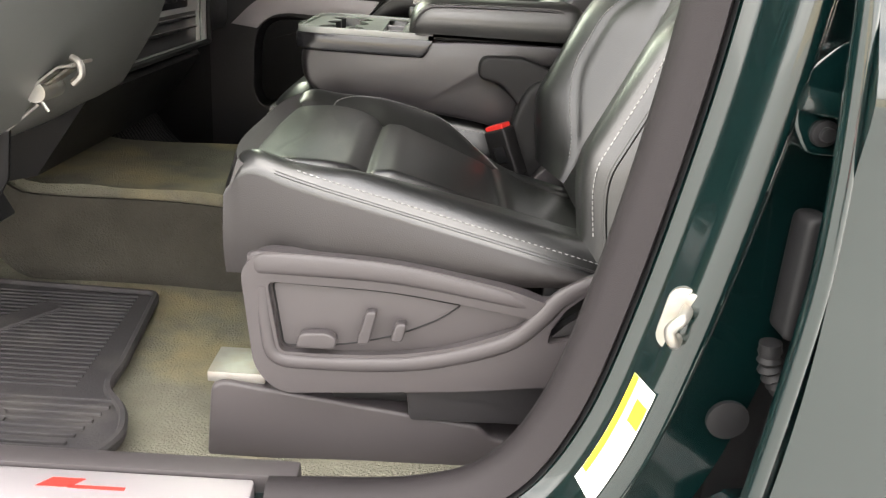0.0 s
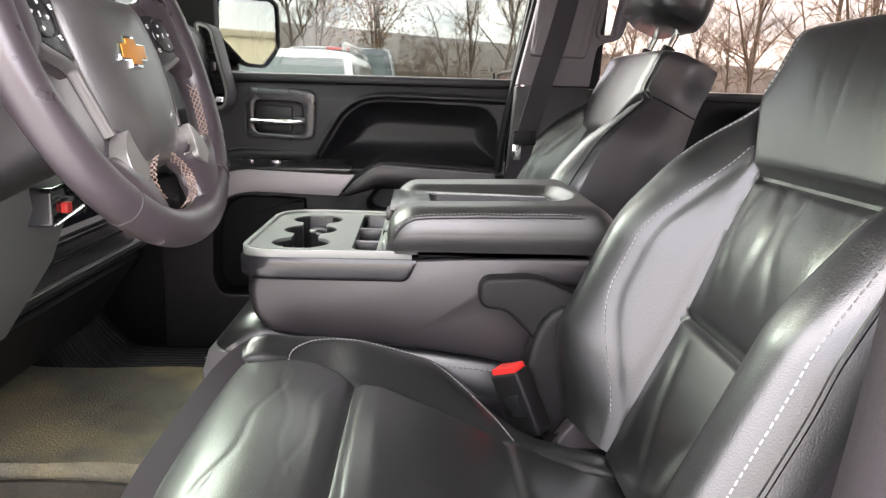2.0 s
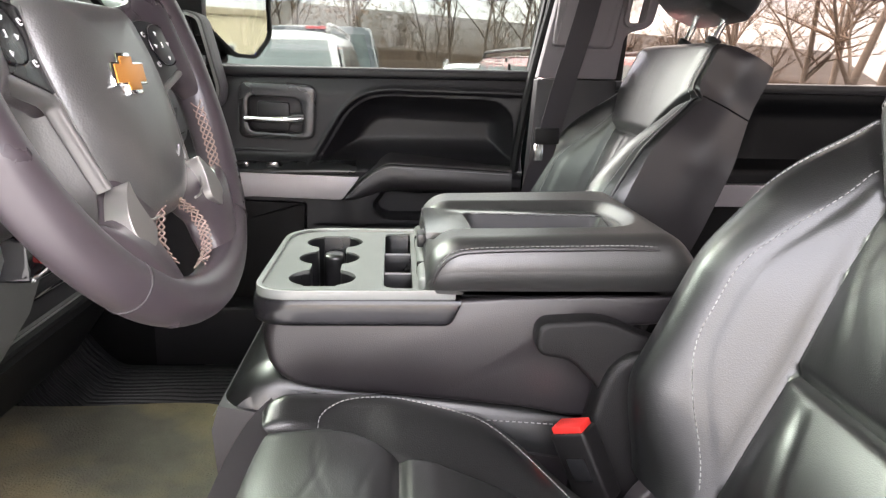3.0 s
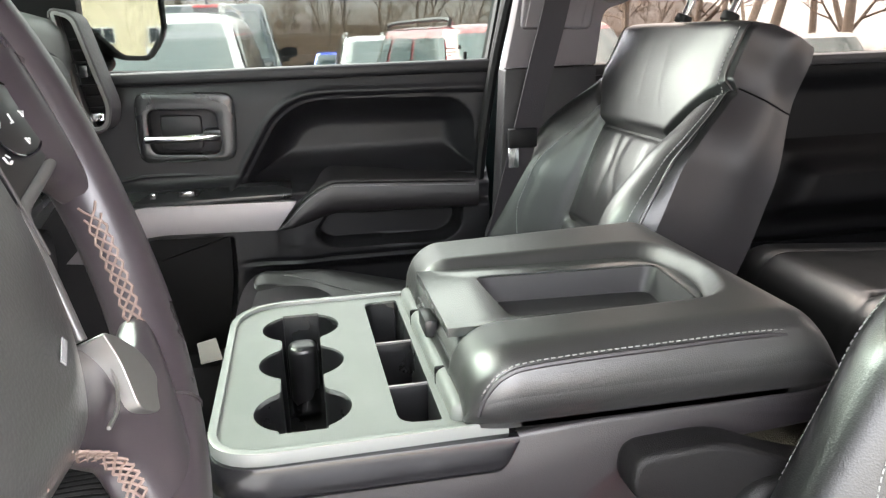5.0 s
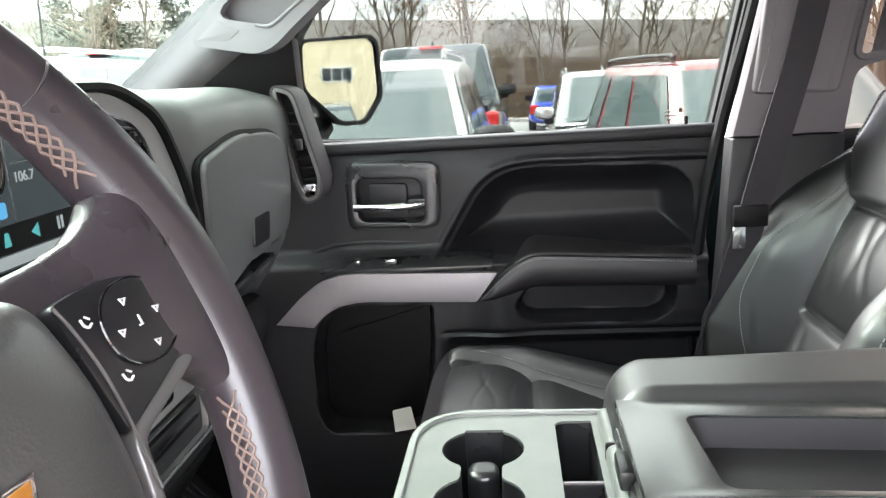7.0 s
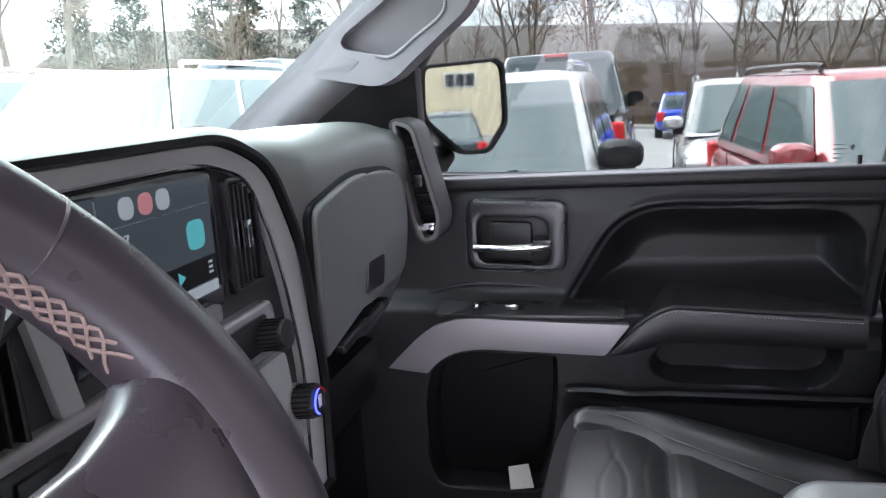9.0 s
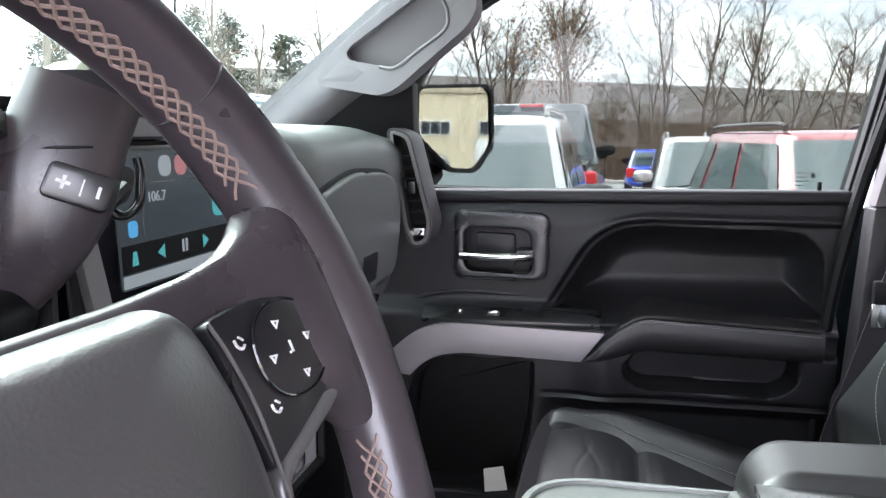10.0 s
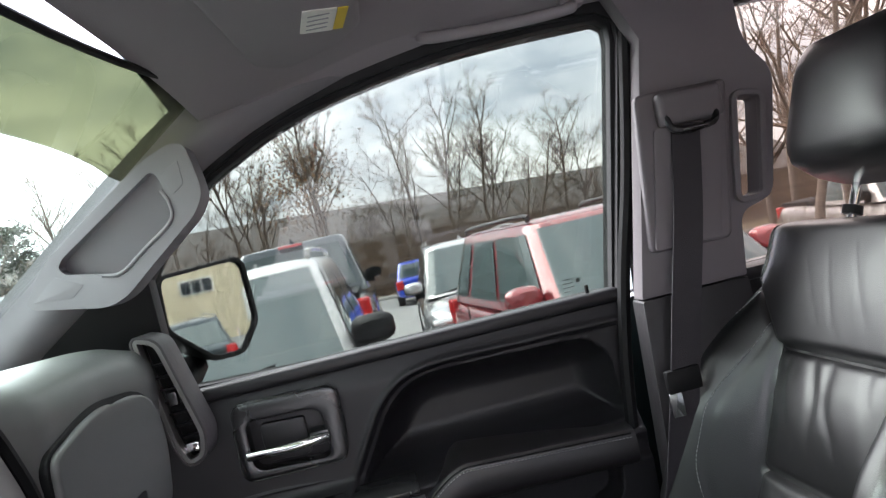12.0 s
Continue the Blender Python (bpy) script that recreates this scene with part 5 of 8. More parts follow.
part("seam_stitching", stitches(smoothed([(-0.042, LY0 + 0.004, 1.150), (-0.036, LY0, 1.168), (-0.022, LY0 - 0.001, 1.183), (0.005, LY0 - 0.001, 1.189), (0.10, LY0 - 0.001, 1.192), (0.21, LY0 + 0.001, 1.191), (0.252, LY0 + 0.008, 1.170)], 14), 0.0034, 0.0022, 0.0007), THREAD, lid, "pale stitching round the side of the lid")
part("seam", tube(smoothed([(-0.041, LY0 + 0.002, 1.146), (-0.035, LY0 - 0.001, 1.164), (-0.021, LY0 - 0.002, 1.179), (0.006, LY0 - 0.002, 1.185), (0.10, LY0 - 0.002, 1.188), (0.21, LY0, 1.187), (0.252, LY0 + 0.007, 1.166)], 8), 0.0022, 6), LEATHER_SIDE, lid)
part("underside", box(-0.008, 0.25, 1.37, 1.69, 1.120, 1.140, 0.006), PLASTIC_DARK, lid)

# the console is a little narrower and flatter than its drawing
for ob in [console] + [c for c in console.children] + [c for k in console.children for c in k.children]:
    if ob.type == "MESH":
        for v in ob.data.vertices:
            v.co.y = 1.5165 + (v.co.y - YC) * 0.968
            v.co.z -= 0.008 * step(1.088, 1.136, v.co.z) + 0.002 * step(1.136, 1.20, v.co.z)


# hinge cover at the console's rear, on both sides
def hinge_cover(y0, y1):
    c = part("hinge_cover", prism(rounded([(0.074, 1.100), (0.150, 1.104), (0.205, 1.080), (0.275, 1.060), (0.285, 1.02), (0.23, 0.99), (0.165, 0.980), (0.146, 1.022), (0.110, 1.058), (0.072, 1.062)], [0.017, 0.02, 0.03, 0.02, 0.02, 0.02, 0.02, 0.02, 0.012, 0.017]), "y", y0, y1, 0.006, 3), HINGE_BLACK, console, "grained black hinge cover")
    return c


hinge_cover(1.318, 1.352)
hinge_cover(1.708, 1.742)
part("stand", prism(rounded([(0.138, 1.000), (0.152, 1.046), (0.174, 1.068), (0.230, 1.072), (0.300, 1.06), (0.33, 0.95), (0.33, 0.80), (0.11, 0.80), (0.128, 0.95)], [0.04, 0.02, 0.02, 0.02, 0.02, 0.02, 0, 0, 0.04]), "y", 1.306, 1.347, 0.012, 5), HINGE_BLACK, console, "black side cover of the hinge stand")
part("stand", prism(rounded([(0.138, 1.000), (0.152, 1.046), (0.174, 1.068), (0.230, 1.072), (0.300, 1.06), (0.33, 0.95), (0.33, 0.80), (0.11, 0.80), (0.128, 0.95)], [0.04, 0.02, 0.02, 0.02, 0.02, 0.02, 0, 0, 0.04]), "y", 1.713, 1.754, 0.012, 5), HINGE_BLACK, console)

# centre seat cushion below the console
center_seat = thing("center_seat_cushion", "black leather centre seat cushion under the console", "seat cushion", (-0.05, YC, 0.66))


def mid_fn(u, v):
    x, y = -0.294 + 0.56 * u, 1.364 + 0.332 * v
    z = 1.040 - 0.08 * u - 0.065 * max(0, 1 - u / 0.16) ** 2.4 - 0.025 * max(0, (abs(2 * v - 1) - 0.78) / 0.22) ** 2.2
    return (x, y, z)


part("pad", sheet(50, 40, mid_fn, 0.05, (0, 0, -1)), LEATHER, center_seat)
part("apron", loft([[Vector((x, y, z)) for x, z in ((-0.288, 0.985), (-0.297, 0.955), (-0.285, 0.80), (-0.24, 0.74), (0.2, 0.74), (0.2, 0.90))] for y in (1.358, 1.40, 1.53, 1.66, 1.702)]), LEATHER_SIDE, center_seat)
part("apron_stitching", stitches([(-0.296, y, 0.968) for y in [1.37 + 0.32 * i / 30 for i in range(31)]], lift=(-0.001, 0, 0)), THREAD, center_seat)

# driver's belt buckle on its stalk
buckle = thing("belt_buckle", "black seat belt buckle with a red release button", "belt buckle", (0.15, 1.29, 0.85))
BM = look((0.130, 1.292, 0.945), (0.130 + 0.30, 1.292 - 0.10, 0.945 - 0.72)) @ Matrix.Rotation(radians(65), 4, "Z") @ Matrix.Scale(1.22, 4)
part("housing", moved(box(-0.019, 0.019, -0.012, 0.012, -0.036, 0.036, 0.004, 3), BM), HINGE_BLACK, buckle)
part("release_button", moved(box(-0.016, 0.016, -0.0095, 0.0095, 0.034, 0.042, 0.002), BM), RED, buckle, "red release button")
part("face_mark", moved(box(-0.010, 0.010, -0.0128, -0.011, -0.012, 0.012, 0.0008), BM), PLASTIC_SATIN, buckle)
part("stalk", tube(smoothed([BM @ Vector((0, 0, -0.03)), BM @ Vector((0, 0, -0.07)), Vector((0.18, 1.285, 0.82))], 5), 0.012, 8), PLASTIC_DARK, buckle)

# paper card in the lower pocket of the passenger's door
card = thing("paper_card", "small white paper card in the lower door pocket", "card", (-0.365, 2.31, 0.81))
part("sheet", moved(prism(rounded([(-0.022, 0.838), (0.014, 0.846), (0.022, 0.80), (-0.020, 0.793)], 0.002), "y", 0, 0.001, 0), Matrix.Translation((-0.362, 2.300, 0.020)) @ Euler((radians(2), 0, 0)).to_matrix().to_4x4()), WHITE_LABEL, card)
# ---- dashboard ----
dash = thing("dashboard", "charcoal soft-touch dashboard with glove box and centre stack", "dashboard", (-0.75, YC, 1.0))


def flare(y):
    """How far the dashboard's passenger end swells towards the seats."""
    return 0.026 * step(2.06, 2.20, y)


def dash_prof(y):
    """Outline of the dashboard's cut across the car at y: top, brow, face, underside."""
    hood = step(1.36, 1.26, y) * step(0.74, 0.80, y)
    mid = step(1.25, 1.32, y) * step(1.90, 1.84, y)
    fx = -0.545 + 0.085 * hood - 0.030 * mid + flare(y)
    top = 1.478 + 0.022 * hood + 0.012 * mid - 0.012 * step(2.1, 2.28, y)
    return [(-1.03, 1.36), (-0.86, 1.425), (fx - 0.14, top), (fx - 0.06, top + 0.002), (fx - 0.015, top - 0.012), (fx + 0.004, top - 0.035), (fx + 0.006, top - 0.06), (fx, 1.36), (fx - 0.008, 1.28), (fx - 0.02, 1.215), (fx - 0.045, 1.17), (fx - 0.10, 1.10), (-0.86, 1.02), (-1.03, 1.02)]


part("body", bevelled(loft([[Vector((x, y, z)) for x, z in dash_prof(y)] for y in [0.74 + (2.215 - 0.74) * i / 90 for i in range(91)]]), 0.0), DASH, dash, "grained charcoal dashboard shell")

# glove box door with its latch
GB = rounded([(1.888, 1.386), (2.02, 1.412), (2.158, 1.404), (2.196, 1.33), (2.188, 1.235), (2.05, 1.208), (1.922, 1.180)], [0.02, 0.05, 0.05, 0.05, 0.03, 0.05, 0.015], 6)


def lean_x(bm, k=0.10, z0=1.40):
    for v in bm.verts:
        v.co.x += flare(v.co.y) - k * max(0, z0 - v.co.z)
    return bm


part("glove_gap", lean_x(prism(pushed(GB, 0.006), "x", -0.547, -0.5365, 0.002)), PLASTIC_DARK, dash, "dark gap round the glove box")
glove = part("glove_box", lean_x(prism(GB, "x", -0.547, -0.528, 0.006, 4)), DASH, dash, "glove box door of grained plastic")
part("latch_well", lean_x(prism(rounded([(2.045, 1.292), (2.120, 1.296), (2.120, 1.218), (2.045, 1.212)], 0.010), "x", -0.532, -0.5255, 0.003)), DASH, glove)
part("latch", lean_x(prism(rounded([(2.056, 1.280), (2.110, 1.283), (2.110, 1.236), (2.056, 1.232)], 0.008), "x", -0.529, -0.520, 0.003)), PLASTIC_SATIN, glove, "satin black latch")
part("latch_mark", lean_x(box(-0.5205, -0.5195, 2.081, 2.085, 1.243, 1.271, 0)), WHITE_MARK, glove)
part("lower_pull", lean_x(prism(rounded([(1.96, 1.188), (2.12, 1.212), (2.12, 1.200), (1.96, 1.174)], 0.004), "x", -0.545, -0.520, 0.003)), PLASTIC_SATIN, dash)

# upright side vent at the passenger's end, turned to the cab's middle
VO = rounded([(-0.534, 1.472), (-0.503, 1.462), (-0.467, 1.316), (-0.474, 1.284), (-0.496, 1.277), (-0.510, 1.312)], [0.010, 0.014, 0.012, 0.012, 0.010, 0.012])
vent = part("side_vent", frame_prism(pushed(VO, 0.004), pushed(VO, -0.004), "y", 2.216, 2.240, 0.003), SATIN_DARK, dash, "satin silver frame of the side vent")
part("vent_housing", frame_prism(pushed(VO, 0.0065), pushed(VO, 0.002), "y", 2.214, 2.290, 0.003), PLASTIC_GREY, vent, "charcoal housing of the side vent")
for i in range(7):
    z = 1.312 + 0.019 * i
    x = -0.488 - 0.235 * (z - 1.31)
    part("vane", box(x - 0.015, x + 0.014, 2.234, 2.252, z, z + 0.003, 0.001), PLASTIC_DARK, vent)
part("vane_knob", box(-0.506, -0.493, 2.224, 2.240, 1.365, 1.385, 0.003), PLASTIC_SATIN, vent)
part("vent_back", prism(pushed(VO, -0.001), "y", 2.262, 2.276, 0), PLASTIC_DARK, vent)
part("vent_wheel", box(-0.500, -0.478, 2.222, 2.240, 1.292, 1.306, 0.003), CHROME, vent)

# centre stack: dark moulding, satin surround, display between two upright vents, radio and climate rows
M_OUT = rounded([(1.244, 1.457), (1.34, 1.494), (1.72, 1.494), (1.816, 1.457), (1.878, 1.355), (1.910, 1.176), (1.90, 1.02), (1.16, 1.02), (1.150, 1.176), (1.182, 1.355)], [0.03, 0.04, 0.04, 0.04, 0.05, 0.04, 0.01, 0.01, 0.04, 0.05])
B_OUTL = rounded([(1.283, 1.440), (1.36, 1.462), (1.70, 1.462), (1.777, 1.440), (1.828, 1.345), (1.864, 1.200), (1.855, 1.03), (1.205, 1.03), (1.196, 1.200), (1.232, 1.345)], [0.03, 0.04, 0.04, 0.03, 0.05, 0.04, 0.01, 0.01, 0.04, 0.05])
X_ST = -0.560


def ring_x(o, x):
    return [Vector((x, p[0], p[1])) for p in o]


stack = part("center_panel", prism(B_OUTL, "x", -0.68, X_ST - 0.006, 0.002), PLASTIC, dash, "centre panel with display and climate controls")
part("moulding", loft([ring_x(M_OUT, -0.66), ring_x(M_OUT, -0.548), ring_x(pushed(M_OUT, -0.004), -0.542), ring_x(pushed(M_OUT, -0.010), -0.542), ring_x(pushed(M_OUT, -0.013), -0.549)], cap=False), PLASTIC_DARK, stack, "dark raised moulding round the centre panel")
part("satin_surround", loft([ring_x(pushed(M_OUT, -0.0125), -0.555), ring_x(pushed(M_OUT, -0.014), -0.551), ring_x(pushed(B_OUTL, 0.010), -0.552), ring_x(pushed(B_OUTL, 0.002), -0.556), ring_x(B_OUTL, -0.57)], cap=False), SATIN_GREY, stack, "satin grey surround")
part("inner_edge", tube(ring_x(pushed(B_OUTL, 0.0005), -0.5565), 0.0022, 6, True), CHROME, stack, "thin bright line")
part("screen_surround", prism(rounded([(1.466, 1.440), (1.482, 1.458), (1.715, 1.458), (1.722, 1.440), (1.722, 1.318), (1.500, 1.318)], 0.008), "x", -0.575, -0.5635, 0.003), GLOSS_BLACK, stack, "gloss black display surround")
disp = part("display", prism(rounded([(1.508, 1.452), (1.708, 1.452), (1.708, 1.336), (1.512, 1.336)], 0.004), "x", -0.566, -0.562, 0), SCREEN, stack, "dimly lit touch display")
part("left_strip", prism([(1.444, 1.440), (1.466, 1.440), (1.503, 1.290), (1.478, 1.290)], "x", -0.575, -0.558, 0.003), SATIN_GREY, stack, "satin grey strip beside the display")
for vc, w0, z0, z1 in ((1.395, 0.046, 1.240, 1.430), (1.762, 0.030, 1.322, 1.444)):
    cvt = part("center_vent", frame_prism(rounded([(vc - w0, z1), (vc + w0, z1 - 0.004), (vc + w0 + 0.006, z0), (vc - w0, z0)], 0.008), rounded([(vc - w0 + 0.005, z1 - 0.006), (vc + w0 - 0.005, z1 - 0.010), (vc + w0, z0 + 0.006), (vc - w0 + 0.005, z0 + 0.006)], 0.006), "x", -0.568, -0.556, 0.002), PLASTIC_SATIN, stack, "upright centre vent")
    part("vent_back", box(-0.5665, -0.5655, vc - w0 + 0.003, vc + w0, z0 + 0.004, z1 - 0.006, 0), PLASTIC_DARK, cvt)
    for i in range(5):
        y = vc - w0 + 0.012 + (2 * w0 - 0.022) * i / 4
        part("vane", box(-0.566, -0.5600, y - 0.0012, y + 0.0012, z0 + 0.006, z1 - 0.010, 0.0005), PLASTIC, cvt)
    part("vane_knob", box(-0.563, -0.550, vc - 0.004, vc + 0.004, z0 + 0.045, z0 + 0.075, 0.002), CHROME, cvt, "chrome vane knob")


def icon(y0, y1, z0, z1, m, r=0.004):
    return part("icon", prism(rounded([(y0, z1), (y1, z1), (y1, z0), (y0, z0)], r), "x", -0.5625, -0.5610, 0), m, disp)


for y, m in ((1.583, ICON_PALE), (1.609, ICON_RED), (1.634, ICON_PALE)):
    icon(y - 0.0095, y + 0.0095, 1.429, 1.448, m, 0.010)
icon(1.664, 1.692, 1.384, 1.412, ICON_TEAL, 0.010)
icon(1.524, 1.536, 1.380, 1.394, ICON_BLUE, 0.004)
icon(1.513, 1.706, 1.350, 1.374, PLASTIC_DARK, 0.001)
icon(1.513, 1.706, 1.338, 1.3485, ICON_PALE, 0.001)
icon(1.552, 1.704, 1.4245, 1.4252, GREY_MARK, 0.0)
icon(1.5455, 1.5462, 1.376, 1.450, GREY_MARK, 0.0)


def glyph(points, m):
    """A small flat sign on the dark row of the display."""
    return part("icon", prism([Vector(p) for p in points], "x", -0.5615, -0.5606, 0), m, disp)


glyph([(1.525, 1.356), (1.534, 1.356), (1.532, 1.368), (1.527, 1.368)], ICON_TEAL)
glyph([(1.563, 1.3625), (1.574, 1.369), (1.574, 1.356)], ICON_TEAL)
for y in (1.603, 1.609):
    glyph([(y, 1.369), (y + 0.0035, 1.369), (y + 0.0035, 1.357), (y, 1.357)], ICON_PALE)
glyph([(1.652, 1.3625), (1.641, 1.369), (1.641, 1.356)], ICON_TEAL)
for i in range(3):
    glyph([(1.692, 1.369 - 0.005 * i), (1.699, 1.369 - 0.005 * i), (1.699, 1.3665 - 0.005 * i), (1.692, 1.3665 - 0.005 * i)], ICON_PALE)


def writing(text, size, m, mm, parent, name="lettering"):
    cu = bpy.data.curves.new(name, "FONT")
    cu.body, cu.size, cu.extrude, cu.align_x, cu.align_y = text, size, 0.0004, "CENTER", "CENTER"
    tmp = bpy.data.objects.new(name, cu)
    me = bpy.data.meshes.new_from_object(tmp)
    bpy.data.objects.remove(tmp)
    bm = bmesh.new()
    bm.from_mesh(me)
    return part(name, moved(bm, m), mm, parent, smooth=0)


# text on the display reads along +y when seen from the seats
def on_display(y, z):
    return Matrix.Translation((-0.5612, y, z)) @ Matrix(((0, 0, 1, 0), (1, 0, 0, 0), (0, 1, 0, 0), (0, 0, 0, 1)))


writing("106.7", 0.013, on_display(1.567, 1.412), ICON_PALE, disp)


# radio bar with two knobs, and the climate row under it
def knob(y, z, r, h, m=PLASTIC_SATIN):
    k = part("knob", disc((X_ST, y, z), (1, 0, 0.1), r, h, 28, 0.003), m, stack, "ridged black knob with a bright ring")
    part("knob_ring", disc((X_ST, y, z), (1, 0, 0.1), r * 1.15, 0.007, 28), SILVER, k)
    for i in range(20):
        a = 2 * math.pi * i / 20
        part("ridge", moved(box(-0.001, 0.001, -0.0006, 0.0006, 0, h * 0.85, 0), Matrix.Translation((X_ST, y + r * math.cos(a), z + r * math.sin(a))) @ Euler((0, radians(84), 0)).to_matrix().to_4x4()), PLASTIC_DARK, k)
    return k


part("hard_keys", box(-0.572, -0.556, 1.655, 1.70, 1.306, 1.324, 0.004), SILVER, stack)
part("radio_bar", prism(rounded([(1.262, 1.302), (1.796, 1.302), (1.808, 1.240), (1.250, 1.240)], 0.012), "x", -0.580, -0.552, 0.007, 3), SILVER, stack, "satin silver radio bar")
part("radio_inlay", prism(rounded([(1.285, 1.292), (1.775, 1.292), (1.782, 1.252), (1.278, 1.252)], 0.008), "x", -0.556, -0.5495, 0.003), PLASTIC_SATIN, stack)
for y in (1.297, 1.763):
    knob(y, 1.268, 0.0165, 0.040)
for i in range(6):
    part("radio_button", box(-0.552, -0.5455, 1.355 + 0.06 * i, 1.405 + 0.06 * i, 1.260, 1.284, 0.003), PLASTIC_SATIN, stack)
part("climate_panel", prism(rounded([(1.238, 1.232), (1.822, 1.232), (1.848, 1.10), (1.212, 1.10)], 0.012), "x", -0.580, -0.556, 0.004), SATIN_GREY, stack, "satin grey climate panel")
part("climate_inlay", prism(rounded([(1.30, 1.218), (1.76, 1.218), (1.765, 1.112), (1.295, 1.112)], 0.012), "x", -0.558, -0.5535, 0.003), GLOSS_BLACK, stack, "gloss black climate display")
for y in (1.226, 1.834):
    k = knob(y, 1.161, 0.020, 0.034)
    part("temperature_arc", tube([(X_ST + 0.0355, y + 0.0155 * math.cos(a), 1.1645 + 0.0155 * math.sin(a)) for a in [1.7 + 2.6 * i / 10 for i in range(11)]], 0.0014, 6), BLUE_LED, k, "blue lit arc")
    part("warm_arc", tube([(X_ST + 0.0355, y + 0.0155 * math.cos(a), 1.1645 + 0.0155 * math.sin(a)) for a in [0.3 + 1.2 * i / 8 for i in range(9)]], 0.0012, 6), TAIL, k, "red arc")
    part("knob_bar", box(X_ST + 0.034, X_ST + 0.036, y - 0.0035, y - 0.0015, 1.157, 1.172, 0.0005), WHITE_MARK, k)
    part("knob_bar", box(X_ST + 0.034, X_ST + 0.036, y + 0.0015, y + 0.0035, 1.157, 1.172, 0.0005), WHITE_MARK, k)
for i in range(6):
    for z in (1.190, 1.140):
        b = part("climate_button", box(-0.555, -0.548, 1.325 + 0.07 * i, 1.38 + 0.07 * i, z - 0.014, z + 0.014, 0.003), PLASTIC_SATIN, stack)
        part("button_mark", box(-0.5485, -0.5475, 1.345 + 0.07 * i, 1.36 + 0.07 * i, z - 0.002, z + 0.002, 0), GREY_MARK, b)
for z in (1.090, 1.068):
    part("trim_bar", prism(rounded([(1.24, z + 0.004), (1.82, z + 0.004), (1.815, z - 0.003), (1.245, z - 0.003)], 0.002), "x", -0.575, -0.552, 0.002), CHROME, stack, "thin bright bar")

# instrument binnacle in front of the wheel
def hood_ring(x, grow):
    return [Vector((x, Y_DRV + p[0], 1.405 + p[1])) for p in superell(0.215 + grow, 0.088 + grow, 4.0, 36)]
binn = part("instrument_hood", loft([hood_ring(-0.66, 0.0), hood_ring(-0.46, 0.004), hood_ring(-0.435, 0.002), hood_ring(-0.430, -0.008), hood_ring(-0.50, -0.014)], cap=False), PLASTIC, dash, "dark hood over the instruments")
part("instrument_face", prism([(Y_DRV + p[0], 1.405 + p[1]) for p in superell(0.20, 0.075, 4, 36)], "x", -0.53, -0.50, 0), GLOSS_BLACK, binn, "gloss black instrument face")
for dy in (-0.11, 0.0, 0.11):
    part("gauge_ring", tube([(-0.497, Y_DRV + dy + 0.043 * math.cos(a), 1.405 + 0.043 * math.sin(a)) for a in [2 * math.pi * i / 28 for i in range(28)]], 0.003, 6, True), CHROME, binn)
# lower panel, light switch, side vent on the driver's side
part("knee_panel", loft([[Vector((x, y, z)) for x, z in ((-0.46, 1.29), (-0.435, 1.27), (-0.425, 1.20), (-0.455, 1.12), (-0.52, 1.02), (-0.62, 0.96), (-0.70, 1.05), (-0.60, 1.28))] for y in (0.745, 0.77, 1.0, 1.27, 1.29)]), DASH, dash, "charcoal knee panel below the wheel")
sp = part("switch_panel", prism(rounded([(0.760, 1.296), (0.985, 1.294), (1.030, 1.224), (0.760, 1.246)], [0.01, 0.02, 0.02, 0.01]), "x", -0.445, -0.402, 0.005, 3), PLASTIC, dash, "dark light switch panel")
part("slot", prism(rounded([(0.800, 1.284), (0.855, 1.284), (0.872, 1.262), (0.805, 1.266)], 0.004), "x", -0.404, -0.4005, 0.001), PLASTIC_DARK, sp)
part("slot", prism(rounded([(0.912, 1.284), (0.972, 1.282), (0.985, 1.262), (0.928, 1.264)], 0.004), "x", -0.404, -0.4005, 0.001), PLASTIC_DARK, sp)
part("rocker", prism(rounded([(0.856, 1.288), (0.908, 1.286), (0.950, 1.250), (0.892, 1.254)], 0.006), "x", -0.404, -0.390, 0.004, 3), PLASTIC_SATIN, sp, "satin black rocker")
dv = part("driver_vent", frame_prism(rounded([(0.765, 1.462), (0.845, 1.462), (0.84, 1.335), (0.77, 1.335)], 0.012), rounded([(0.778, 1.45), (0.833, 1.45), (0.828, 1.348), (0.782, 1.348)], 0.008), "x", -0.47, -0.405, 0.004), PLASTIC, dash, "dark framed driver vent")
for i in range(4):
    part("vane", box(-0.46, -0.42, 0.785, 0.83, 1.36 + 0.024 * i, 1.364 + 0.024 * i, 0.001), PLASTIC_DARK, dv)
tb = part("brake_controller", prism(rounded([(1.195, 1.222), (1.275, 1.228), (1.275, 1.190), (1.195, 1.178)], 0.006), "x", -0.45, -0.405, 0.003), GLOSS_BLACK, dash, "gloss black trailer brake control")
part("slider", box(-0.405, -0.397, 1.215, 1.228, 1.192, 1.204, 0.002), RED, tb, "red slider")
part("controller_edge", tube([(-0.404, 1.20, 1.181), (-0.404, 1.27, 1.192)], 0.002, 6), CHROME, tb)

# steering column, stalks and shift lever
column = thing("steering_column", "black steering column with stalks and shift lever", "steering column", (-0.45, Y_DRV, 1.2))
W_TILT, W_TURN = radians(22.2), radians(-3.05)
CN = Vector((math.cos(W_TILT) * math.cos(W_TURN), math.cos(W_TILT) * math.sin(W_TURN), math.sin(W_TILT)))
CSIDE = Vector((-math.sin(W_TURN), math.cos(W_TURN), 0))
CUP = CN.cross(CSIDE)
HUB = Vector((-0.2926, 1.0971, 1.3701))
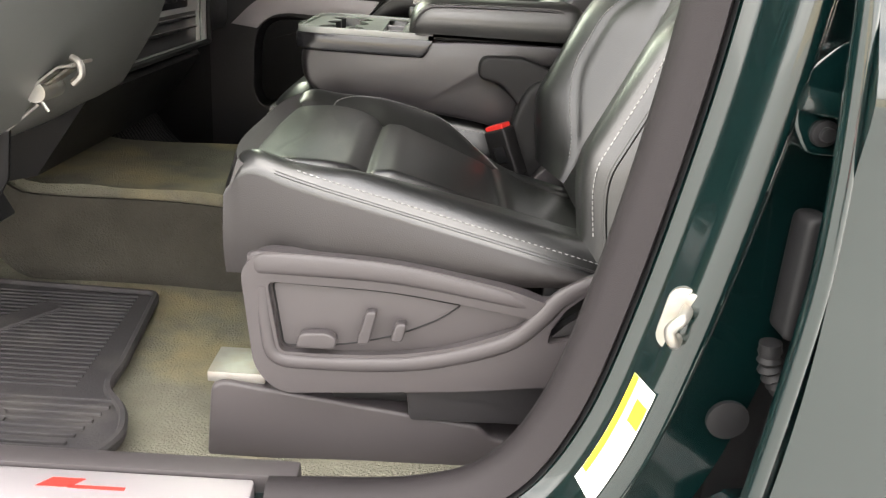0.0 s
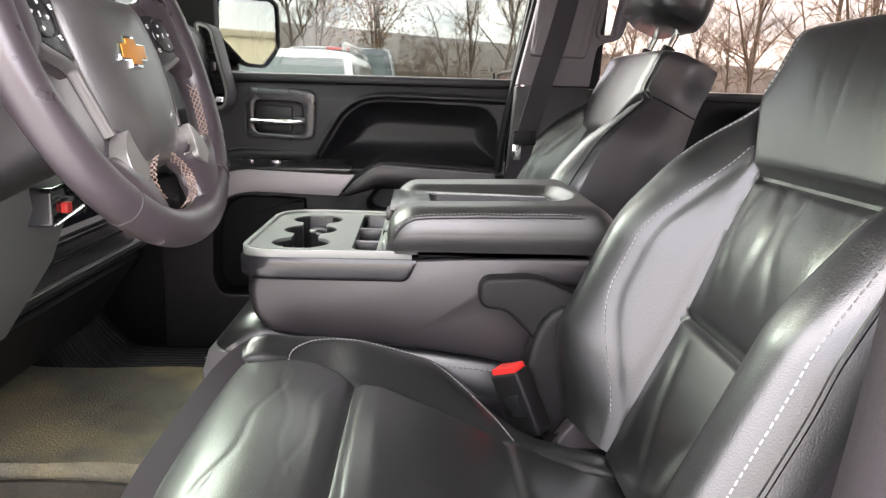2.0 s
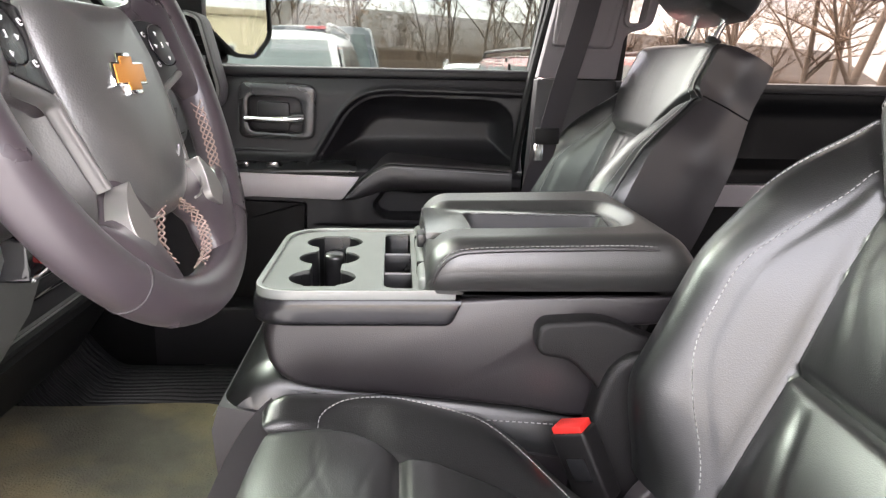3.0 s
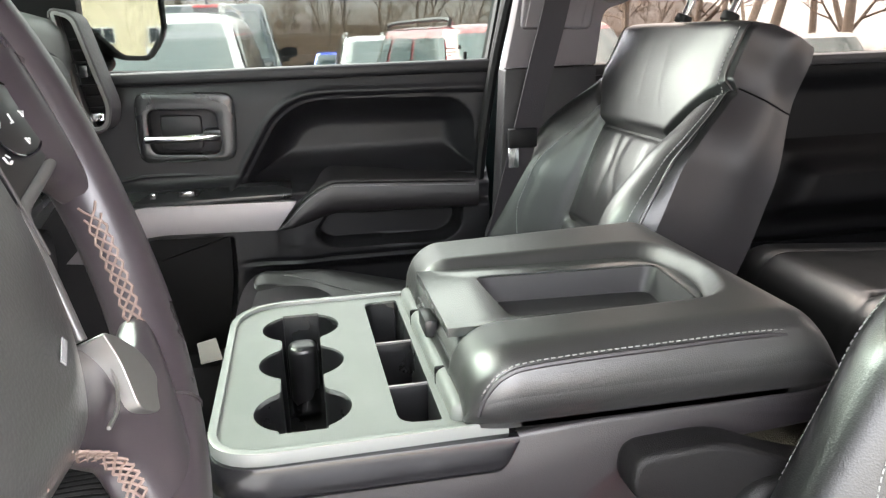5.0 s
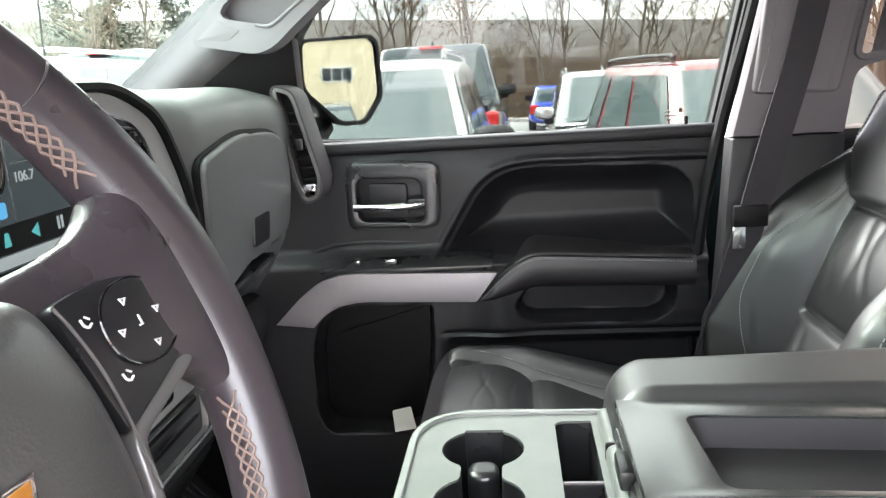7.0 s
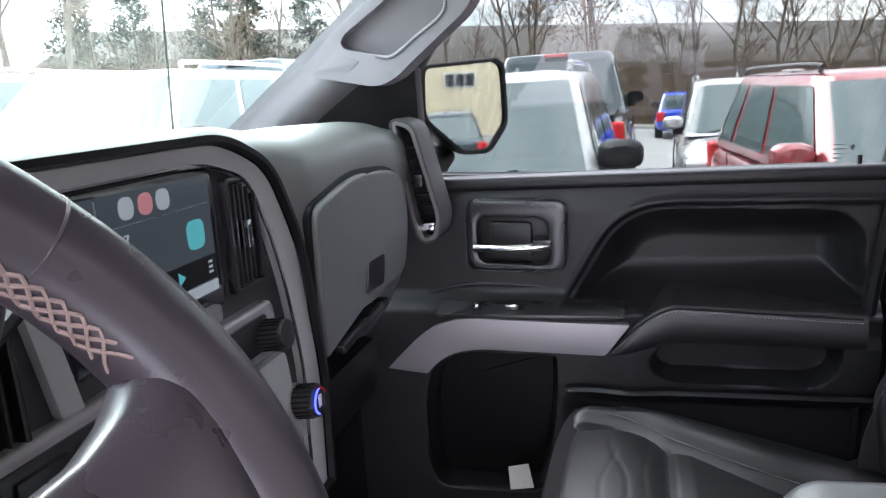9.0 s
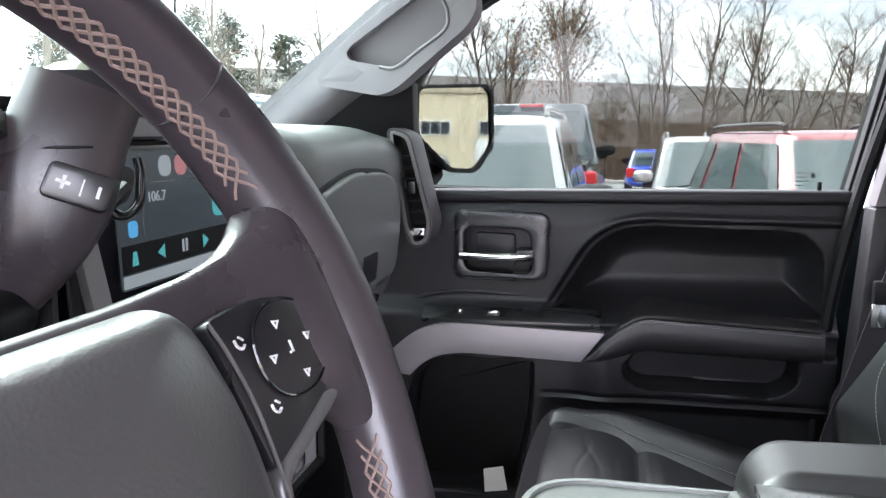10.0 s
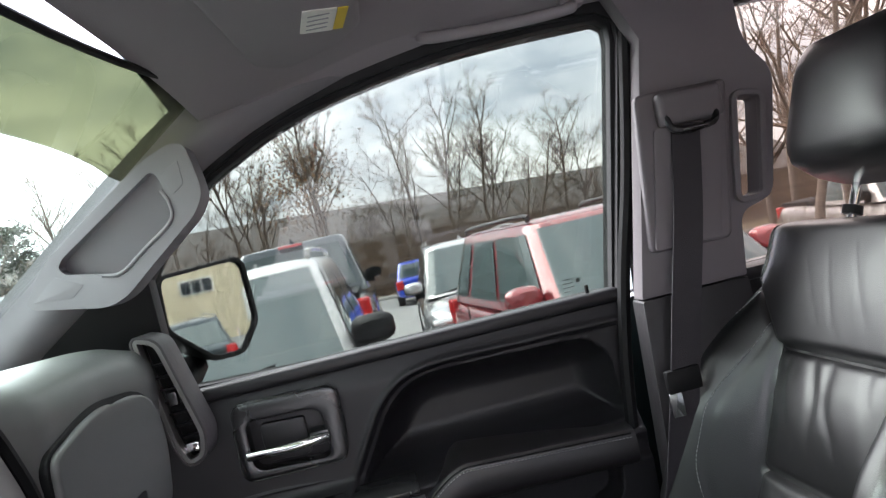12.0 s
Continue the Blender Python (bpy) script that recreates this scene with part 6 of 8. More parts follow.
part("shroud", loft([[HUB + CN * n + CSIDE * (p[0] * s) + CUP * (p[1] * s - 0.026) for p in superell(0.056, 0.060, 3, 28)] for n, s in ((-0.055, 0.82), (-0.065, 0.95), (-0.12, 1.05), (-0.24, 1.2))]), PLASTIC, column)
stalk_a, stalk_b = HUB + CN * -0.085 + Vector((0, -0.055, 0.015)), Vector((-0.352, 0.825, 1.386))
BOOT_AT = Vector((-0.374, 0.897, 1.333))
st = part("turn_stalk", sweep(smoothed([stalk_a, stalk_a.lerp(stalk_b, 0.5) + Vector((-0.008, 0, 0.006)), stalk_b], 6), lambda s: circle(0.009 + 0.003 * s, 14)), PLASTIC, column, "black stalk with a ringed end")
part("stalk_ring", moved(disc((0, 0, 0), stalk_b - BOOT_AT, 0.0175, 0.008, 24, 0.003), Matrix.Translation(stalk_b - (stalk_b - BOOT_AT).normalized() * 0.006)), PLASTIC, st)
part("stalk_cap", disc(stalk_b + (stalk_b - BOOT_AT).normalized() * 0.002, stalk_b - BOOT_AT, 0.012, 0.0035, 24), PLASTIC_GREY, st)
BOOT = BOOT_AT
boot_n = (stalk_b - BOOT).normalized()
boot = part("stalk_boot", disc(BOOT - boot_n * 0.012, boot_n, 0.024, 0.014, 28, 0.003), PLASTIC_DARK, column, "dark socket of the lever")
b_a = boot_n.orthogonal().normalized()
b_b = boot_n.cross(b_a)
part("socket_ring", tube([BOOT + (b_a * math.cos(t) + b_b * math.sin(t)) * 0.025 for t in [2 * math.pi * i / 28 for i in range(28)]], 0.0035, 8, True), PLASTIC, boot)
part("twist_grip", tube([BOOT - boot_n * 0.005, BOOT.lerp(stalk_b, 0.5), stalk_b - boot_n * 0.004], lambda q: 0.0145 + 0.0015 * q, 20), PLASTIC, column, "short round grip with a ringed end")
# shift lever: a broad paddle with a rocker plate, rising behind the wheel
LC, LN = Vector((-0.402, 1.262, 1.441)), Vector((0.68, -0.72, 0.15)).normalized()
LR = Vector((0, 0, 1)).cross(LN).normalized()
LU = LN.cross(LR)
LA, LB = LU * 0.95 + LR * 0.30, LR * 0.93 - LU * 0.37     # along the lever; along the rocker plate
lever = part("shift_lever", sweep(smoothed([Vector((-0.41, 1.15, 1.345)), LC - LA * 0.065 - LN * 0.03 - LR * 0.022, LC - LA * 0.02 - LN * 0.022 - LR * 0.010, LC + LA * 0.025 - LN * 0.022 - LR * 0.010, LC + LA * 0.050 - LN * 0.024 - LR * 0.008], 8), lambda s: superell(0.011 + 0.016 * step(0.25, 0.65, s), 0.011 + 0.008 * step(0.25, 0.65, s), 2.8, 22), up=tuple(LN)), WHEEL_LEATHER, column, "black shift lever")
part("lever_tip", loft([[LC + LA * (0.050 + h) - LN * 0.024 - LR * 0.008 + LR * (p[0] * s) + LN * (p[1] * s) for p in superell(0.027, 0.019, 2.8, 22)] for h, s in ((-0.004, 1.0), (0.008, 0.93), (0.014, 0.6))]), PLASTIC_SATIN, lever)
LM = Matrix((LB, LN.cross(LB), LN)).transposed().to_4x4()
LM.translation = LC
LM = LM @ Matrix.Diagonal((0.76, 0.80, 1, 1))
part("lever_joint", sweep([LC + LA * 0.020 - LR * 0.010 + LR * (0.0275 * math.cos(t)) + LN * (-0.022 + 0.0195 * math.sin(t)) for t in [2 * math.pi * i / 24 for i in range(24)]], circle(0.0008, 5), True), PLASTIC_DARK, lever)
part("plus_minus_plate", moved(prism(rounded([(-0.020, 0.011), (0.020, 0.011), (0.017, -0.010), (-0.021, -0.010)], 0.005), "z", -0.012, 0.002, 0.002, 2), LM), PLASTIC_SATIN, lever, "rocker with plus and minus marks")
part("plus_mark", moved(merge(box(-0.0145, -0.0065, -0.0008, 0.0012, 0.0018, 0.0026, 0), box(-0.0115, -0.0095, -0.0038, 0.0042, 0.0018, 0.0026, 0)), LM), WHITE_MARK, lever)
part("bar_mark", moved(box(-0.0005, 0.0005, -0.005, 0.005, 0.0018, 0.0026, 0), LM), WHITE_MARK, lever)
part("minus_mark", moved(box(0.0085, 0.0105, -0.0035, 0.0035, 0.0018, 0.0026, 0), LM), WHITE_MARK, lever)
part("key_switch", moved(disc((0, 0, 0), (-0.3, 0.95, 0.1), 0.014, 0.040, 28, 0.003), Matrix.Translation((-0.432, 1.222, 1.380))), PLASTIC_DARK, column, "round key switch on the column")
# key still in the switch, its black head a hooked ring
key = thing("ignition_key", "black headed key hanging in the ignition switch", "key", (-0.46, 1.30, 1.40))
KC = Vector((-0.484, 1.414, 1.432))
part("blade", tube([Vector((-0.440, 1.262, 1.392)), KC - Vector((-0.3, 0.95, 0.1)) * 0.012], 0.006, 8), PLASTIC_DARK, key)
part("head", sweep(smoothed([KC + LR * p + LU * q for p, q in ((0.008, 0.018), (0.009, 0.006), (0.006, -0.012), (-0.004, -0.020), (-0.013, -0.014), (-0.015, 0.0), (-0.012, 0.012))], 6), circle(0.0034, 10), up=tuple(LN)), GLOSS_BLACK, key, "gloss black hooked key head")
part("head_plate", moved(prism([Vector(p) for p in superell(0.010, 0.017, 2.4, 24)], "z", -0.002, 0.002, 0.001), Matrix.Translation(KC - LR * 0.004) @ LM.to_3x3().to_4x4()), PLASTIC_SATIN, key)

# steering wheel
wheel = thing("steering_wheel", "black leather steering wheel with pale cross stitching", "steering wheel", tuple(HUB))
def wheel_pt(r, a, n=0.0):
    """a: degrees clockwise from the top as the driver sees it."""
    return HUB + (CSIDE * math.sin(radians(a)) + CUP * math.cos(radians(a))) * r + CN * n


WHEEL_R = 0.179
rim_rings = []
for i in range(96):
    a = 360 * i / 96
    c, rad = wheel_pt(WHEEL_R, a), (wheel_pt(1, a) - HUB).normalized()
    th = 0.0172 + 0.0030 * max(bump_at(a, 75, 20), bump_at(a, 285, 20))
    rim_rings.append([c + rad * (p[0]) + CN * p[1] for p in superell(th, th * 0.98, 2.2, 20)])
rim = part("rim", loft(rim_rings, closed=True), WHEEL_LEATHER, wheel, "leather wrapped rim, shiny with wear")
for a in (48, 142, 218, 312):
    part("rim_seam", tube([wheel_pt(WHEEL_R + 0.0174 * math.cos(t), a, 0.0174 * math.sin(t)) for t in [2 * math.pi * i / 20 for i in range(20)]], 0.0009, 5, True), PLASTIC_GREY, rim)


def cross_stitch(a0, a1):
    """Zigzag lacing along the inside of the rim."""
    n = int(abs(a1 - a0) / 2.35)
    out = None
    for k in range(n - 1):
        for flip in (-1, 1):
            def lace(deg, k_):
                f = radians(10 + deg)
                ang = a0 + (a1 - a0) * k_ / n
                th_ = 0.0178 + 0.0030 * max(bump_at(ang % 360, 75, 20), bump_at(ang % 360, 285, 20))
                return wheel_pt(WHEEL_R - th_ * math.cos(f), ang, th_ * math.sin(f))
            t = tube([lace(15 * flip, k), lace(9 * flip, k + 0.5), lace(0, k + 1), lace(-9 * flip, k + 1.5), lace(-15 * flip, k + 2)], 0.00075, 5)
            out = merge(out, t) if out else t
    return out


for a0, a1 in ((13, 62), (103, 130), (-62, -13), (-130, -103)):
    part("cross_stitching", cross_stitch(a0, a1), TAN_THREAD, rim, "tan cross stitching on the inner side of the rim")
# airbag cover
pad_out = [(-0.081, 0.033), (-0.070, 0.043), (0.070, 0.043), (0.081, 0.033), (0.089, 0.0), (0.087, -0.035), (0.079, -0.064), (0.066, -0.090), (0.040, -0.120), (-0.040, -0.120), (-0.066, -0.090), (-0.079, -0.064), (-0.087, -0.035), (-0.089, 0.0)]
pad_out = rounded(pad_out, 0.016, 4)
def pad_ring(s, n, up=0.0):
    return [HUB + CSIDE * (p.x * s) + CUP * (p.y * s + 0.004 + up) + CN * n for p in pad_out]
pad = part("airbag_cover", loft([pad_ring(0.94, -0.045), pad_ring(1.0, -0.025), pad_ring(1.0, -0.013), pad_ring(0.99, -0.006), pad_ring(0.965, -0.0005), pad_ring(0.92, 0.005), pad_ring(0.86, 0.0092), pad_ring(0.76, 0.0130), pad_ring(0.45, 0.0165), pad_ring(0.1, 0.0175)]), AIRBAG, wheel, "grained charcoal airbag cover")
part("cover_scuff", moved(box(-0.006, 0.006, -0.0015, 0.0015, 0.0, 0.0006, 0), Matrix(((CSIDE.x, CUP.x, CN.x, HUB.x), (CSIDE.y, CUP.y, CN.y, HUB.y), (CSIDE.z, CUP.z, CN.z, HUB.z), (0, 0, 0, 1))) @ Matrix.Translation((0.030, -0.074, 0.0145)) @ Matrix.Rotation(0.5, 4, "Z")), GREY_MARK, pad, "pale scuff")
# emblem: bow-tie plate, gold with a bright edge
bow = [(-0.034, -0.009), (-0.026, 0.009), (-0.012, 0.009), (-0.0095, 0.0165), (0.0155, 0.0165), (0.0125, 0.009), (0.034, 0.009), (0.026, -0.009), (0.012, -0.009), (0.0095, -0.0165), (-0.0155, -0.0165), (-0.0125, -0.009)]
EM = Matrix(((CSIDE.x, CUP.x, CN.x, HUB.x), (CSIDE.y, CUP.y, CN.y, HUB.y), (CSIDE.z, CUP.z, CN.z, HUB.z), (0, 0, 0, 1))) @ Matrix.Translation((-0.006, -0.014, 0))
part("emblem_edge", moved(prism([Vector((p[0] * 0.94, p[1] * 0.92)) for p in bow], "z", 0.0125, 0.0195, 0.0012), EM), CHROME, pad, "bright edge of the emblem")
part("emblem", moved(prism([Vector((p[0] * 0.83, p[1] * 0.74)) for p in bow], "z", 0.0185, 0.0203, 0.0006), EM), GOLD, pad, "gold emblem")
# spokes: leather wrapped plates that flare into the rim, button pods with a satin edge, lower arms with silver inserts
WM = Matrix(((CSIDE.x, CUP.x, CN.x, HUB.x), (CSIDE.y, CUP.y, CN.y, HUB.y), (CSIDE.z, CUP.z, CN.z, HUB.z), (0, 0, 0, 1)))


def plate_on_wheel(outline, s, n0, n1, b, seg=3, dish=0.0):
    """A plate in the wheel's plane, mirrored for s = -1, sinking by dish towards the hub."""
    bm = prism([Vector((p[0] * s, p[1])) for p in outline], "z", n0, n1, b, seg)
    for v in bm.verts:
        v.co.z -= dish * min(1.1, max(0.0, (0.160 - abs(v.co.x)) / 0.075))
    return moved(bm, WM)


def between(table, x):
    for (xa, ya), (xb, yb) in zip(table, table[1:]):
        if x <= xb:
            return ya + (yb - ya) * (x - xa) / (xb - xa)
    return table[-1][1]


SPOKE_TOP = [(0.0, 0.0500), (0.06, 0.0505), (0.10, 0.0525), (0.120, 0.0555), (0.135, 0.062), (0.148, 0.073), (0.160, 0.086), (0.174, 0.098)]
SPOKE_LOW = [(0.0, -0.010), (0.075, -0.038), (0.090, -0.026), (0.118, -0.0175), (0.140, -0.0165), (0.152, -0.022), (0.162, -0.036), (0.174, -0.060)]


def spoke_body(s):
    rings = []
    for i in range(33):
        x = 0.174 * i / 32
        yt, yb = between(SPOKE_TOP, x), between(SPOKE_LOW, x)
        th = 0.0105 + 0.0050 * step(0.11, 0.15, x) - 0.007 * step(0.152, 0.174, x)
        n = -0.0125 + 0.0115 * step(0.085, 0.165, x)
        rings.append([WM @ Vector((s * x, (yt + yb) / 2 + p[0], n + p[1])) for p in superell((yt - yb) / 2, th, 3.4, 44)])
    return loft(rings)


# lower spokes: from the hub along ARM_U to the rim, flaring along it
ARM_O, ARM_U, ARM_P = Vector((0.062, -0.098)), Vector((0.774, -0.633)), Vector((0.633, 0.774))
ARM_LOW = [(-0.035, -0.0375), (-0.012, -0.0355), (0.004, -0.0365), (0.0115, -0.041), (0.016, -0.048), (0.022, -0.056), (0.030, -0.0625), (0.040, -0.066), (0.052, -0.066), (0.066, -0.055)]
ARM_TOP = [(-0.035, 0.021), (-0.005, 0.0185), (0.012, 0.0168), (0.026, 0.0165), (0.034, 0.020), (0.042, 0.028), (0.048, 0.040), (0.056, 0.050), (0.066, 0.050)]


def lower_spoke(s):
    rings = []
    for i in range(34):
        u = -0.034 + 0.098 * i / 33
        lo, hi = curve_at(ARM_LOW, u), curve_at(ARM_TOP, u)
        th = 0.0100 + 0.0050 * step(0.0, 0.040, u) - 0.006 * step(0.044, 0.064, u)
        n = -0.0060 + 0.0060 * step(-0.01, 0.05, u)
        c = ARM_O + ARM_U * u
        ring = []
        for p in superell((hi - lo) / 2, th, 2.8, 40):
            q = c + ARM_P * ((hi + lo) / 2 + p[0])
            ring.append(WM @ Vector((s * q.x, q.y, n + p[1])))
        rings.append(ring)
    return loft(rings)


def edge_lace(s):
    """Crossed lacing round the lower edge of the spoke and on along the rim."""
    path = smoothed([(0.012, -0.1050), (0.026, -0.1140), (0.039, -0.1245), (0.0445, -0.137), (0.0385, -0.1475)] + ([(0.024, -0.1555), (0.004, -0.1600)] if s > 0 else []), 6)
    run = [Vector((p[0] * s, p[1])) for p in path]
    n = 16 if s > 0 else 10
    at_ = lambda k: run[min(len(run) - 1, int(round(k / n * (len(run) - 1))))]
    out = None
    for k in range(n - 1):
        for flip in (-1, 1):
            a, m_, b = at_(k), at_(k + 1), at_(min(n, k + 2))
            t = tube([WM @ Vector((a.x, a.y, 0.001 + 0.0048 * flip)), WM @ Vector((m_.x * 0.985, m_.y + 0.0015, 0.001)), WM @ Vector((b.x, b.y, 0.001 - 0.0048 * flip))], 0.0007, 5)
            out = merge(out, t) if out else t
    return out


POD = rounded([(0.083, 0.0345), (0.107, 0.0365), (0.129, 0.034), (0.1465, 0.025), (0.1535, 0.014), (0.1495, 0.001), (0.137, -0.0068), (0.113, -0.0140), (0.0885, -0.021)], [0.004, 0.02, 0.02, 0.012, 0.012, 0.012, 0.02, 0.02, 0.004], 5)
EDGE = [(0.142, 0.0335), (0.1525, 0.027), (0.1585, 0.014), (0.154, -0.001), (0.139, -0.0095), (0.116, -0.0165), (0.094, -0.024), (0.0885, -0.038), (0.0825, -0.060), (0.0755, -0.083)]
INSERT = rounded([(0.070, -0.082), (0.080, -0.088), (0.093, -0.102), (0.096, -0.114), (0.088, -0.127), (0.074, -0.128), (0.061, -0.117), (0.067, -0.106), (0.071, -0.094)], [0.003, 0.01, 0.01, 0.008, 0.008, 0.008, 0.01, 0.01, 0.01], 4)
for s in (-1, 1):
    part("spoke", spoke_body(s), WHEEL_LEATHER, wheel, "leather wrapped side spoke")
    arm_ = part("spoke", lower_spoke(s), WHEEL_LEATHER, wheel, "leather wrapped lower spoke with a silver insert")
    part("spoke_insert", plate_on_wheel(INSERT, s, -0.004, 0.0128, 0.0045, 4), INSERT_METAL, arm_, "satin silver insert")
    part("insert_edge", tube([WM @ Vector((p[0] * s, p[1], 0.0075)) for p in smoothed([(0.0735, -0.088), (0.071, -0.097), (0.065, -0.106), (0.054, -0.1115), (0.040, -0.1125)], 6)], 0.0010, 6), INSERT_METAL, arm_, "thin bright edge of the insert")
    part("arm_stitching", edge_lace(s), TAN_THREAD, arm_, "tan cross stitching under the spoke")
    pod = part("button_pod", plate_on_wheel(POD, s, -0.006, 0.0095, 0.0016, 2, 0.006), PLASTIC_SATIN, wheel, "black pod with control buttons")
    part("pod_edge", sweep([WM @ Vector((p[0] * s, p[1], 0.0040 - 0.006 * min(1.1, max(0.0, (0.160 - p[0]) / 0.075)))) for p in smoothed(EDGE, 5)], lambda k: superell(0.0038 - 0.0008 * abs(2 * k - 1) ** 2, 0.0056, 3.4, 16), up=tuple(CN)), SATIN_DARK, pod, "satin grey edge round the pod")
    part("cover_edge", tube([WM @ Vector((p[0] * s, p[1], 0.0045)) for p in smoothed([(0.0835, 0.034), (0.0875, 0.022), (0.0905, 0.004), (0.0900, -0.018), (0.087, -0.045)], 5)], 0.0008, 6), SATIN_DARK, pod, "thin bright edge along the cover")

    def on_pod(x, y, n=0.0096):
        return WM @ Matrix.Translation((x * s, y, n - 0.006 * (0.160 - x) / 0.075)) @ Matrix.Rotation(-s * 0.08, 4, "Y")
    part("pod_ring", moved(prism([Vector(p) for p in superell(0.0205, 0.0175, 2.2, 36)], "z", -0.003, 0.0012, 0.001), on_pod(0.1215, 0.0145)), PLASTIC_SATIN, pod, "round five-way button")
    part("ring_groove", moved(tube([(p[0], p[1], 0.0008) for p in superell(0.0212, 0.0182, 2.2, 36)], 0.0006, 5, True), on_pod(0.1215, 0.0145)), GLOSS_BLACK, pod)
    for x, y in ((0.117, 0.0245), (0.1330, 0.0155), (0.1245, 0.0030), (0.1085, 0.0135)):
        tri = [(0.0026 * math.cos(q), 0.0021 * math.sin(q)) for q in (0.3, 2.4, 4.5)]
        hole = [(p[0] * 0.45, p[1] * 0.45) for p in tri]
        part("arrow_mark", moved(frame_prism([Vector(p) for p in tri], [Vector(p) for p in hole], "z", 0.0010, 0.0018, 0), on_pod(x, y)), WHITE_MARK, pod, "white arrow")
    part("tick_mark", moved(merge(box(-0.0004, 0.0004, -0.002, 0.0026, 0.0010, 0.0018, 0), box(-0.0020, 0.0, -0.002, -0.0012, 0.0010, 0.0018, 0)), on_pod(0.121, 0.0140)), WHITE_MARK, pod)
    for x, y in ((0.0945, 0.0235), (0.1000, -0.0020)):
        part("button_mark", moved(merge(tube(smoothed([(-0.0022, 0.0018, 0.0006), (-0.0016, -0.0008, 0.0006), (0.0004, -0.0020, 0.0006), (0.0024, -0.0012, 0.0006)], 4), 0.0006, 5), tube([(0.0004, 0.0022, 0.0006), (0.0024, 0.0006, 0.0006)], 0.0005, 5)), on_pod(x, y, 0.0100)), WHITE_MARK, pod)

# brake pedal and floor mat
pedal = thing("brake_pedal", "bare metal pedal lever below the dashboard", "pedal", (-0.52, 0.99, 0.95))
part("arm", sweep([(-0.62, 0.98, 1.16), (-0.56, 0.985, 1.02), (-0.575, 0.99, 0.94), (-0.60, 0.99, 0.90)], superell(0.006, 0.016, 3, 10)), PLASTIC_DARK, pedal)
part("pad", moved(box(-0.045, 0.045, -0.03, 0.03, -0.006, 0.006, 0.004), look((-0.60, 0.99, 0.895), (-1.0, 0.99, 0.70))), RUBBER_BLACK, pedal)
# bright adjusting linkage: slotted channel, hook, roller and spring
channel = part("linkage", merge(*[sweep([(-0.440, y, 1.098), (-0.458, y, 1.094), (-0.500, y, 1.062)], superell(0.0022, 0.0125, 4, 10), up=(0, 1, 0)) for y in (0.955, 0.990)], sweep([(-0.452, 0.9725, 1.092), (-0.500, 0.9725, 1.056)], superell(0.018, 0.0025, 4, 10), up=(0.6, 0, 0.8))), STEEL, pedal, "bright steel linkage")
part("hook", tube(smoothed([(-0.446, 0.958, 1.106), (-0.436, 0.956, 1.100), (-0.435, 0.956, 1.086), (-0.447, 0.958, 1.074)], 5), 0.0048, 8), STEEL, channel)
part("pin", disc((-0.490, 0.945, 1.062), (0, 1, 0), 0.0135, 0.055, 20), STEEL, pedal, "zinc plated roller")
part("spring_clip", tube(smoothed([(-0.500, 0.96, 1.053), (-0.510, 0.955, 1.048), (-0.516, 0.96, 1.042), (-0.526, 0.958, 1.037)], 5), 0.0050, 8), WHITE_FRAME, pedal, "pale spring end")
part("rod", tube([(-0.494, 0.96, 1.045), (-0.512, 0.96, 1.030), (-0.540, 0.965, 1.008)], 0.0026, 6), STEEL, pedal)
part("cross_wire", tube([(-0.482, 0.96, 1.036), (-0.500, 0.955, 1.070), (-0.506, 0.955, 1.078)], 0.0022, 6), STEEL, pedal)
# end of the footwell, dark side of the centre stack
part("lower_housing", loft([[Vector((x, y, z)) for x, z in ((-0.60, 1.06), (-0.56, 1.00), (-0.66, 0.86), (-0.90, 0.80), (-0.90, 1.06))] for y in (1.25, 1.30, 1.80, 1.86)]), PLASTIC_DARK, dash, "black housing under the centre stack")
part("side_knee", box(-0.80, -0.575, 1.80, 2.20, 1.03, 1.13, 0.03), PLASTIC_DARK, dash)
# ---- belts, visor, mirror, mats ----
floor_mat = thing("floor_mat", "dusty black rubber floor mat with ribs", "floor mat", (-0.6, 0.95, 0.65))
MAT = rounded([(-1.0, 0.76), (-0.372, 0.748), (-0.352, 0.80), (-0.372, 0.86), (-0.418, 0.905), (-0.418, 0.97), (-0.452, 1.215), (-1.0, 1.235)], [0.03, 0.02, 0.03, 0.04, 0.03, 0.05, 0.02, 0.03], 5)


part("slab", prism(MAT, "z", 0.662, 0.672, 0.003), RUBBER_MAT, floor_mat)
part("raised_edge", tube([(p.x, p.y, 0.674) for p in pushed(MAT, -0.005)], 0.006, 6, True), RUBBER_MAT, floor_mat, "raised rim of the mat")
for i in range(7):
    y = 0.775 + 0.016 * i
    part("rib", box(-0.66, -0.415 + 0.004 * i, y, y + 0.006, 0.671, 0.6765, 0.002), RUBBER_MAT, floor_mat)
for i in range(24):
    y = 0.905 + 0.0125 * i
    part("rib", box(-0.94, -0.46 - 0.001 * i, y, y + 0.004, 0.671, 0.6745, 0.001), RUBBER_MAT, floor_mat)
part("heel_boss", disc((-0.545, 0.815, 0.67), (0, 0, 1), 0.035, 0.006, 28, 0.002), RUBBER_MAT, floor_mat, "round worn boss")
part("bar_boss", sweep([(-0.72, 0.95, 0.673), (-0.60, 1.14, 0.673)], superell(0.022, 0.006, 3, 10), up=(0, 0, 1)), RUBBER_MAT, floor_mat)
pas_mat = thing("passenger_floor_mat", "black ribbed rubber mat in the passenger footwell", "floor mat", (-0.6, 1.95, 0.65))
def mat_edge(x):
    return 1.84 + 0.035 * step(-0.45, -0.36, x)


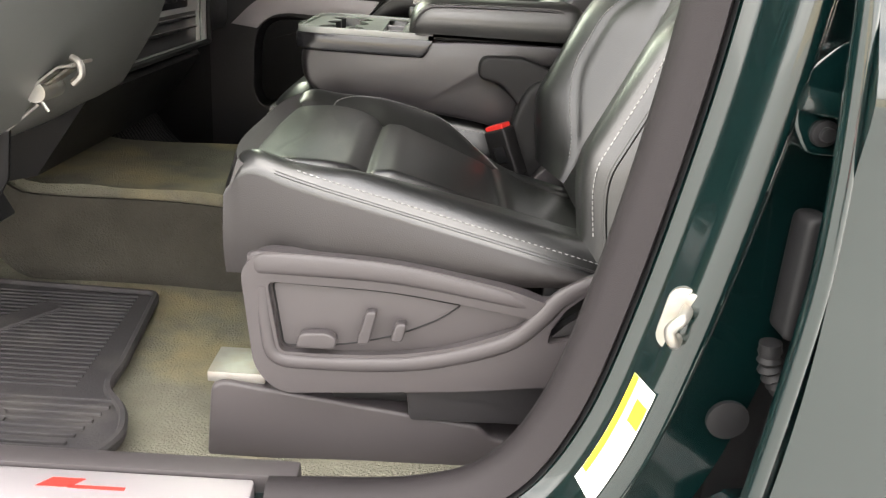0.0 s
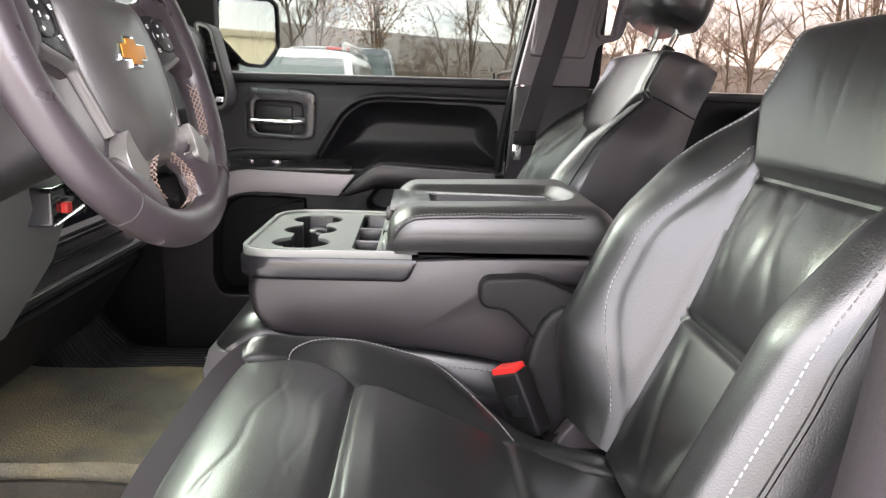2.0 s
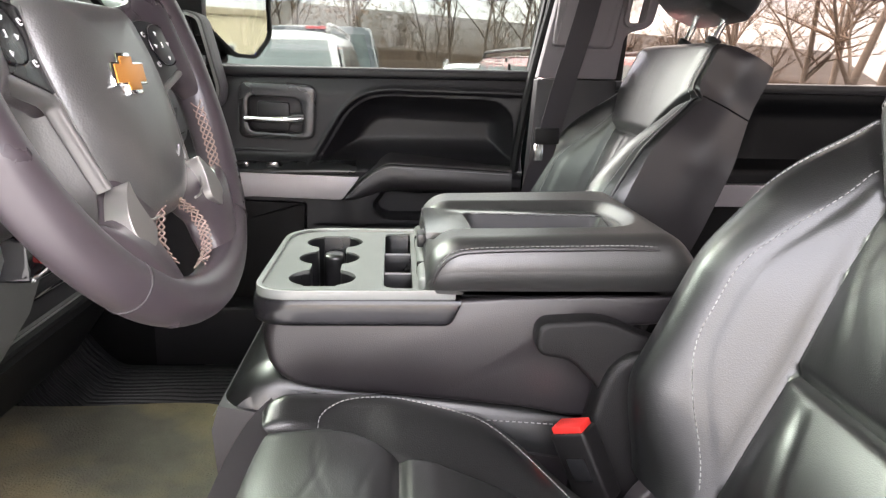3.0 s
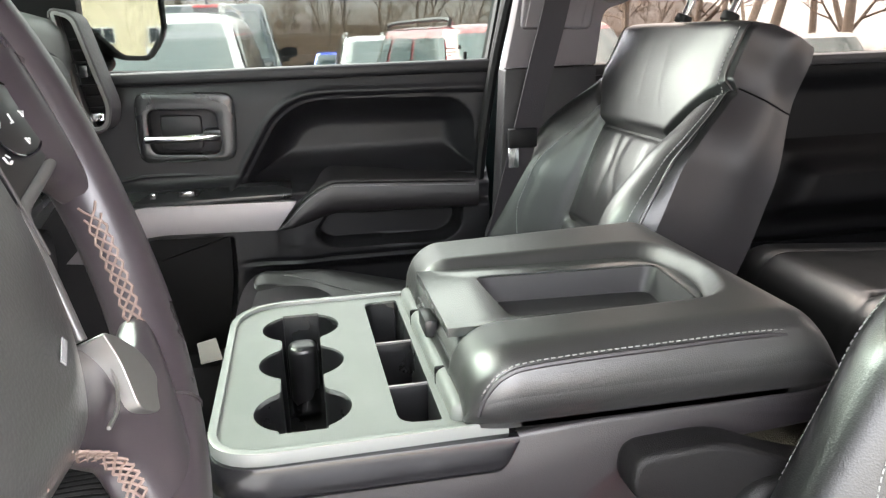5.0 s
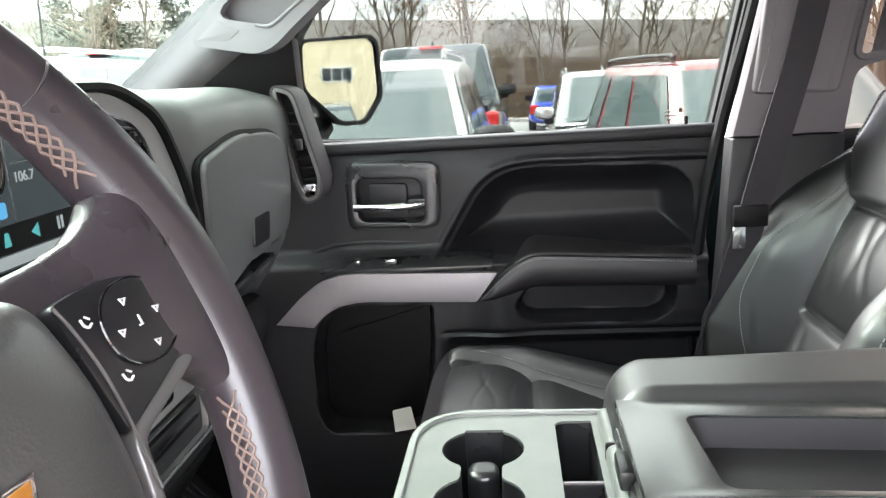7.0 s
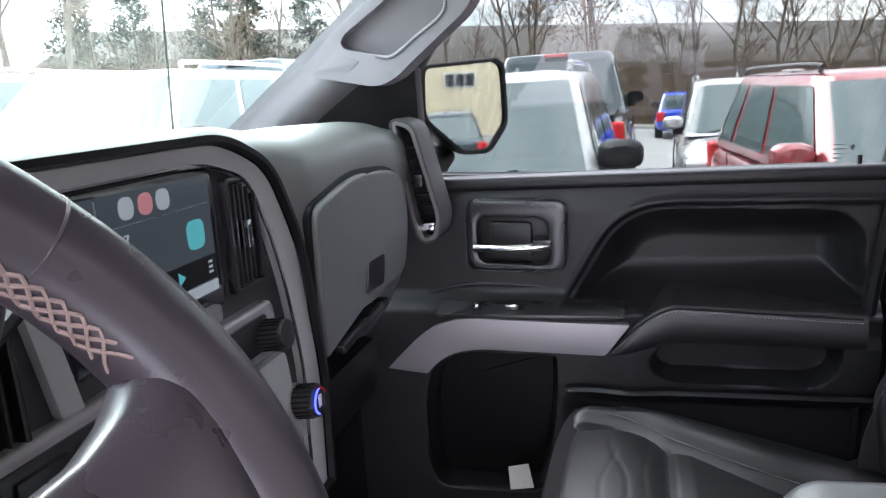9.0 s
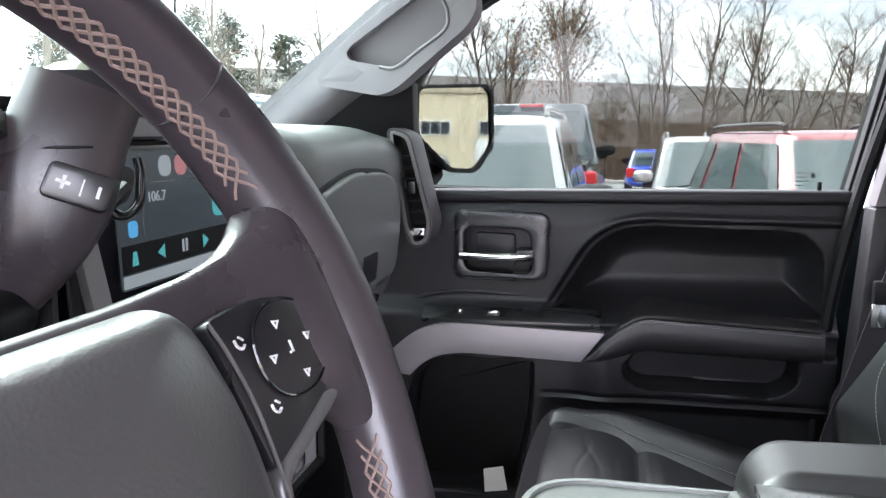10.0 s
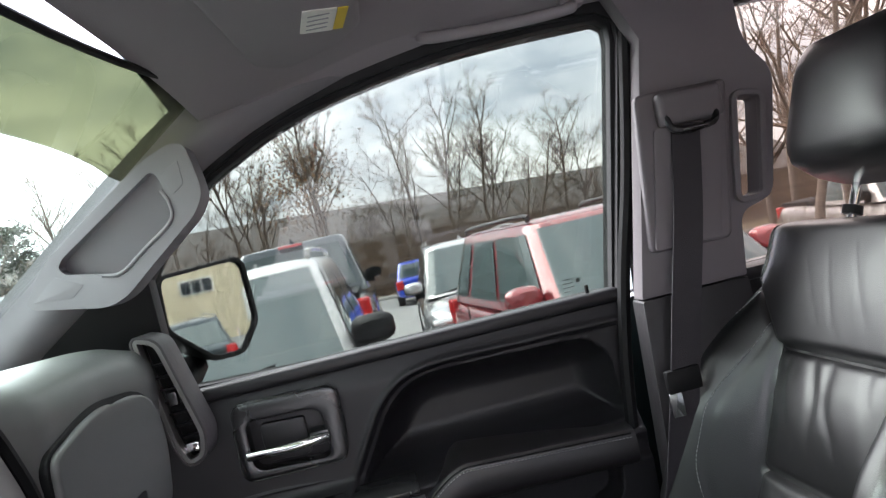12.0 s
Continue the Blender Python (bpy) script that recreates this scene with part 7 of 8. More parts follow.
def mat_fn(u, v):
    x = -1.03 + 0.69 * u
    y = mat_edge(x) + (2.285 - mat_edge(x)) * v
    return (x, y, floor_fn((x + 1.05) / 2.75, (y - 0.70) / 1.66)[2] + 0.014)


part("slab", sheet(50, 24, mat_fn, 0.010, (0, 0, -1)), RUBBER_BLACK, pas_mat)
for i in range(22):
    part("rib", tube([Vector(mat_fn(0.02 + 0.96 * j / 12, 0.05 + 0.042 * i)) for j in range(13)], 0.0032, 5), RUBBER_BLACK, pas_mat)
belt = thing("passenger_seat_belt", "dark webbing seat belt hanging from the pillar", "seat belt", (0.30, 2.17, 0.9))
part("webbing", sweep(smoothed([(0.332, 2.172, 1.600), (0.300, 2.158, 1.47), (0.262, 2.148, 1.34), (0.236, 2.150, 1.235), (0.205, 2.165, 1.10), (0.175, 2.19, 0.95), (0.17, 2.20, 0.72)], 6), [(-0.0235, -0.0008), (0.0235, -0.0008), (0.0235, 0.0008), (-0.0235, 0.0008)], up=(0.12, -1, 0)), WEBBING, belt)
gd = part("belt_guide", bevelled(box(0.292, 0.392, 2.158, 2.185, 1.598, 1.648, 0.010, 3), 0), PILLAR_GREY, belt, "grey cover of the upper belt guide")
part("guide_loop", tube(smoothed([(0.300, 2.165, 1.618), (0.303, 2.158, 1.596), (0.315, 2.155, 1.588), (0.355, 2.155, 1.588), (0.372, 2.158, 1.594), (0.378, 2.165, 1.610)], 5), 0.0055, 8), PLASTIC_SATIN, gd, "black loop with a bright edge")
part("loop_edge", tube([(0.316, 2.150, 1.587), (0.356, 2.150, 1.587)], 0.0018, 6), CHROME, gd)
part("tongue", box(0.205, 0.258, 2.142, 2.156, 1.215, 1.250, 0.005), PLASTIC_DARK, belt, "black belt tongue holder")
part("tongue_metal", box(0.205, 0.225, 2.148, 2.152, 1.18, 1.216, 0.001), CHROME, belt, "metal belt tongue")

d_belt = thing("driver_seat_belt", "dark webbing seat belt with its tongue on the driver's pillar", "seat belt", (0.28, 0.78, 0.9))
part("webbing", sweep(smoothed([(0.37, 0.80, 1.62), (0.345, 0.79, 1.35), (0.31, 0.775, 1.20), (0.275, 0.76, 1.02), (0.25, 0.75, 0.72)], 6), [(-0.0235, -0.0008), (0.0235, -0.0008), (0.0235, 0.0008), (-0.0235, 0.0008)], up=(0.1, 1, 0)), WEBBING, d_belt)
part("tongue", box(0.295, 0.335, 0.755, 0.800, 1.205, 1.262, 0.008, 3), PLASTIC_DARK, d_belt, "black belt tongue")

visor = thing("sun_visor", "grey sun visor folded against the headliner", "sun visor", (-0.15, 1.95, 1.82))
part("blade", moved(prism(rounded([(-0.305, 1.56), (-0.283, 1.839), (-0.262, 2.168), (-0.231, 2.185), (-0.205, 2.165), (-0.150, 2.11), (-0.113, 2.041), (-0.120, 1.56)], 0.018), "z", 1.800, 1.818, 0.007, 3), Matrix.Identity(4)), HEADLINER, visor)
lab = part("warning_label", prism(rounded([(-0.190, 2.02), (-0.150, 2.03), (-0.140, 1.95), (-0.180, 1.94)], 0.002), "z", 1.7985, 1.8002, 0), WHITE_LABEL, visor, "white label with a yellow stripe")
part("stripe", prism([(-0.149, 2.028), (-0.137, 2.03), (-0.127, 1.954), (-0.139, 1.952)], "z", 1.7984, 1.800, 0), YELLOW, lab)
for i in range(4):
    part("text_line", box(-0.182 + 0.002 * i, -0.156 + 0.002 * i, 2.008 - 0.016 * i, 2.011 - 0.016 * i, 1.7978, 1.7986, 0), GREY_MARK, lab)
part("hinge_arm", tube([(-0.25, 2.14, 1.808), (-0.262, 2.20, 1.82)], 0.007, 8), TRIM_GREY, visor)
roof_grab = thing("roof_grab_handle", "grey folding grab handle on the headliner", "grab handle", (0.1, 2.2, 1.82))
part("bar", sweep(smoothed([(-0.02, 2.235, 1.822), (0.0, 2.205, 1.808), (0.10, 2.20, 1.804), (0.20, 2.205, 1.808), (0.22, 2.235, 1.822)], 6), superell(0.012, 0.009, 2.6, 12)), HEADLINER, roof_grab)
for x in (-0.02, 0.22):
    part("mount", box(x - 0.02, x + 0.02, 2.215, 2.25, 1.815, 1.835, 0.006), HEADLINER, roof_grab)
copy_thing(roof_grab, Matrix.Translation(Vector((0.85, 2.2, 1.825))))
rv = thing("rear_view_mirror", "black rear view mirror under the windscreen", "rear view mirror", (-0.48, 1.53, 1.72))
part("housing", loft([[Vector((-0.465 + n, 1.50 + p[0] * s, 1.695 + p[1] * s)) for p in superell(0.125, 0.036, 3.2, 28)] for n, s in ((-0.03, 0.5), (-0.022, 0.85), (0.0, 1.0), (0.012, 1.0))]), PLASTIC_DARK, rv)
part("mirror_glass", prism([(1.50 + p[0], 1.695 + p[1]) for p in superell(0.118, 0.030, 3.2, 28)], "x", -0.4525, -0.450, 0), MIRROR, rv, "silvered mirror glass", smooth=0)
part("stem", tube([(-0.49, 1.53, 1.70), (-0.50, 1.53, 1.74), (-0.53, 1.53, 1.76)], 0.010, 8), PLASTIC_DARK, rv)

# ---- driver's door opening: seal, painted jamb, rear door edge ----
OPEN_LINE = smoothed([(0.20, 0, 1.80), (0.228, 0, 1.70), (0.232, 0, 1.55), (0.229, 0, 1.37), (0.222, 0, 1.235), (0.207, 0, 1.11), (0.180, 0, 0.955), (0.148, 0, 0.83), (0.100, 0, 0.745), (0.03, 0, 0.705), (-0.10, 0, 0.690), (-0.40, 0, 0.687), (-1.0, 0, 0.687)], 8)


def along_opening(prof, z_lo=0.0, z_hi=9.0, x_lo=-9.0):
    """Carry a strip of (offset outward, y) along the door opening, between two heights."""
    rings = []
    for i, p in enumerate(OPEN_LINE):
        if not z_lo <= p.z <= z_hi or p.x < x_lo:
            continue
        a, b = OPEN_LINE[max(0, i - 1)], OPEN_LINE[min(len(OPEN_LINE) - 1, i + 1)]
        t = (b - a).normalized()
        n = Vector((-t.z, 0, t.x))
        rings.append([p + n * o + Vector((0, y, 0)) for o, y in prof])
    bm = bmesh.new()
    vs = [[bm.verts.new(q) for q in r] for r in rings]
    for j in range(len(vs) - 1):
        for i in range(len(prof) - 1):
            bm.faces.new((vs[j][i], vs[j][i + 1], vs[j + 1][i + 1], vs[j + 1][i]))
    return bm


tagged(solid("door_seal", along_opening([(0.002, 0.72), (-0.010, 0.708), (-0.012, 0.692), (-0.004, 0.676), (0.010, 0.668), (0.018, 0.662), (0.022, 0.668), (0.021, 0.69)], x_lo=-0.16), RUBBER), "grey-brown rubber door seal round the opening", "door seal", kind="structure")
tagged(solid("seal_groove", along_opening([(0.018, 0.69), (0.022, 0.672), (0.024, 0.66)], x_lo=-0.16), RUBBER_BLACK), "dark gap behind the door seal", "door seal", kind="structure")
tagged(solid("door_jamb", along_opening([(0.020, 0.70), (0.023, 0.668), (0.028, 0.661), (0.036, 0.657), (0.041, 0.646), (0.045, 0.626), (0.050, 0.610), (0.057, 0.601), (0.067, 0.598), (0.074, 0.601), (0.079, 0.612), (0.083, 0.630), (0.095, 0.638), (0.16, 0.64)]), GREEN, 60), "dark green painted door jamb, glossy", "door jamb", kind="structure")
B_INNER = [(0.002, 0.715), (0.004, 0.728), (0.014, 0.738), (0.05, 0.75), (0.12, 0.76)]
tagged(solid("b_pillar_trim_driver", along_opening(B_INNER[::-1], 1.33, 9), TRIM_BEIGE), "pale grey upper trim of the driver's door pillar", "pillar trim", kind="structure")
tagged(solid("b_pillar_lower_trim", along_opening(B_INNER[::-1], 0.6, 1.345), PLASTIC), "charcoal lower trim of the driver's door pillar", "pillar trim", kind="structure")
struct("sill", box(-1.0, 0.10, 0.60, 0.735, 0.60, 0.672, 0.012, 3), GREEN, "dark green sill under the door opening", "sill")
plate_t = thing("sill_plate", "scuffed grey sill plate with a red mark", "sill plate", (-0.4, 0.73, 0.68))
part("plate", prism(rounded([(-0.98, 0.630), (-0.168, 0.640), (-0.172, 0.708), (-0.98, 0.708)], 0.006), "z", 0.670, 0.692, 0.004), SILVER, plate_t)
part("inner_strip", box(-0.98, -0.125, 0.710, 0.742, 0.655, 0.696, 0.006), PLASTIC_GREY, plate_t)
part("red_mark", merge(*[prism([(-0.400 + 0.012 * i, 0.677), (-0.388 + 0.012 * i, 0.677), (-0.376 + 0.012 * i, 0.692), (-0.388 + 0.012 * i, 0.692)], "z", 0.692, 0.6926, 0) for i in range(3)], box(-0.365, -0.305, 0.676, 0.681, 0.692, 0.6926, 0)), RED, plate_t, "red printed mark")

striker = thing("door_striker", "zinc door striker bolted to the painted pillar", "door striker", (0.23, 0.62, 0.96))
SMAT = Matrix.Translation((0.237, 0.618, 0.962)) @ Euler((0, radians(8), radians(-28))).to_matrix().to_4x4()
part("plate", moved(prism(rounded([(-0.020, 0.030), (0.020, 0.036), (0.020, -0.036), (-0.020, -0.030)], 0.014), "y", -0.004, 0.004, 0.002), SMAT), STEEL, striker)
part("loop", moved(tube(smoothed([(0.0, -0.004, 0.014), (0.0, -0.026, 0.012), (-0.006, -0.030, 0.0), (0.0, -0.026, -0.012), (0.0, -0.004, -0.014)], 6), 0.0055, 10), SMAT), STEEL, striker)
for z in (0.024, -0.024):
    part("bolt", moved(disc((0.002, -0.004, z), (0, -1, 0), 0.007, 0.004, 16), SMAT), STEEL, striker)
tyre_label = thing("tyre_label", "white label with yellow stripe on the painted pillar", "label", (0.21, 0.61, 0.85))
OPEN_FINE = smoothed(OPEN_LINE, 4)


def on_jamb(z0, z1, f0, f1, lift):
    """A patch of paper on the painted jamb between two heights; f: share of its width."""
    a, b = Vector((0.0425, 0.638)), Vector((0.0535, 0.6035))
    n2 = Vector((-(b - a).y, (b - a).x)).normalized() * -lift
    rings = []
    for i in range(1, len(OPEN_FINE) - 1):
        p = OPEN_FINE[i]
        if z0 <= p.z <= z1:
            t = (OPEN_FINE[i + 1] - OPEN_FINE[i - 1]).normalized()
            n = Vector((-t.z, 0, t.x))
            rings.append([p + n * q.x + Vector((0, q.y, 0)) for q in (a.lerp(b, f0) + n2, a.lerp(b, f1) + n2)])
    bm = bmesh.new()
    vs = [[bm.verts.new(q) for q in r] for r in rings]
    for j in range(len(vs) - 1):
        bm.faces.new((vs[j][0], vs[j][1], vs[j + 1][1], vs[j + 1][0]))
    return bm


part("paper", on_jamb(0.788, 0.908, -0.05, 0.98, 0.002), WHITE_LABEL, tyre_label)
part("yellow_stripe", on_jamb(0.800, 0.905, -0.03, 0.20, 0.0026), YELLOW, tyre_label)
part("yellow_field", on_jamb(0.862, 0.892, 0.45, 0.95, 0.0026), YELLOW, tyre_label)
for i in range(4):
    part("text_line", on_jamb(0.792 + 0.017 * i, 0.799 + 0.017 * i, 0.35, 0.85, 0.0026), GREY_MARK, tyre_label)

# driver-side rear door, closed; its front edge shows hinges
rd = thing("rear_door_driver", "closed dark green rear door, glossy with reflections", "door", (0.9, 0.53, 0.6), kind="structure")
def skin(u, v):
    x, z = 0.288 + 1.2 * u + 0.02 * bump_at(v, 0.5, 0.4), 0.62 + 0.70 * v
    return (x, 0.525 + 0.025 * (2 * v - 1) ** 2 - 0.014 * bump_at(v, 0.80, 0.06), z)
part("outer_skin", sheet(40, 40, skin, 0.03, (0, 1, 0)), GREEN, rd)
part("door_edge", sweep(smoothed([(0.284, 0.550, 1.32), (0.300, 0.535, 1.10), (0.298, 0.532, 0.95), (0.282, 0.545, 0.62)], 8), superell(0.010, 0.007, 2.5, 12)), GREEN, rd)
part("belt_moulding", box(0.282, 1.46, 0.540, 0.560, 1.328, 1.350, 0.006), TRIM_BEIGE, rd, "pale moulding along the window sill")
def lean_drv(bm):
    for v in bm.verts:
        v.co.y += 0.22 * max(0, v.co.z - 1.36)
    return bm
part("window_frame", lean_drv(frame_prism([(0.283, 1.345), (1.45, 1.345), (1.38, 1.86), (0.283, 1.86)], [(0.305, 1.360), (1.36, 1.360), (1.30, 1.79), (0.306, 1.79)], "y", 0.552, 0.585, 0.004)), RUBBER, rd, "grey-brown window frame")
dg = part("glass", lean_drv(prism([(0.30, 1.355), (1.38, 1.355), (1.32, 1.80), (0.30, 1.80)], "y", 0.562, 0.567, 0)), TINT_GLASS, rd, "tinted window glass")
dg.visible_shadow = False
part("inner_panel", box(0.42, 1.46, 0.70, 0.74, 0.64, 1.34, 0.01), PLASTIC_DARK, rd)
def hinge_at(z):
    h = part("hinge", prism(rounded([(0.282, z + 0.018), (0.310, z + 0.045), (0.352, z + 0.050), (0.352, z - 0.045), (0.300, z - 0.045), (0.284, z - 0.020)], 0.010), "y", 0.600, 0.625, 0.004, 3), GREEN, rd, "painted hinge leaf")
    part("rib", sweep([(0.290, 0.600, z), (0.32, 0.592, z - 0.004), (0.36, 0.59, z - 0.002)], superell(0.006, 0.010, 2.5, 10)), GREEN, h)
    for dx, dz in ((0.330, 0.026), (0.310, -0.026)):
        part("bolt", disc((dx, 0.604, z + dz), (0, -1, 0), 0.011, 0.010, 20, 0.003), RUBBER_BLACK, h, "black hinge bolt")
        part("bolt_hub", disc((dx, 0.595, z + dz), (0, -1, 0), 0.006, 0.006, 12, 0.001), PLASTIC_SATIN, h)
for z in (1.168, 0.735):
    hinge_at(z)
part("check_pad", prism(rounded([(0.310, 1.075), (0.335, 1.075), (0.335, 0.965), (0.312, 0.962)], 0.010), "y", 0.585, 0.62, 0.006, 3), RUBBER_BLACK, rd, "black rubber buffer")
part("cable_boot", tube(smoothed([(0.31, 0.60, 0.955), (0.315, 0.60, 0.93), (0.33, 0.60, 0.91)], 6), lambda s: 0.010 + 0.002 * math.sin(s * 40), 10), RUBBER_BLACK, rd)
part("plug", disc((0.292, 0.612, 0.868), (0, -1, 0), 0.020, 0.006, 24, 0.002), RUBBER_BLACK, rd, "round rubber plug")
struct("side_panel_driver", box(0.30, 1.70, 0.645, 0.69, 0.60, 1.33, 0.01), PLASTIC_DARK, "dark inner side of the body", "wall")
struct("b_pillar_core", prism([(0.30, 1.33), (0.36, 1.33), (0.33, 1.84), (0.28, 1.84)], "y", 0.66, 0.76, 0.006), PLASTIC_DARK, "dark core of the driver's pillar", "pillar")
def lot(x, y):
    """Height of the sloping parking lot."""
    return -0.017 * y - 0.055 * x


# ---- outside: own bonnet, parked cars, trees, buildings ----
struct("hood", sheet(20, 16, lambda u, v: (-2.45 + 1.38 * u, 0.66 + 1.74 * v, 1.20 - 0.10 * (1 - u) ** 2 - 0.10 * abs(2 * v - 1) ** 4), 0.45, (0, 0, -1)), GREEN, "dark green bonnet and front wing", "bonnet")
antenna = thing("antenna", "thin black aerial rod on the front wing", "antenna", (-0.98, 2.36, 1.08))
part("rod", tube([(-1.10, 2.34, 1.08), (-0.99, 2.31, 1.45), (-0.955, 2.30, 2.0)], 0.0022, 6), RUBBER_BLACK, antenna)
part("foot", disc((-1.10, 2.34, 1.06), (0, 0, 1), 0.016, 0.03), RUBBER_BLACK, antenna)


def car(name, label, at, turn, paint, kind="suv", group="parked cars"):
    """A parked car; its nose looks to -y before the turn."""
    pick = kind == "pickup"
    H, W, half, nose = {"suv": (1.68, 0.92, 2.30, 1.02), "hatch": (1.47, 0.88, 2.10, 0.90), "pickup": (1.96, 0.98, 2.85, 1.12)}[kind]
    e = thing(name, label, "car", (0, 0, 0), group)
    belt = nose + 0.04
    def ring(y, w, zb, zt, r=0.22):
        return [Vector((p[0] * w, y, (zb + zt) / 2 + p[1] * (zt - zb) / 2)) for p in superell(1, 1, 4.5, 28)]
    st = [(-half, 0.70, 0.45, nose - 0.30), (-half + 0.06, 0.84, 0.34, nose - 0.16), (-half + 0.35, 0.95, 0.28, nose - 0.05), (-half + 1.0, 1.0, 0.26, nose), (-0.9, 1.0, 0.26, belt), (0.8, 1.0, 0.26, belt + 0.01), (half - 0.5, 0.99, 0.28, belt + 0.03), (half - 0.08, 0.93, 0.34, belt + 0.02), (half, 0.84, 0.42, belt - 0.05)]
    body = part("body", loft([ring(y, w * W, a, b) for y, w, a, b in st]), paint, e)
    g0, g1 = -half + 1.05, (half - 0.08 if not pick else 0.75)
    r0, r1 = g0 + 0.78, (g1 - 0.40 if kind != "hatch" else g1 - 0.6)
    if pick:
        r1 = g1 - 0.12
    def cab(z, y0, y1, w):
        return [Vector((p[0] * w, (y0 + y1) / 2 + p[1] * (y1 - y0) / 2, z)) for p in superell(1, 1, 10, 64)]
    def lv(k, grow=0.0):
        return cab(belt - 0.03 + (H - belt + 0.03) * k, g0 + (r0 - g0) * k - grow, g1 + (r1 - g1) * k + grow, W * (0.93 - 0.20 * k) + grow)
    # body-coloured cabin with proud panes
    cabin = part("roof", loft([lv(0), lv(0.25), lv(0.5), lv(0.75), lv(0.93), lv(0.975, -0.02), lv(1.0, -0.14)]), paint, e)

    def skin_pt(a, k, grow=0.007):
        """A point of the windscreen at the share a of its half width and k of its height."""
        y0, y1 = g0 + (r0 - g0) * k, g1 + (r1 - g1) * k
        return Vector((a * (W * (0.93 - 0.20 * k)), (y0 + y1) / 2 - (y1 - y0) / 2 * (1 - abs(a) ** 10) ** 0.1 - grow, belt - 0.03 + (H - belt + 0.03) * k + grow))

    def side_pt(sd, b_, k, grow=0.007):
        y0, y1 = g0 + (r0 - g0) * k, g1 + (r1 - g1) * k
        return Vector((sd * (W * (0.93 - 0.20 * k) * (1 - abs(b_) ** 10) ** 0.1 + grow), (y0 + y1) / 2 + (y1 - y0) / 2 * b_, belt - 0.03 + (H - belt + 0.03) * k))
    part("windscreen", sheet(24, 10, lambda u, v: skin_pt(-0.915 + 1.83 * u, 0.06 + 0.83 * v)), CAR_GLASS, e, "sloping windscreen")
    part("rear_window", sheet(20, 8, lambda u, v: (lambda q: Vector((q.x, g0 + (r0 - g0) * (0.14 + 0.72 * v) + g1 + (r1 - g1) * (0.14 + 0.72 * v) - q.y, q.z)))(skin_pt(-0.86 + 1.72 * u, 0.14 + 0.72 * v))), CAR_GLASS, e)
    for s in (-1, 1):
        def side(k, f):
            return Vector((s * (W * (0.93 - 0.20 * k) + 0.004), (g0 + (r0 - g0) * k) * (1 - f) + (g1 + (r1 - g1) * k) * f, belt - 0.03 + (H - belt + 0.03) * k))
        for f0, f1 in (((-0.84, -0.20), (-0.13, 0.42), (0.50, 0.84)) if not pick else ((-0.80, -0.06), (0.04, 0.80))):
            part("side_window", sheet(10, 8, lambda u, v: side_pt(s, f0 + (f1 - f0) * u, 0.10 + 0.76 * v)), CAR_GLASS, e)
        if kind == "suv":
            part("roof_rail", tube(smoothed([(s * W * 0.68, r0 + 0.15, H - 0.005), (s * W * 0.68, r0 + 0.3, H + 0.045), (s * W * 0.68, r1 - 0.3, H + 0.04), (s * W * 0.68, r1 - 0.1, H - 0.01)], 5), 0.018, 8), PLASTIC_GREY if paint is CAR_RED else paint, e, "roof rail")
        m = part("mirror", loft([[Vector((s * (W + 0.02 + p[0] * k), g0 + 0.42 + n, belt + 0.12 + p[1] * k)) for p in superell(0.13, 0.085, 3, 18)] for n, k in ((-0.09, 0.6), (-0.06, 0.9), (0.0, 1.0), (0.02, 1.0))]), paint if kind == "suv" and paint is not CAR_WHITE else PLASTIC_DARK, e)
        part("mirror_foot", box(s * W * 0.96 - 0.06, s * W * 0.96 + 0.06, g0 + 0.36, g0 + 0.42, belt - 0.02, belt + 0.06, 0.01), PLASTIC_DARK, m)
        part("headlight", box(s * W * 0.72 - 0.17, s * W * 0.72 + 0.17, -half - 0.0, -half + 0.30, nose - 0.33, nose - 0.17, 0.05, 3), RIM, e, "clear headlight")
        part("tail_light", box(s * W * 0.80 - 0.13, s * W * 0.80 + 0.13, half - 0.22, half + 0.01, belt - 0.32, belt - 0.02, 0.04, 3), TAIL, e, "red tail light")
        for y in (-half + 0.92, half - 0.95):
            wh = part("wheel", disc((s * (W - 0.22), y, 0.36), (s, 0, 0), 0.36, 0.23, 32, 0.03), TYRE, e)
            part("rim", disc((s * W, y, 0.36), (s, 0, 0), 0.23, 0.018, 24, 0.01), RIM, wh)
        for f in ((0.40, 0.68) if not pick else (0.5,)):
            yy = side(0, f).y
            part("door_gap", box(s * W * 0.995 - 0.004, s * W * 0.995 + 0.006, yy - 0.004, yy + 0.004, 0.45, belt - 0.02, 0), PLASTIC_DARK, body)
        part("door_handle", box(s * W - 0.01, s * W + 0.03, side(0, 0.36).y - 0.08, side(0, 0.36).y + 0.08, belt - 0.16, belt - 0.13, 0.01), paint, e)
    part("grille", box(-0.42, 0.42, -half - 0.012, -half + 0.10, nose - 0.40, nose - 0.20, 0.03), PLASTIC_DARK, e, "dark grille")
    part("bumper_strip", box(-W * 0.7, W * 0.7, -half - 0.02, -half + 0.12, 0.36, 0.46, 0.03), PLASTIC_DARK, e)
    part("plate", box(-0.24, 0.24, half - 0.02, half + 0.012, 0.62, 0.76, 0.004), WHITE_LABEL, e)
    for k in (0.02, 0.5):
        part("wiper", tube([(-0.55 + k, g0 - 0.01, belt + 0.015), (-0.1 + k, g0 + 0.08, belt + 0.085)], 0.009, 6), RUBBER_BLACK, e)
    if pick:
        part("bed_hollow", box(-W * 0.82, W * 0.82, g1 + 0.15, half - 0.08, belt - 0.35, belt + 0.052, 0.01), PLASTIC_DARK, e)
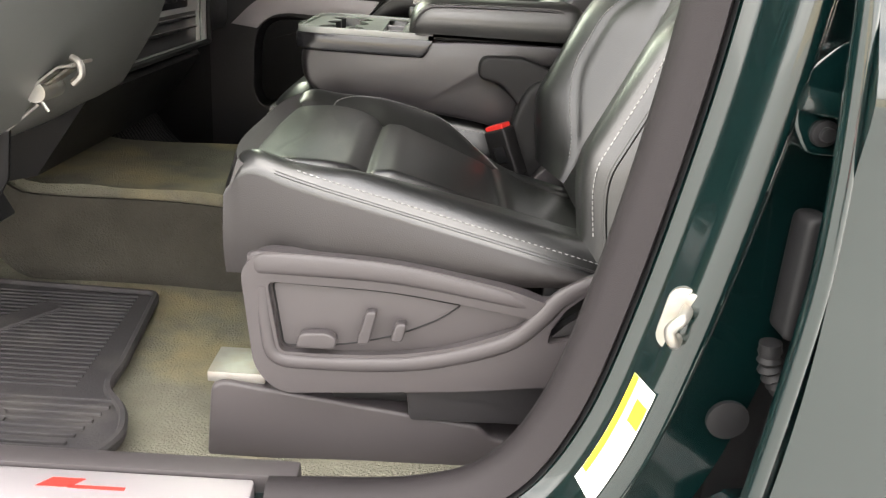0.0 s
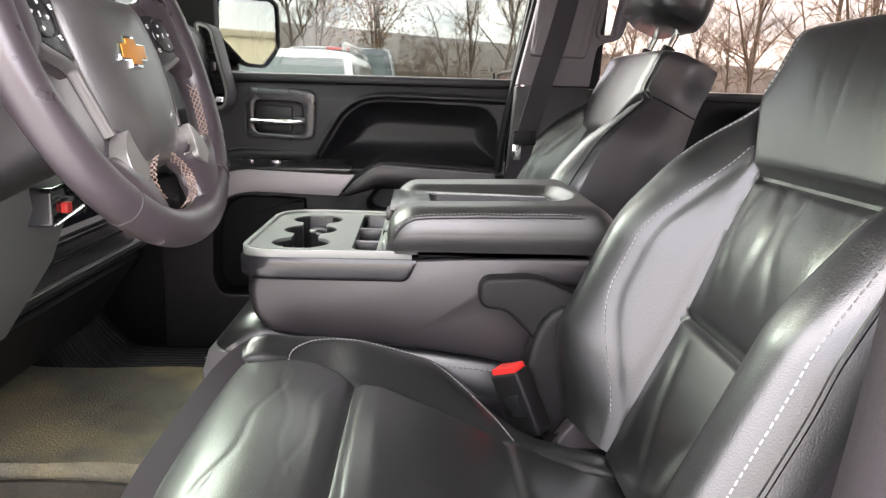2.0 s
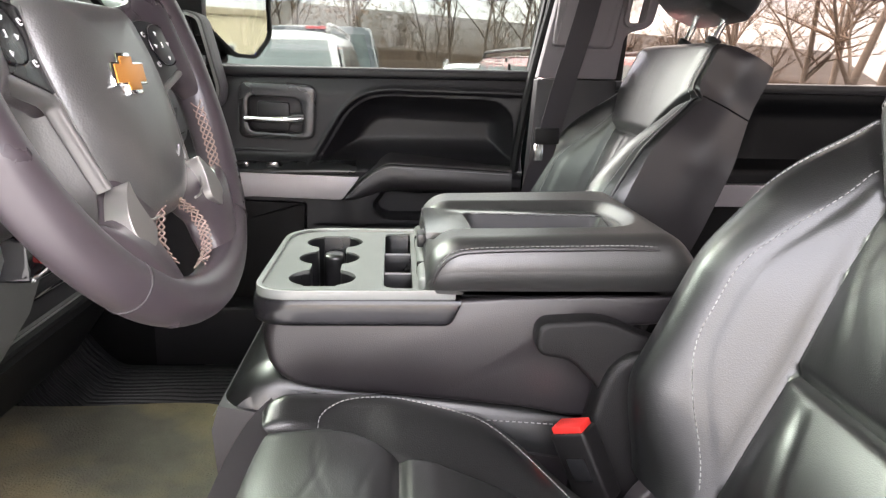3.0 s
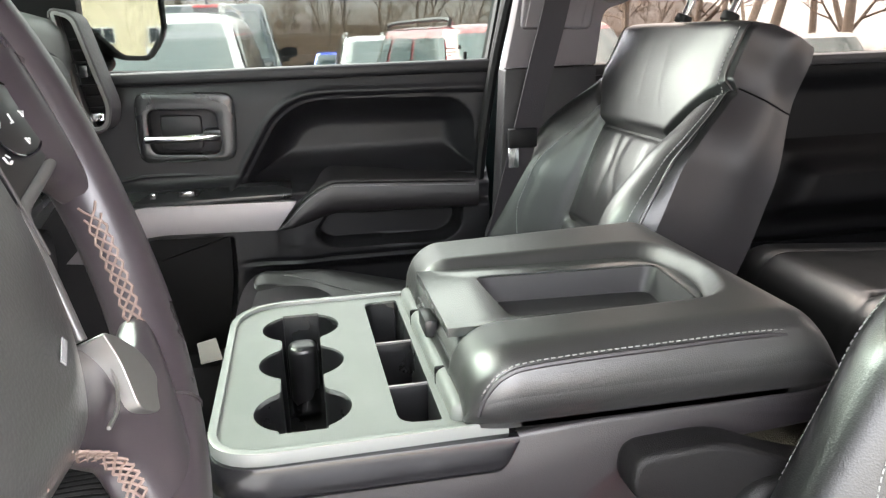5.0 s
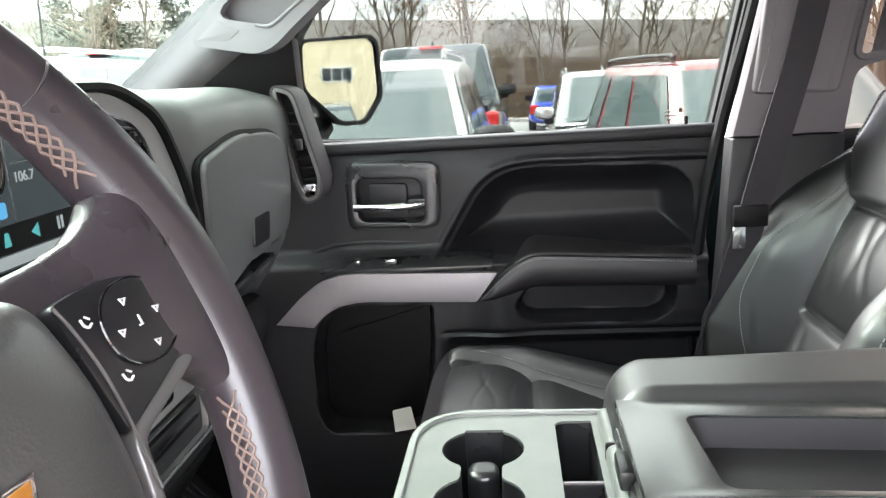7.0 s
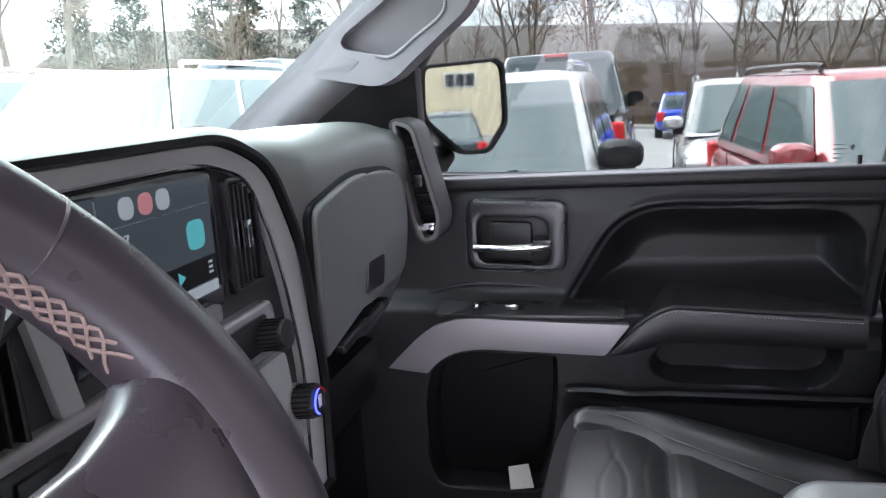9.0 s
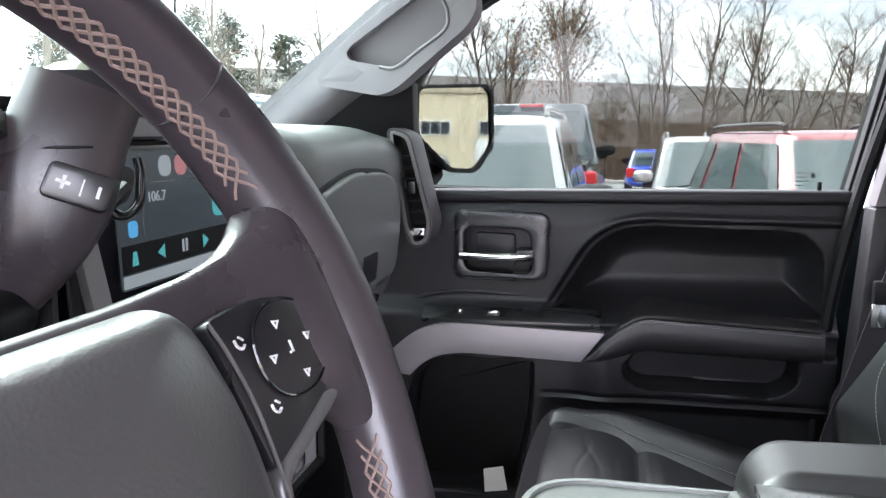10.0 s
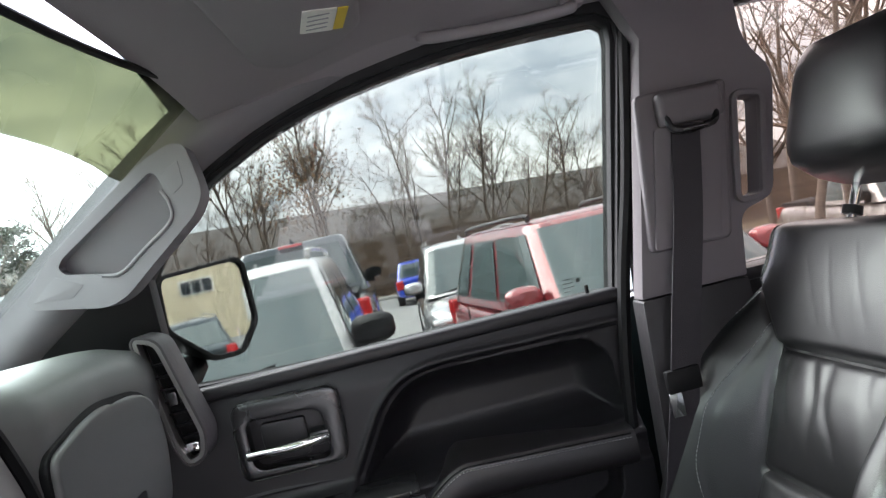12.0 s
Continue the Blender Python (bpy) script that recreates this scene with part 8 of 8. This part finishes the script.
        part("brake_light", box(-0.16, 0.16, r1 - 0.05, r1 + 0.10, H - 0.055, H - 0.015, 0.01), TAIL, e, "red high brake light")
    if kind == "hatch":
        part("spoiler", box(-0.60, 0.60, r1 + 0.25, r1 + 0.55, H - 0.02, H + 0.03, 0.015), paint, e)
    else:
        part("fin", loft([[Vector((p[0], r1 - 0.25 + n, H - 0.01 + z)) for p in superell(0.03 * s_, 0.02, 2, 8)] for n, z, s_ in ((0, 0, 1), (0.06, 0.07, 0.4))]), paint, e)
    e.matrix_basis = Matrix.Translation((at[0], at[1], lot(at[0], at[1]) + at[2])) @ Matrix.Rotation(radians(turn), 4, "Z")
    return e


car("parked_suv", "white sport utility car facing the truck", (-1.20, 6.35, -0.05), 0, CAR_WHITE)
car("parked_suv", "white sport utility car beside another white one", (-4.2, 6.7, 0), 3, CAR_WHITE)
car("parked_suv", "white sport utility car at the end of the row", (-7.3, 7.2, 0), 4, CAR_WHITE)
car("parked_suv", "red sport utility car with roof rails", (1.60, 7.08, 0), 6, CAR_RED)
car("parked_suv", "silver sport utility car in the second row", (1.22, 12.0, 0), -2, CAR_GREY)
car("parked_pickup", "dark slate pickup with its tail to the truck", (-1.22, 12.2, 0.06), 180, CAR_DARK, "pickup")
car("parked_pickup", "dark pickup behind the white cars", (-6.2, 12.7, 0.05), 178, CAR_DARK, "pickup")
car("parked_hatchback", "blue hatchback with a rear spoiler, far off", (1.25, 28.0, 0), 178, CAR_BLUE, "hatch")
car("parked_pickup", "white pickup facing the lane", (9.6, 15.0, 0), -8, CAR_WHITE, "pickup")
car("parked_suv", "dark sport utility car in front of the beige building", (17.5, 5.2, 0), 92, CAR_DARK)
car("parked_pickup", "black pickup in front of the beige building", (17.0, 8.4, 0), 88, CAR_DARK, "pickup")
car("parked_suv", "silver car in front of the beige building", (17.3, 11.6, 0), 90, CAR_GREY)
car("parked_suv", "red car on the driver's side of the lot", (2.2, -7.0, 0), 180, CAR_RED)


def tree_mesh(seed, height, spread, levels, twigs, trunk_r):
    """Trunk and limbs as tapered tubes, twigs as thin blades; returns two meshes."""
    rnd = random.Random(seed)
    parts = {"w": ([], []), "t": ([], [])}
    def limb(p, d, length, r, level):
        key = "w" if level <= 1 else "t"
        vs, fs = parts[key]
        n = 5 if level == 0 else (4 if level == 1 else 3)
        segs = 5 if level < 2 else (3 if level == 2 else 2)
        q, dirn = p.copy(), d.copy()
        prev, pts = None, []
        for i in range(segs + 1):
            k = i / segs
            rr = r * (1 - 0.8 * k) + 0.0025
            a = dirn.orthogonal().normalized()
            b = dirn.cross(a)
            idx = len(vs)
            for j in range(n):
                t = 2 * math.pi * j / n
                vs.append(q + (a * math.cos(t) + b * math.sin(t)) * rr)
            if prev is not None:
                for j in range(n):
                    fs.append((prev + j, prev + (j + 1) % n, idx + (j + 1) % n, idx + j))
            prev = idx
            pts.append((q.copy(), dirn.copy(), rr))
            dirn = (dirn + Vector((rnd.uniform(-1, 1), rnd.uniform(-1, 1), rnd.uniform(-0.6, 0.9))) * (0.16 + 0.05 * level)).normalized()
            q = q + dirn * (length / segs)
        if level >= levels:
            return
        count = {0: 11, 1: 7, 2: 6, 3: twigs}.get(level, 3)
        for c in range(count):
            k = rnd.uniform(0.28 if level == 0 else 0.15, 1.0)
            i = min(int(k * segs), segs - 1)
            bp = pts[i][0].lerp(pts[i + 1][0], k * segs - i)
            out = Vector((rnd.gauss(0, 1), rnd.gauss(0, 1), rnd.uniform(-0.1, 0.5))).normalized()
            nd = (pts[i][1] * (0.75 if level == 0 else 0.6) + out * spread).normalized()
            limb(bp, nd, length * rnd.uniform(0.30, 0.55) * (1.12 - 0.45 * k), pts[i][2] * rnd.uniform(0.40, 0.65), level + 1)
    limb(Vector((0, 0, -0.2)), Vector((rnd.uniform(-0.08, 0.08), rnd.uniform(-0.08, 0.08), 1)).normalized(), height, trunk_r, 0)
    out = []
    for key, nm in (("w", "trunk"), ("t", "twigs")):
        me = bpy.data.meshes.new(nm)
        me.from_pydata([tuple(v) for v in parts[key][0]], [], parts[key][1])
        me.materials.append(BARK if key == "w" else TWIG)
        me.shade_smooth()
        out.append(me)
    return out


TREES = [tree_mesh(s, h, sp, 4, tw, r) for s, h, sp, tw, r in ((3, 10.5, 0.75, 3, 0.15), (8, 9.0, 0.9, 3, 0.12), (15, 11.5, 0.65, 3, 0.17), (21, 7.5, 1.0, 4, 0.10))]


def bare_tree(x, y, z, kind, size, turn, label="bare grey-brown deciduous tree in winter"):
    e = thing("bare_tree", label, "tree", (0, 0, 0), "row of bare trees")
    for nm, me in zip(("trunk", "twigs"), TREES[kind]):
        o = new(nm, me)
        o.parent = e
    e.matrix_basis = Matrix.Translation((x, y, lot(x, y) + z)) @ Matrix.Rotation(turn, 4, "Z") @ Matrix.Diagonal((size, size, size, 1))
    return e


rnd = random.Random(5)
for i in range(64):
    x = -34 + 74 * i / 83 + rnd.uniform(-0.9, 0.9)
    y = rnd.uniform(34.5, 47) + max(0, x) * 0.25
    bare_tree(x, y, 0.1, rnd.randrange(4), rnd.uniform(0.50, 0.82), rnd.uniform(0, 6.28))
for x, y, k, s in ((6.2, 11.8, 1, 0.75), (8.6, 14.5, 0, 0.8), (11.5, 16.5, 2, 0.85), (14.5, 19.0, 1, 0.9), (9.8, 19.5, 3, 1.0), (13.0, 24.0, 0, 0.9), (17.0, 24.0, 2, 0.9), (7.4, 18.0, 3, 0.9), (20.0, 21.0, 0, 0.9), (12.0, 12.6, 3, 0.8), (16.0, 15.5, 1, 0.85)):
    bare_tree(x, y, 0.0, k, s, x * 1.7, "bare spreading tree behind the cars")
for x, y, k, s in ((-16, 20, 0, 0.8), (-19.5, 22, 2, 0.8), (-23, 21, 1, 0.85), (-14, 26, 3, 1.0), (-27, 26, 0, 0.9)):
    bare_tree(x, y, 0.0, k, s, x * 1.3)


def spray(name, count, seed, place, size, material, label, category):
    """Many thin blades or leaves as one mesh."""
    rr = random.Random(seed)
    vs, fs = [], []
    for _ in range(count):
        p, d, w = place(rr)
        side = d.orthogonal().normalized() * w
        k = len(vs)
        vs += [tuple(p - side), tuple(p + side), tuple(p + d)]
        fs.append((k, k + 1, k + 2))
    me = bpy.data.meshes.new(name)
    me.from_pydata(vs, [], fs)
    me.materials.append(material)
    return tagged(new(name, me), label, category, kind="stuff")


def brush(rr):
    x = rr.uniform(-40, 45)
    p = Vector((x, rr.uniform(33.5, 46) + max(0, x) * 0.25, lot(x, 40)))
    return p, Vector((rr.gauss(0, 0.35), rr.gauss(0, 0.35), 1)).normalized() * rr.uniform(0.8, 4.6), rr.uniform(0.008, 0.028)


spray("undergrowth", 42000, 11, brush, 1, TWIG, "tangle of brown twigs below the trees", "undergrowth")
def brush_near(rr):
    a = rr.uniform(0, 1)
    p = Vector((5.5 + 16 * a + rr.gauss(0, 1.2), 12.5 + 12 * a + rr.gauss(0, 1.6), lot(5.5 + 16 * a, 18)))
    return p, Vector((rr.gauss(0, 0.4), rr.gauss(0, 0.4), 1)).normalized() * rr.uniform(0.5, 2.2), rr.uniform(0.004, 0.012)
spray("hedge_twigs", 14000, 12, brush_near, 1, TWIG, "bare brown hedge behind the parked cars", "hedge")
def dry_leaves(rr):
    p = Vector((-2.6, 37.5, 5.2)) + Vector((rr.gauss(0, 1.1), rr.gauss(0, 1.1), rr.gauss(0, 1.4)))
    return p, Vector((rr.gauss(0, 1), rr.gauss(0, 1), rr.gauss(0, 1))).normalized() * 0.16, 0.05
spray("dry_leaves", 1500, 13, dry_leaves, 1, LEAF_BROWN, "brown leaves still hanging on one tree", "leaves")


def pine(x, y, h, seed):
    e = thing("pine_tree", "dark green pine among the bare trees", "tree", (x, y, 0), "pines")
    part("trunk", tube([(x, y, lot(x, y) - 0.2), (x + 0.1, y, h * 0.5), (x, y, h)], lambda s: 0.16 * (1 - s) + 0.02, 8), BARK, e)
    rr = random.Random(seed)
    vs, fs = [], []
    for k in range(46):
        z = h * (0.25 + 0.75 * k / 46)
        reach = (h - z) * 0.34 + 0.35
        a = rr.uniform(0, 6.28)
        for _ in range(46):
            t = rr.uniform(0.2, 1)
            p = Vector((x + math.cos(a) * reach * t + rr.gauss(0, 0.22), y + math.sin(a) * reach * t + rr.gauss(0, 0.22), z + rr.gauss(0, 0.16) - 0.15 * t))
            d = Vector((math.cos(a) + rr.gauss(0, 0.7), math.sin(a) + rr.gauss(0, 0.7), rr.gauss(0.2, 0.6))).normalized() * 0.34
            s = d.orthogonal().normalized() * 0.05
            i = len(vs)
            vs += [tuple(p - s), tuple(p + s), tuple(p + d)]
            fs.append((i, i + 1, i + 2))
    me = bpy.data.meshes.new("needles")
    me.from_pydata(vs, [], fs)
    me.materials.append(NEEDLE)
    o = new("needles", me)
    o.parent = e
    o.matrix_parent_inverse = Matrix.Translation((x, y, 0)).inverted()
for i, (x, y, h) in enumerate(((-19.5, 38, 7.6), (-22, 39, 8.2), (-17, 40, 6.8), (-25.5, 37, 7.4), (-30, 38, 8.4), (-36, 36, 8.0))):
    pine(x, y, h, 40 + i)


# low grey-roofed building beyond the trees
far = thing("low_building", "long low taupe building with a grey pitched roof", "building", (0, 0, 0))
FM = Matrix.Translation((-2, 58, -1.0)) @ Matrix.Rotation(radians(3.1), 4, "Y") @ Matrix.Rotation(radians(9), 4, "Z")
part("wall", moved(box(-42, 42, 0, 14, 0, 3.7, 0.02), FM), WALL_BROWN, far)
roof = part("roof", moved(loft([[Vector((x, y, z)) for y, z in ((-0.9, 3.5), (7, 6.6), (14.9, 3.5), (14.9, 3.3), (7, 6.3), (-0.9, 3.3))] for x in (-43, 43)]), FM), ROOF_GREY, far)
for i in range(22):
    x = -40 + 3.8 * i
    w = part("window", moved(box(x, x + 1.7, -0.06, 0.05, 1.2, 2.7, 0.01), FM), ROOF_GREY, far)
    for k in range(2):
        part("pane", moved(box(x + 0.08 + 0.8 * k, x + 0.80 + 0.8 * k, -0.09, -0.05, 1.3, 2.6, 0), FM), PANE_DARK, w)

# beige building behind the truck, seen in the door mirror
beige = thing("beige_building", "beige commercial building with a row of white windows", "building", (0, 0, 0))
part("wall", box(34, 46, -30, 46, -2, 6.4, 0.02), WALL_BEIGE, beige)
part("cornice", box(33.8, 46.2, -30.2, 46.2, 6.4, 6.9, 0.03), mat("tan_cornice", (0.42, 0.35, 0.25), 0.8, grain=12, bump=0.2, dist=0.02), beige, "tan roof edge")
for i in range(15):
    y = -27 + 4.9 * i
    w = part("window", box(33.90, 34.05, y, y + 2.6, 3.0, 4.2, 0.01), WHITE_FRAME, beige)
    for k in range(3):
        part("pane", box(33.86, 33.92, y + 0.12 + 0.82 * k, y + 0.84 + 0.82 * k, 3.1, 4.1, 0), PANE_DARK, w)
    if i % 2:
        d = part("garage_door", box(33.90, 34.04, y - 0.2, y + 2.8, 0.0, 2.7, 0.01), WHITE_FRAME, beige)
for o in beige.children_recursive:
    o.data.transform(Matrix.Translation((26, 0, -2.6)))
# unseen long building added on the driver's side, only to be reflected
lane = thing("driver_side_building", "unseen pale building added for reflections", "building", (0, 0, 0))
part("wall", box(-40, 26, -50, -40, -2, 4.6, 0.02), WALL_BEIGE, lane)
part("cornice", box(-40.2, 26.2, -50.2, -39.8, 4.6, 5.0, 0.03), ROOF_GREY, lane)
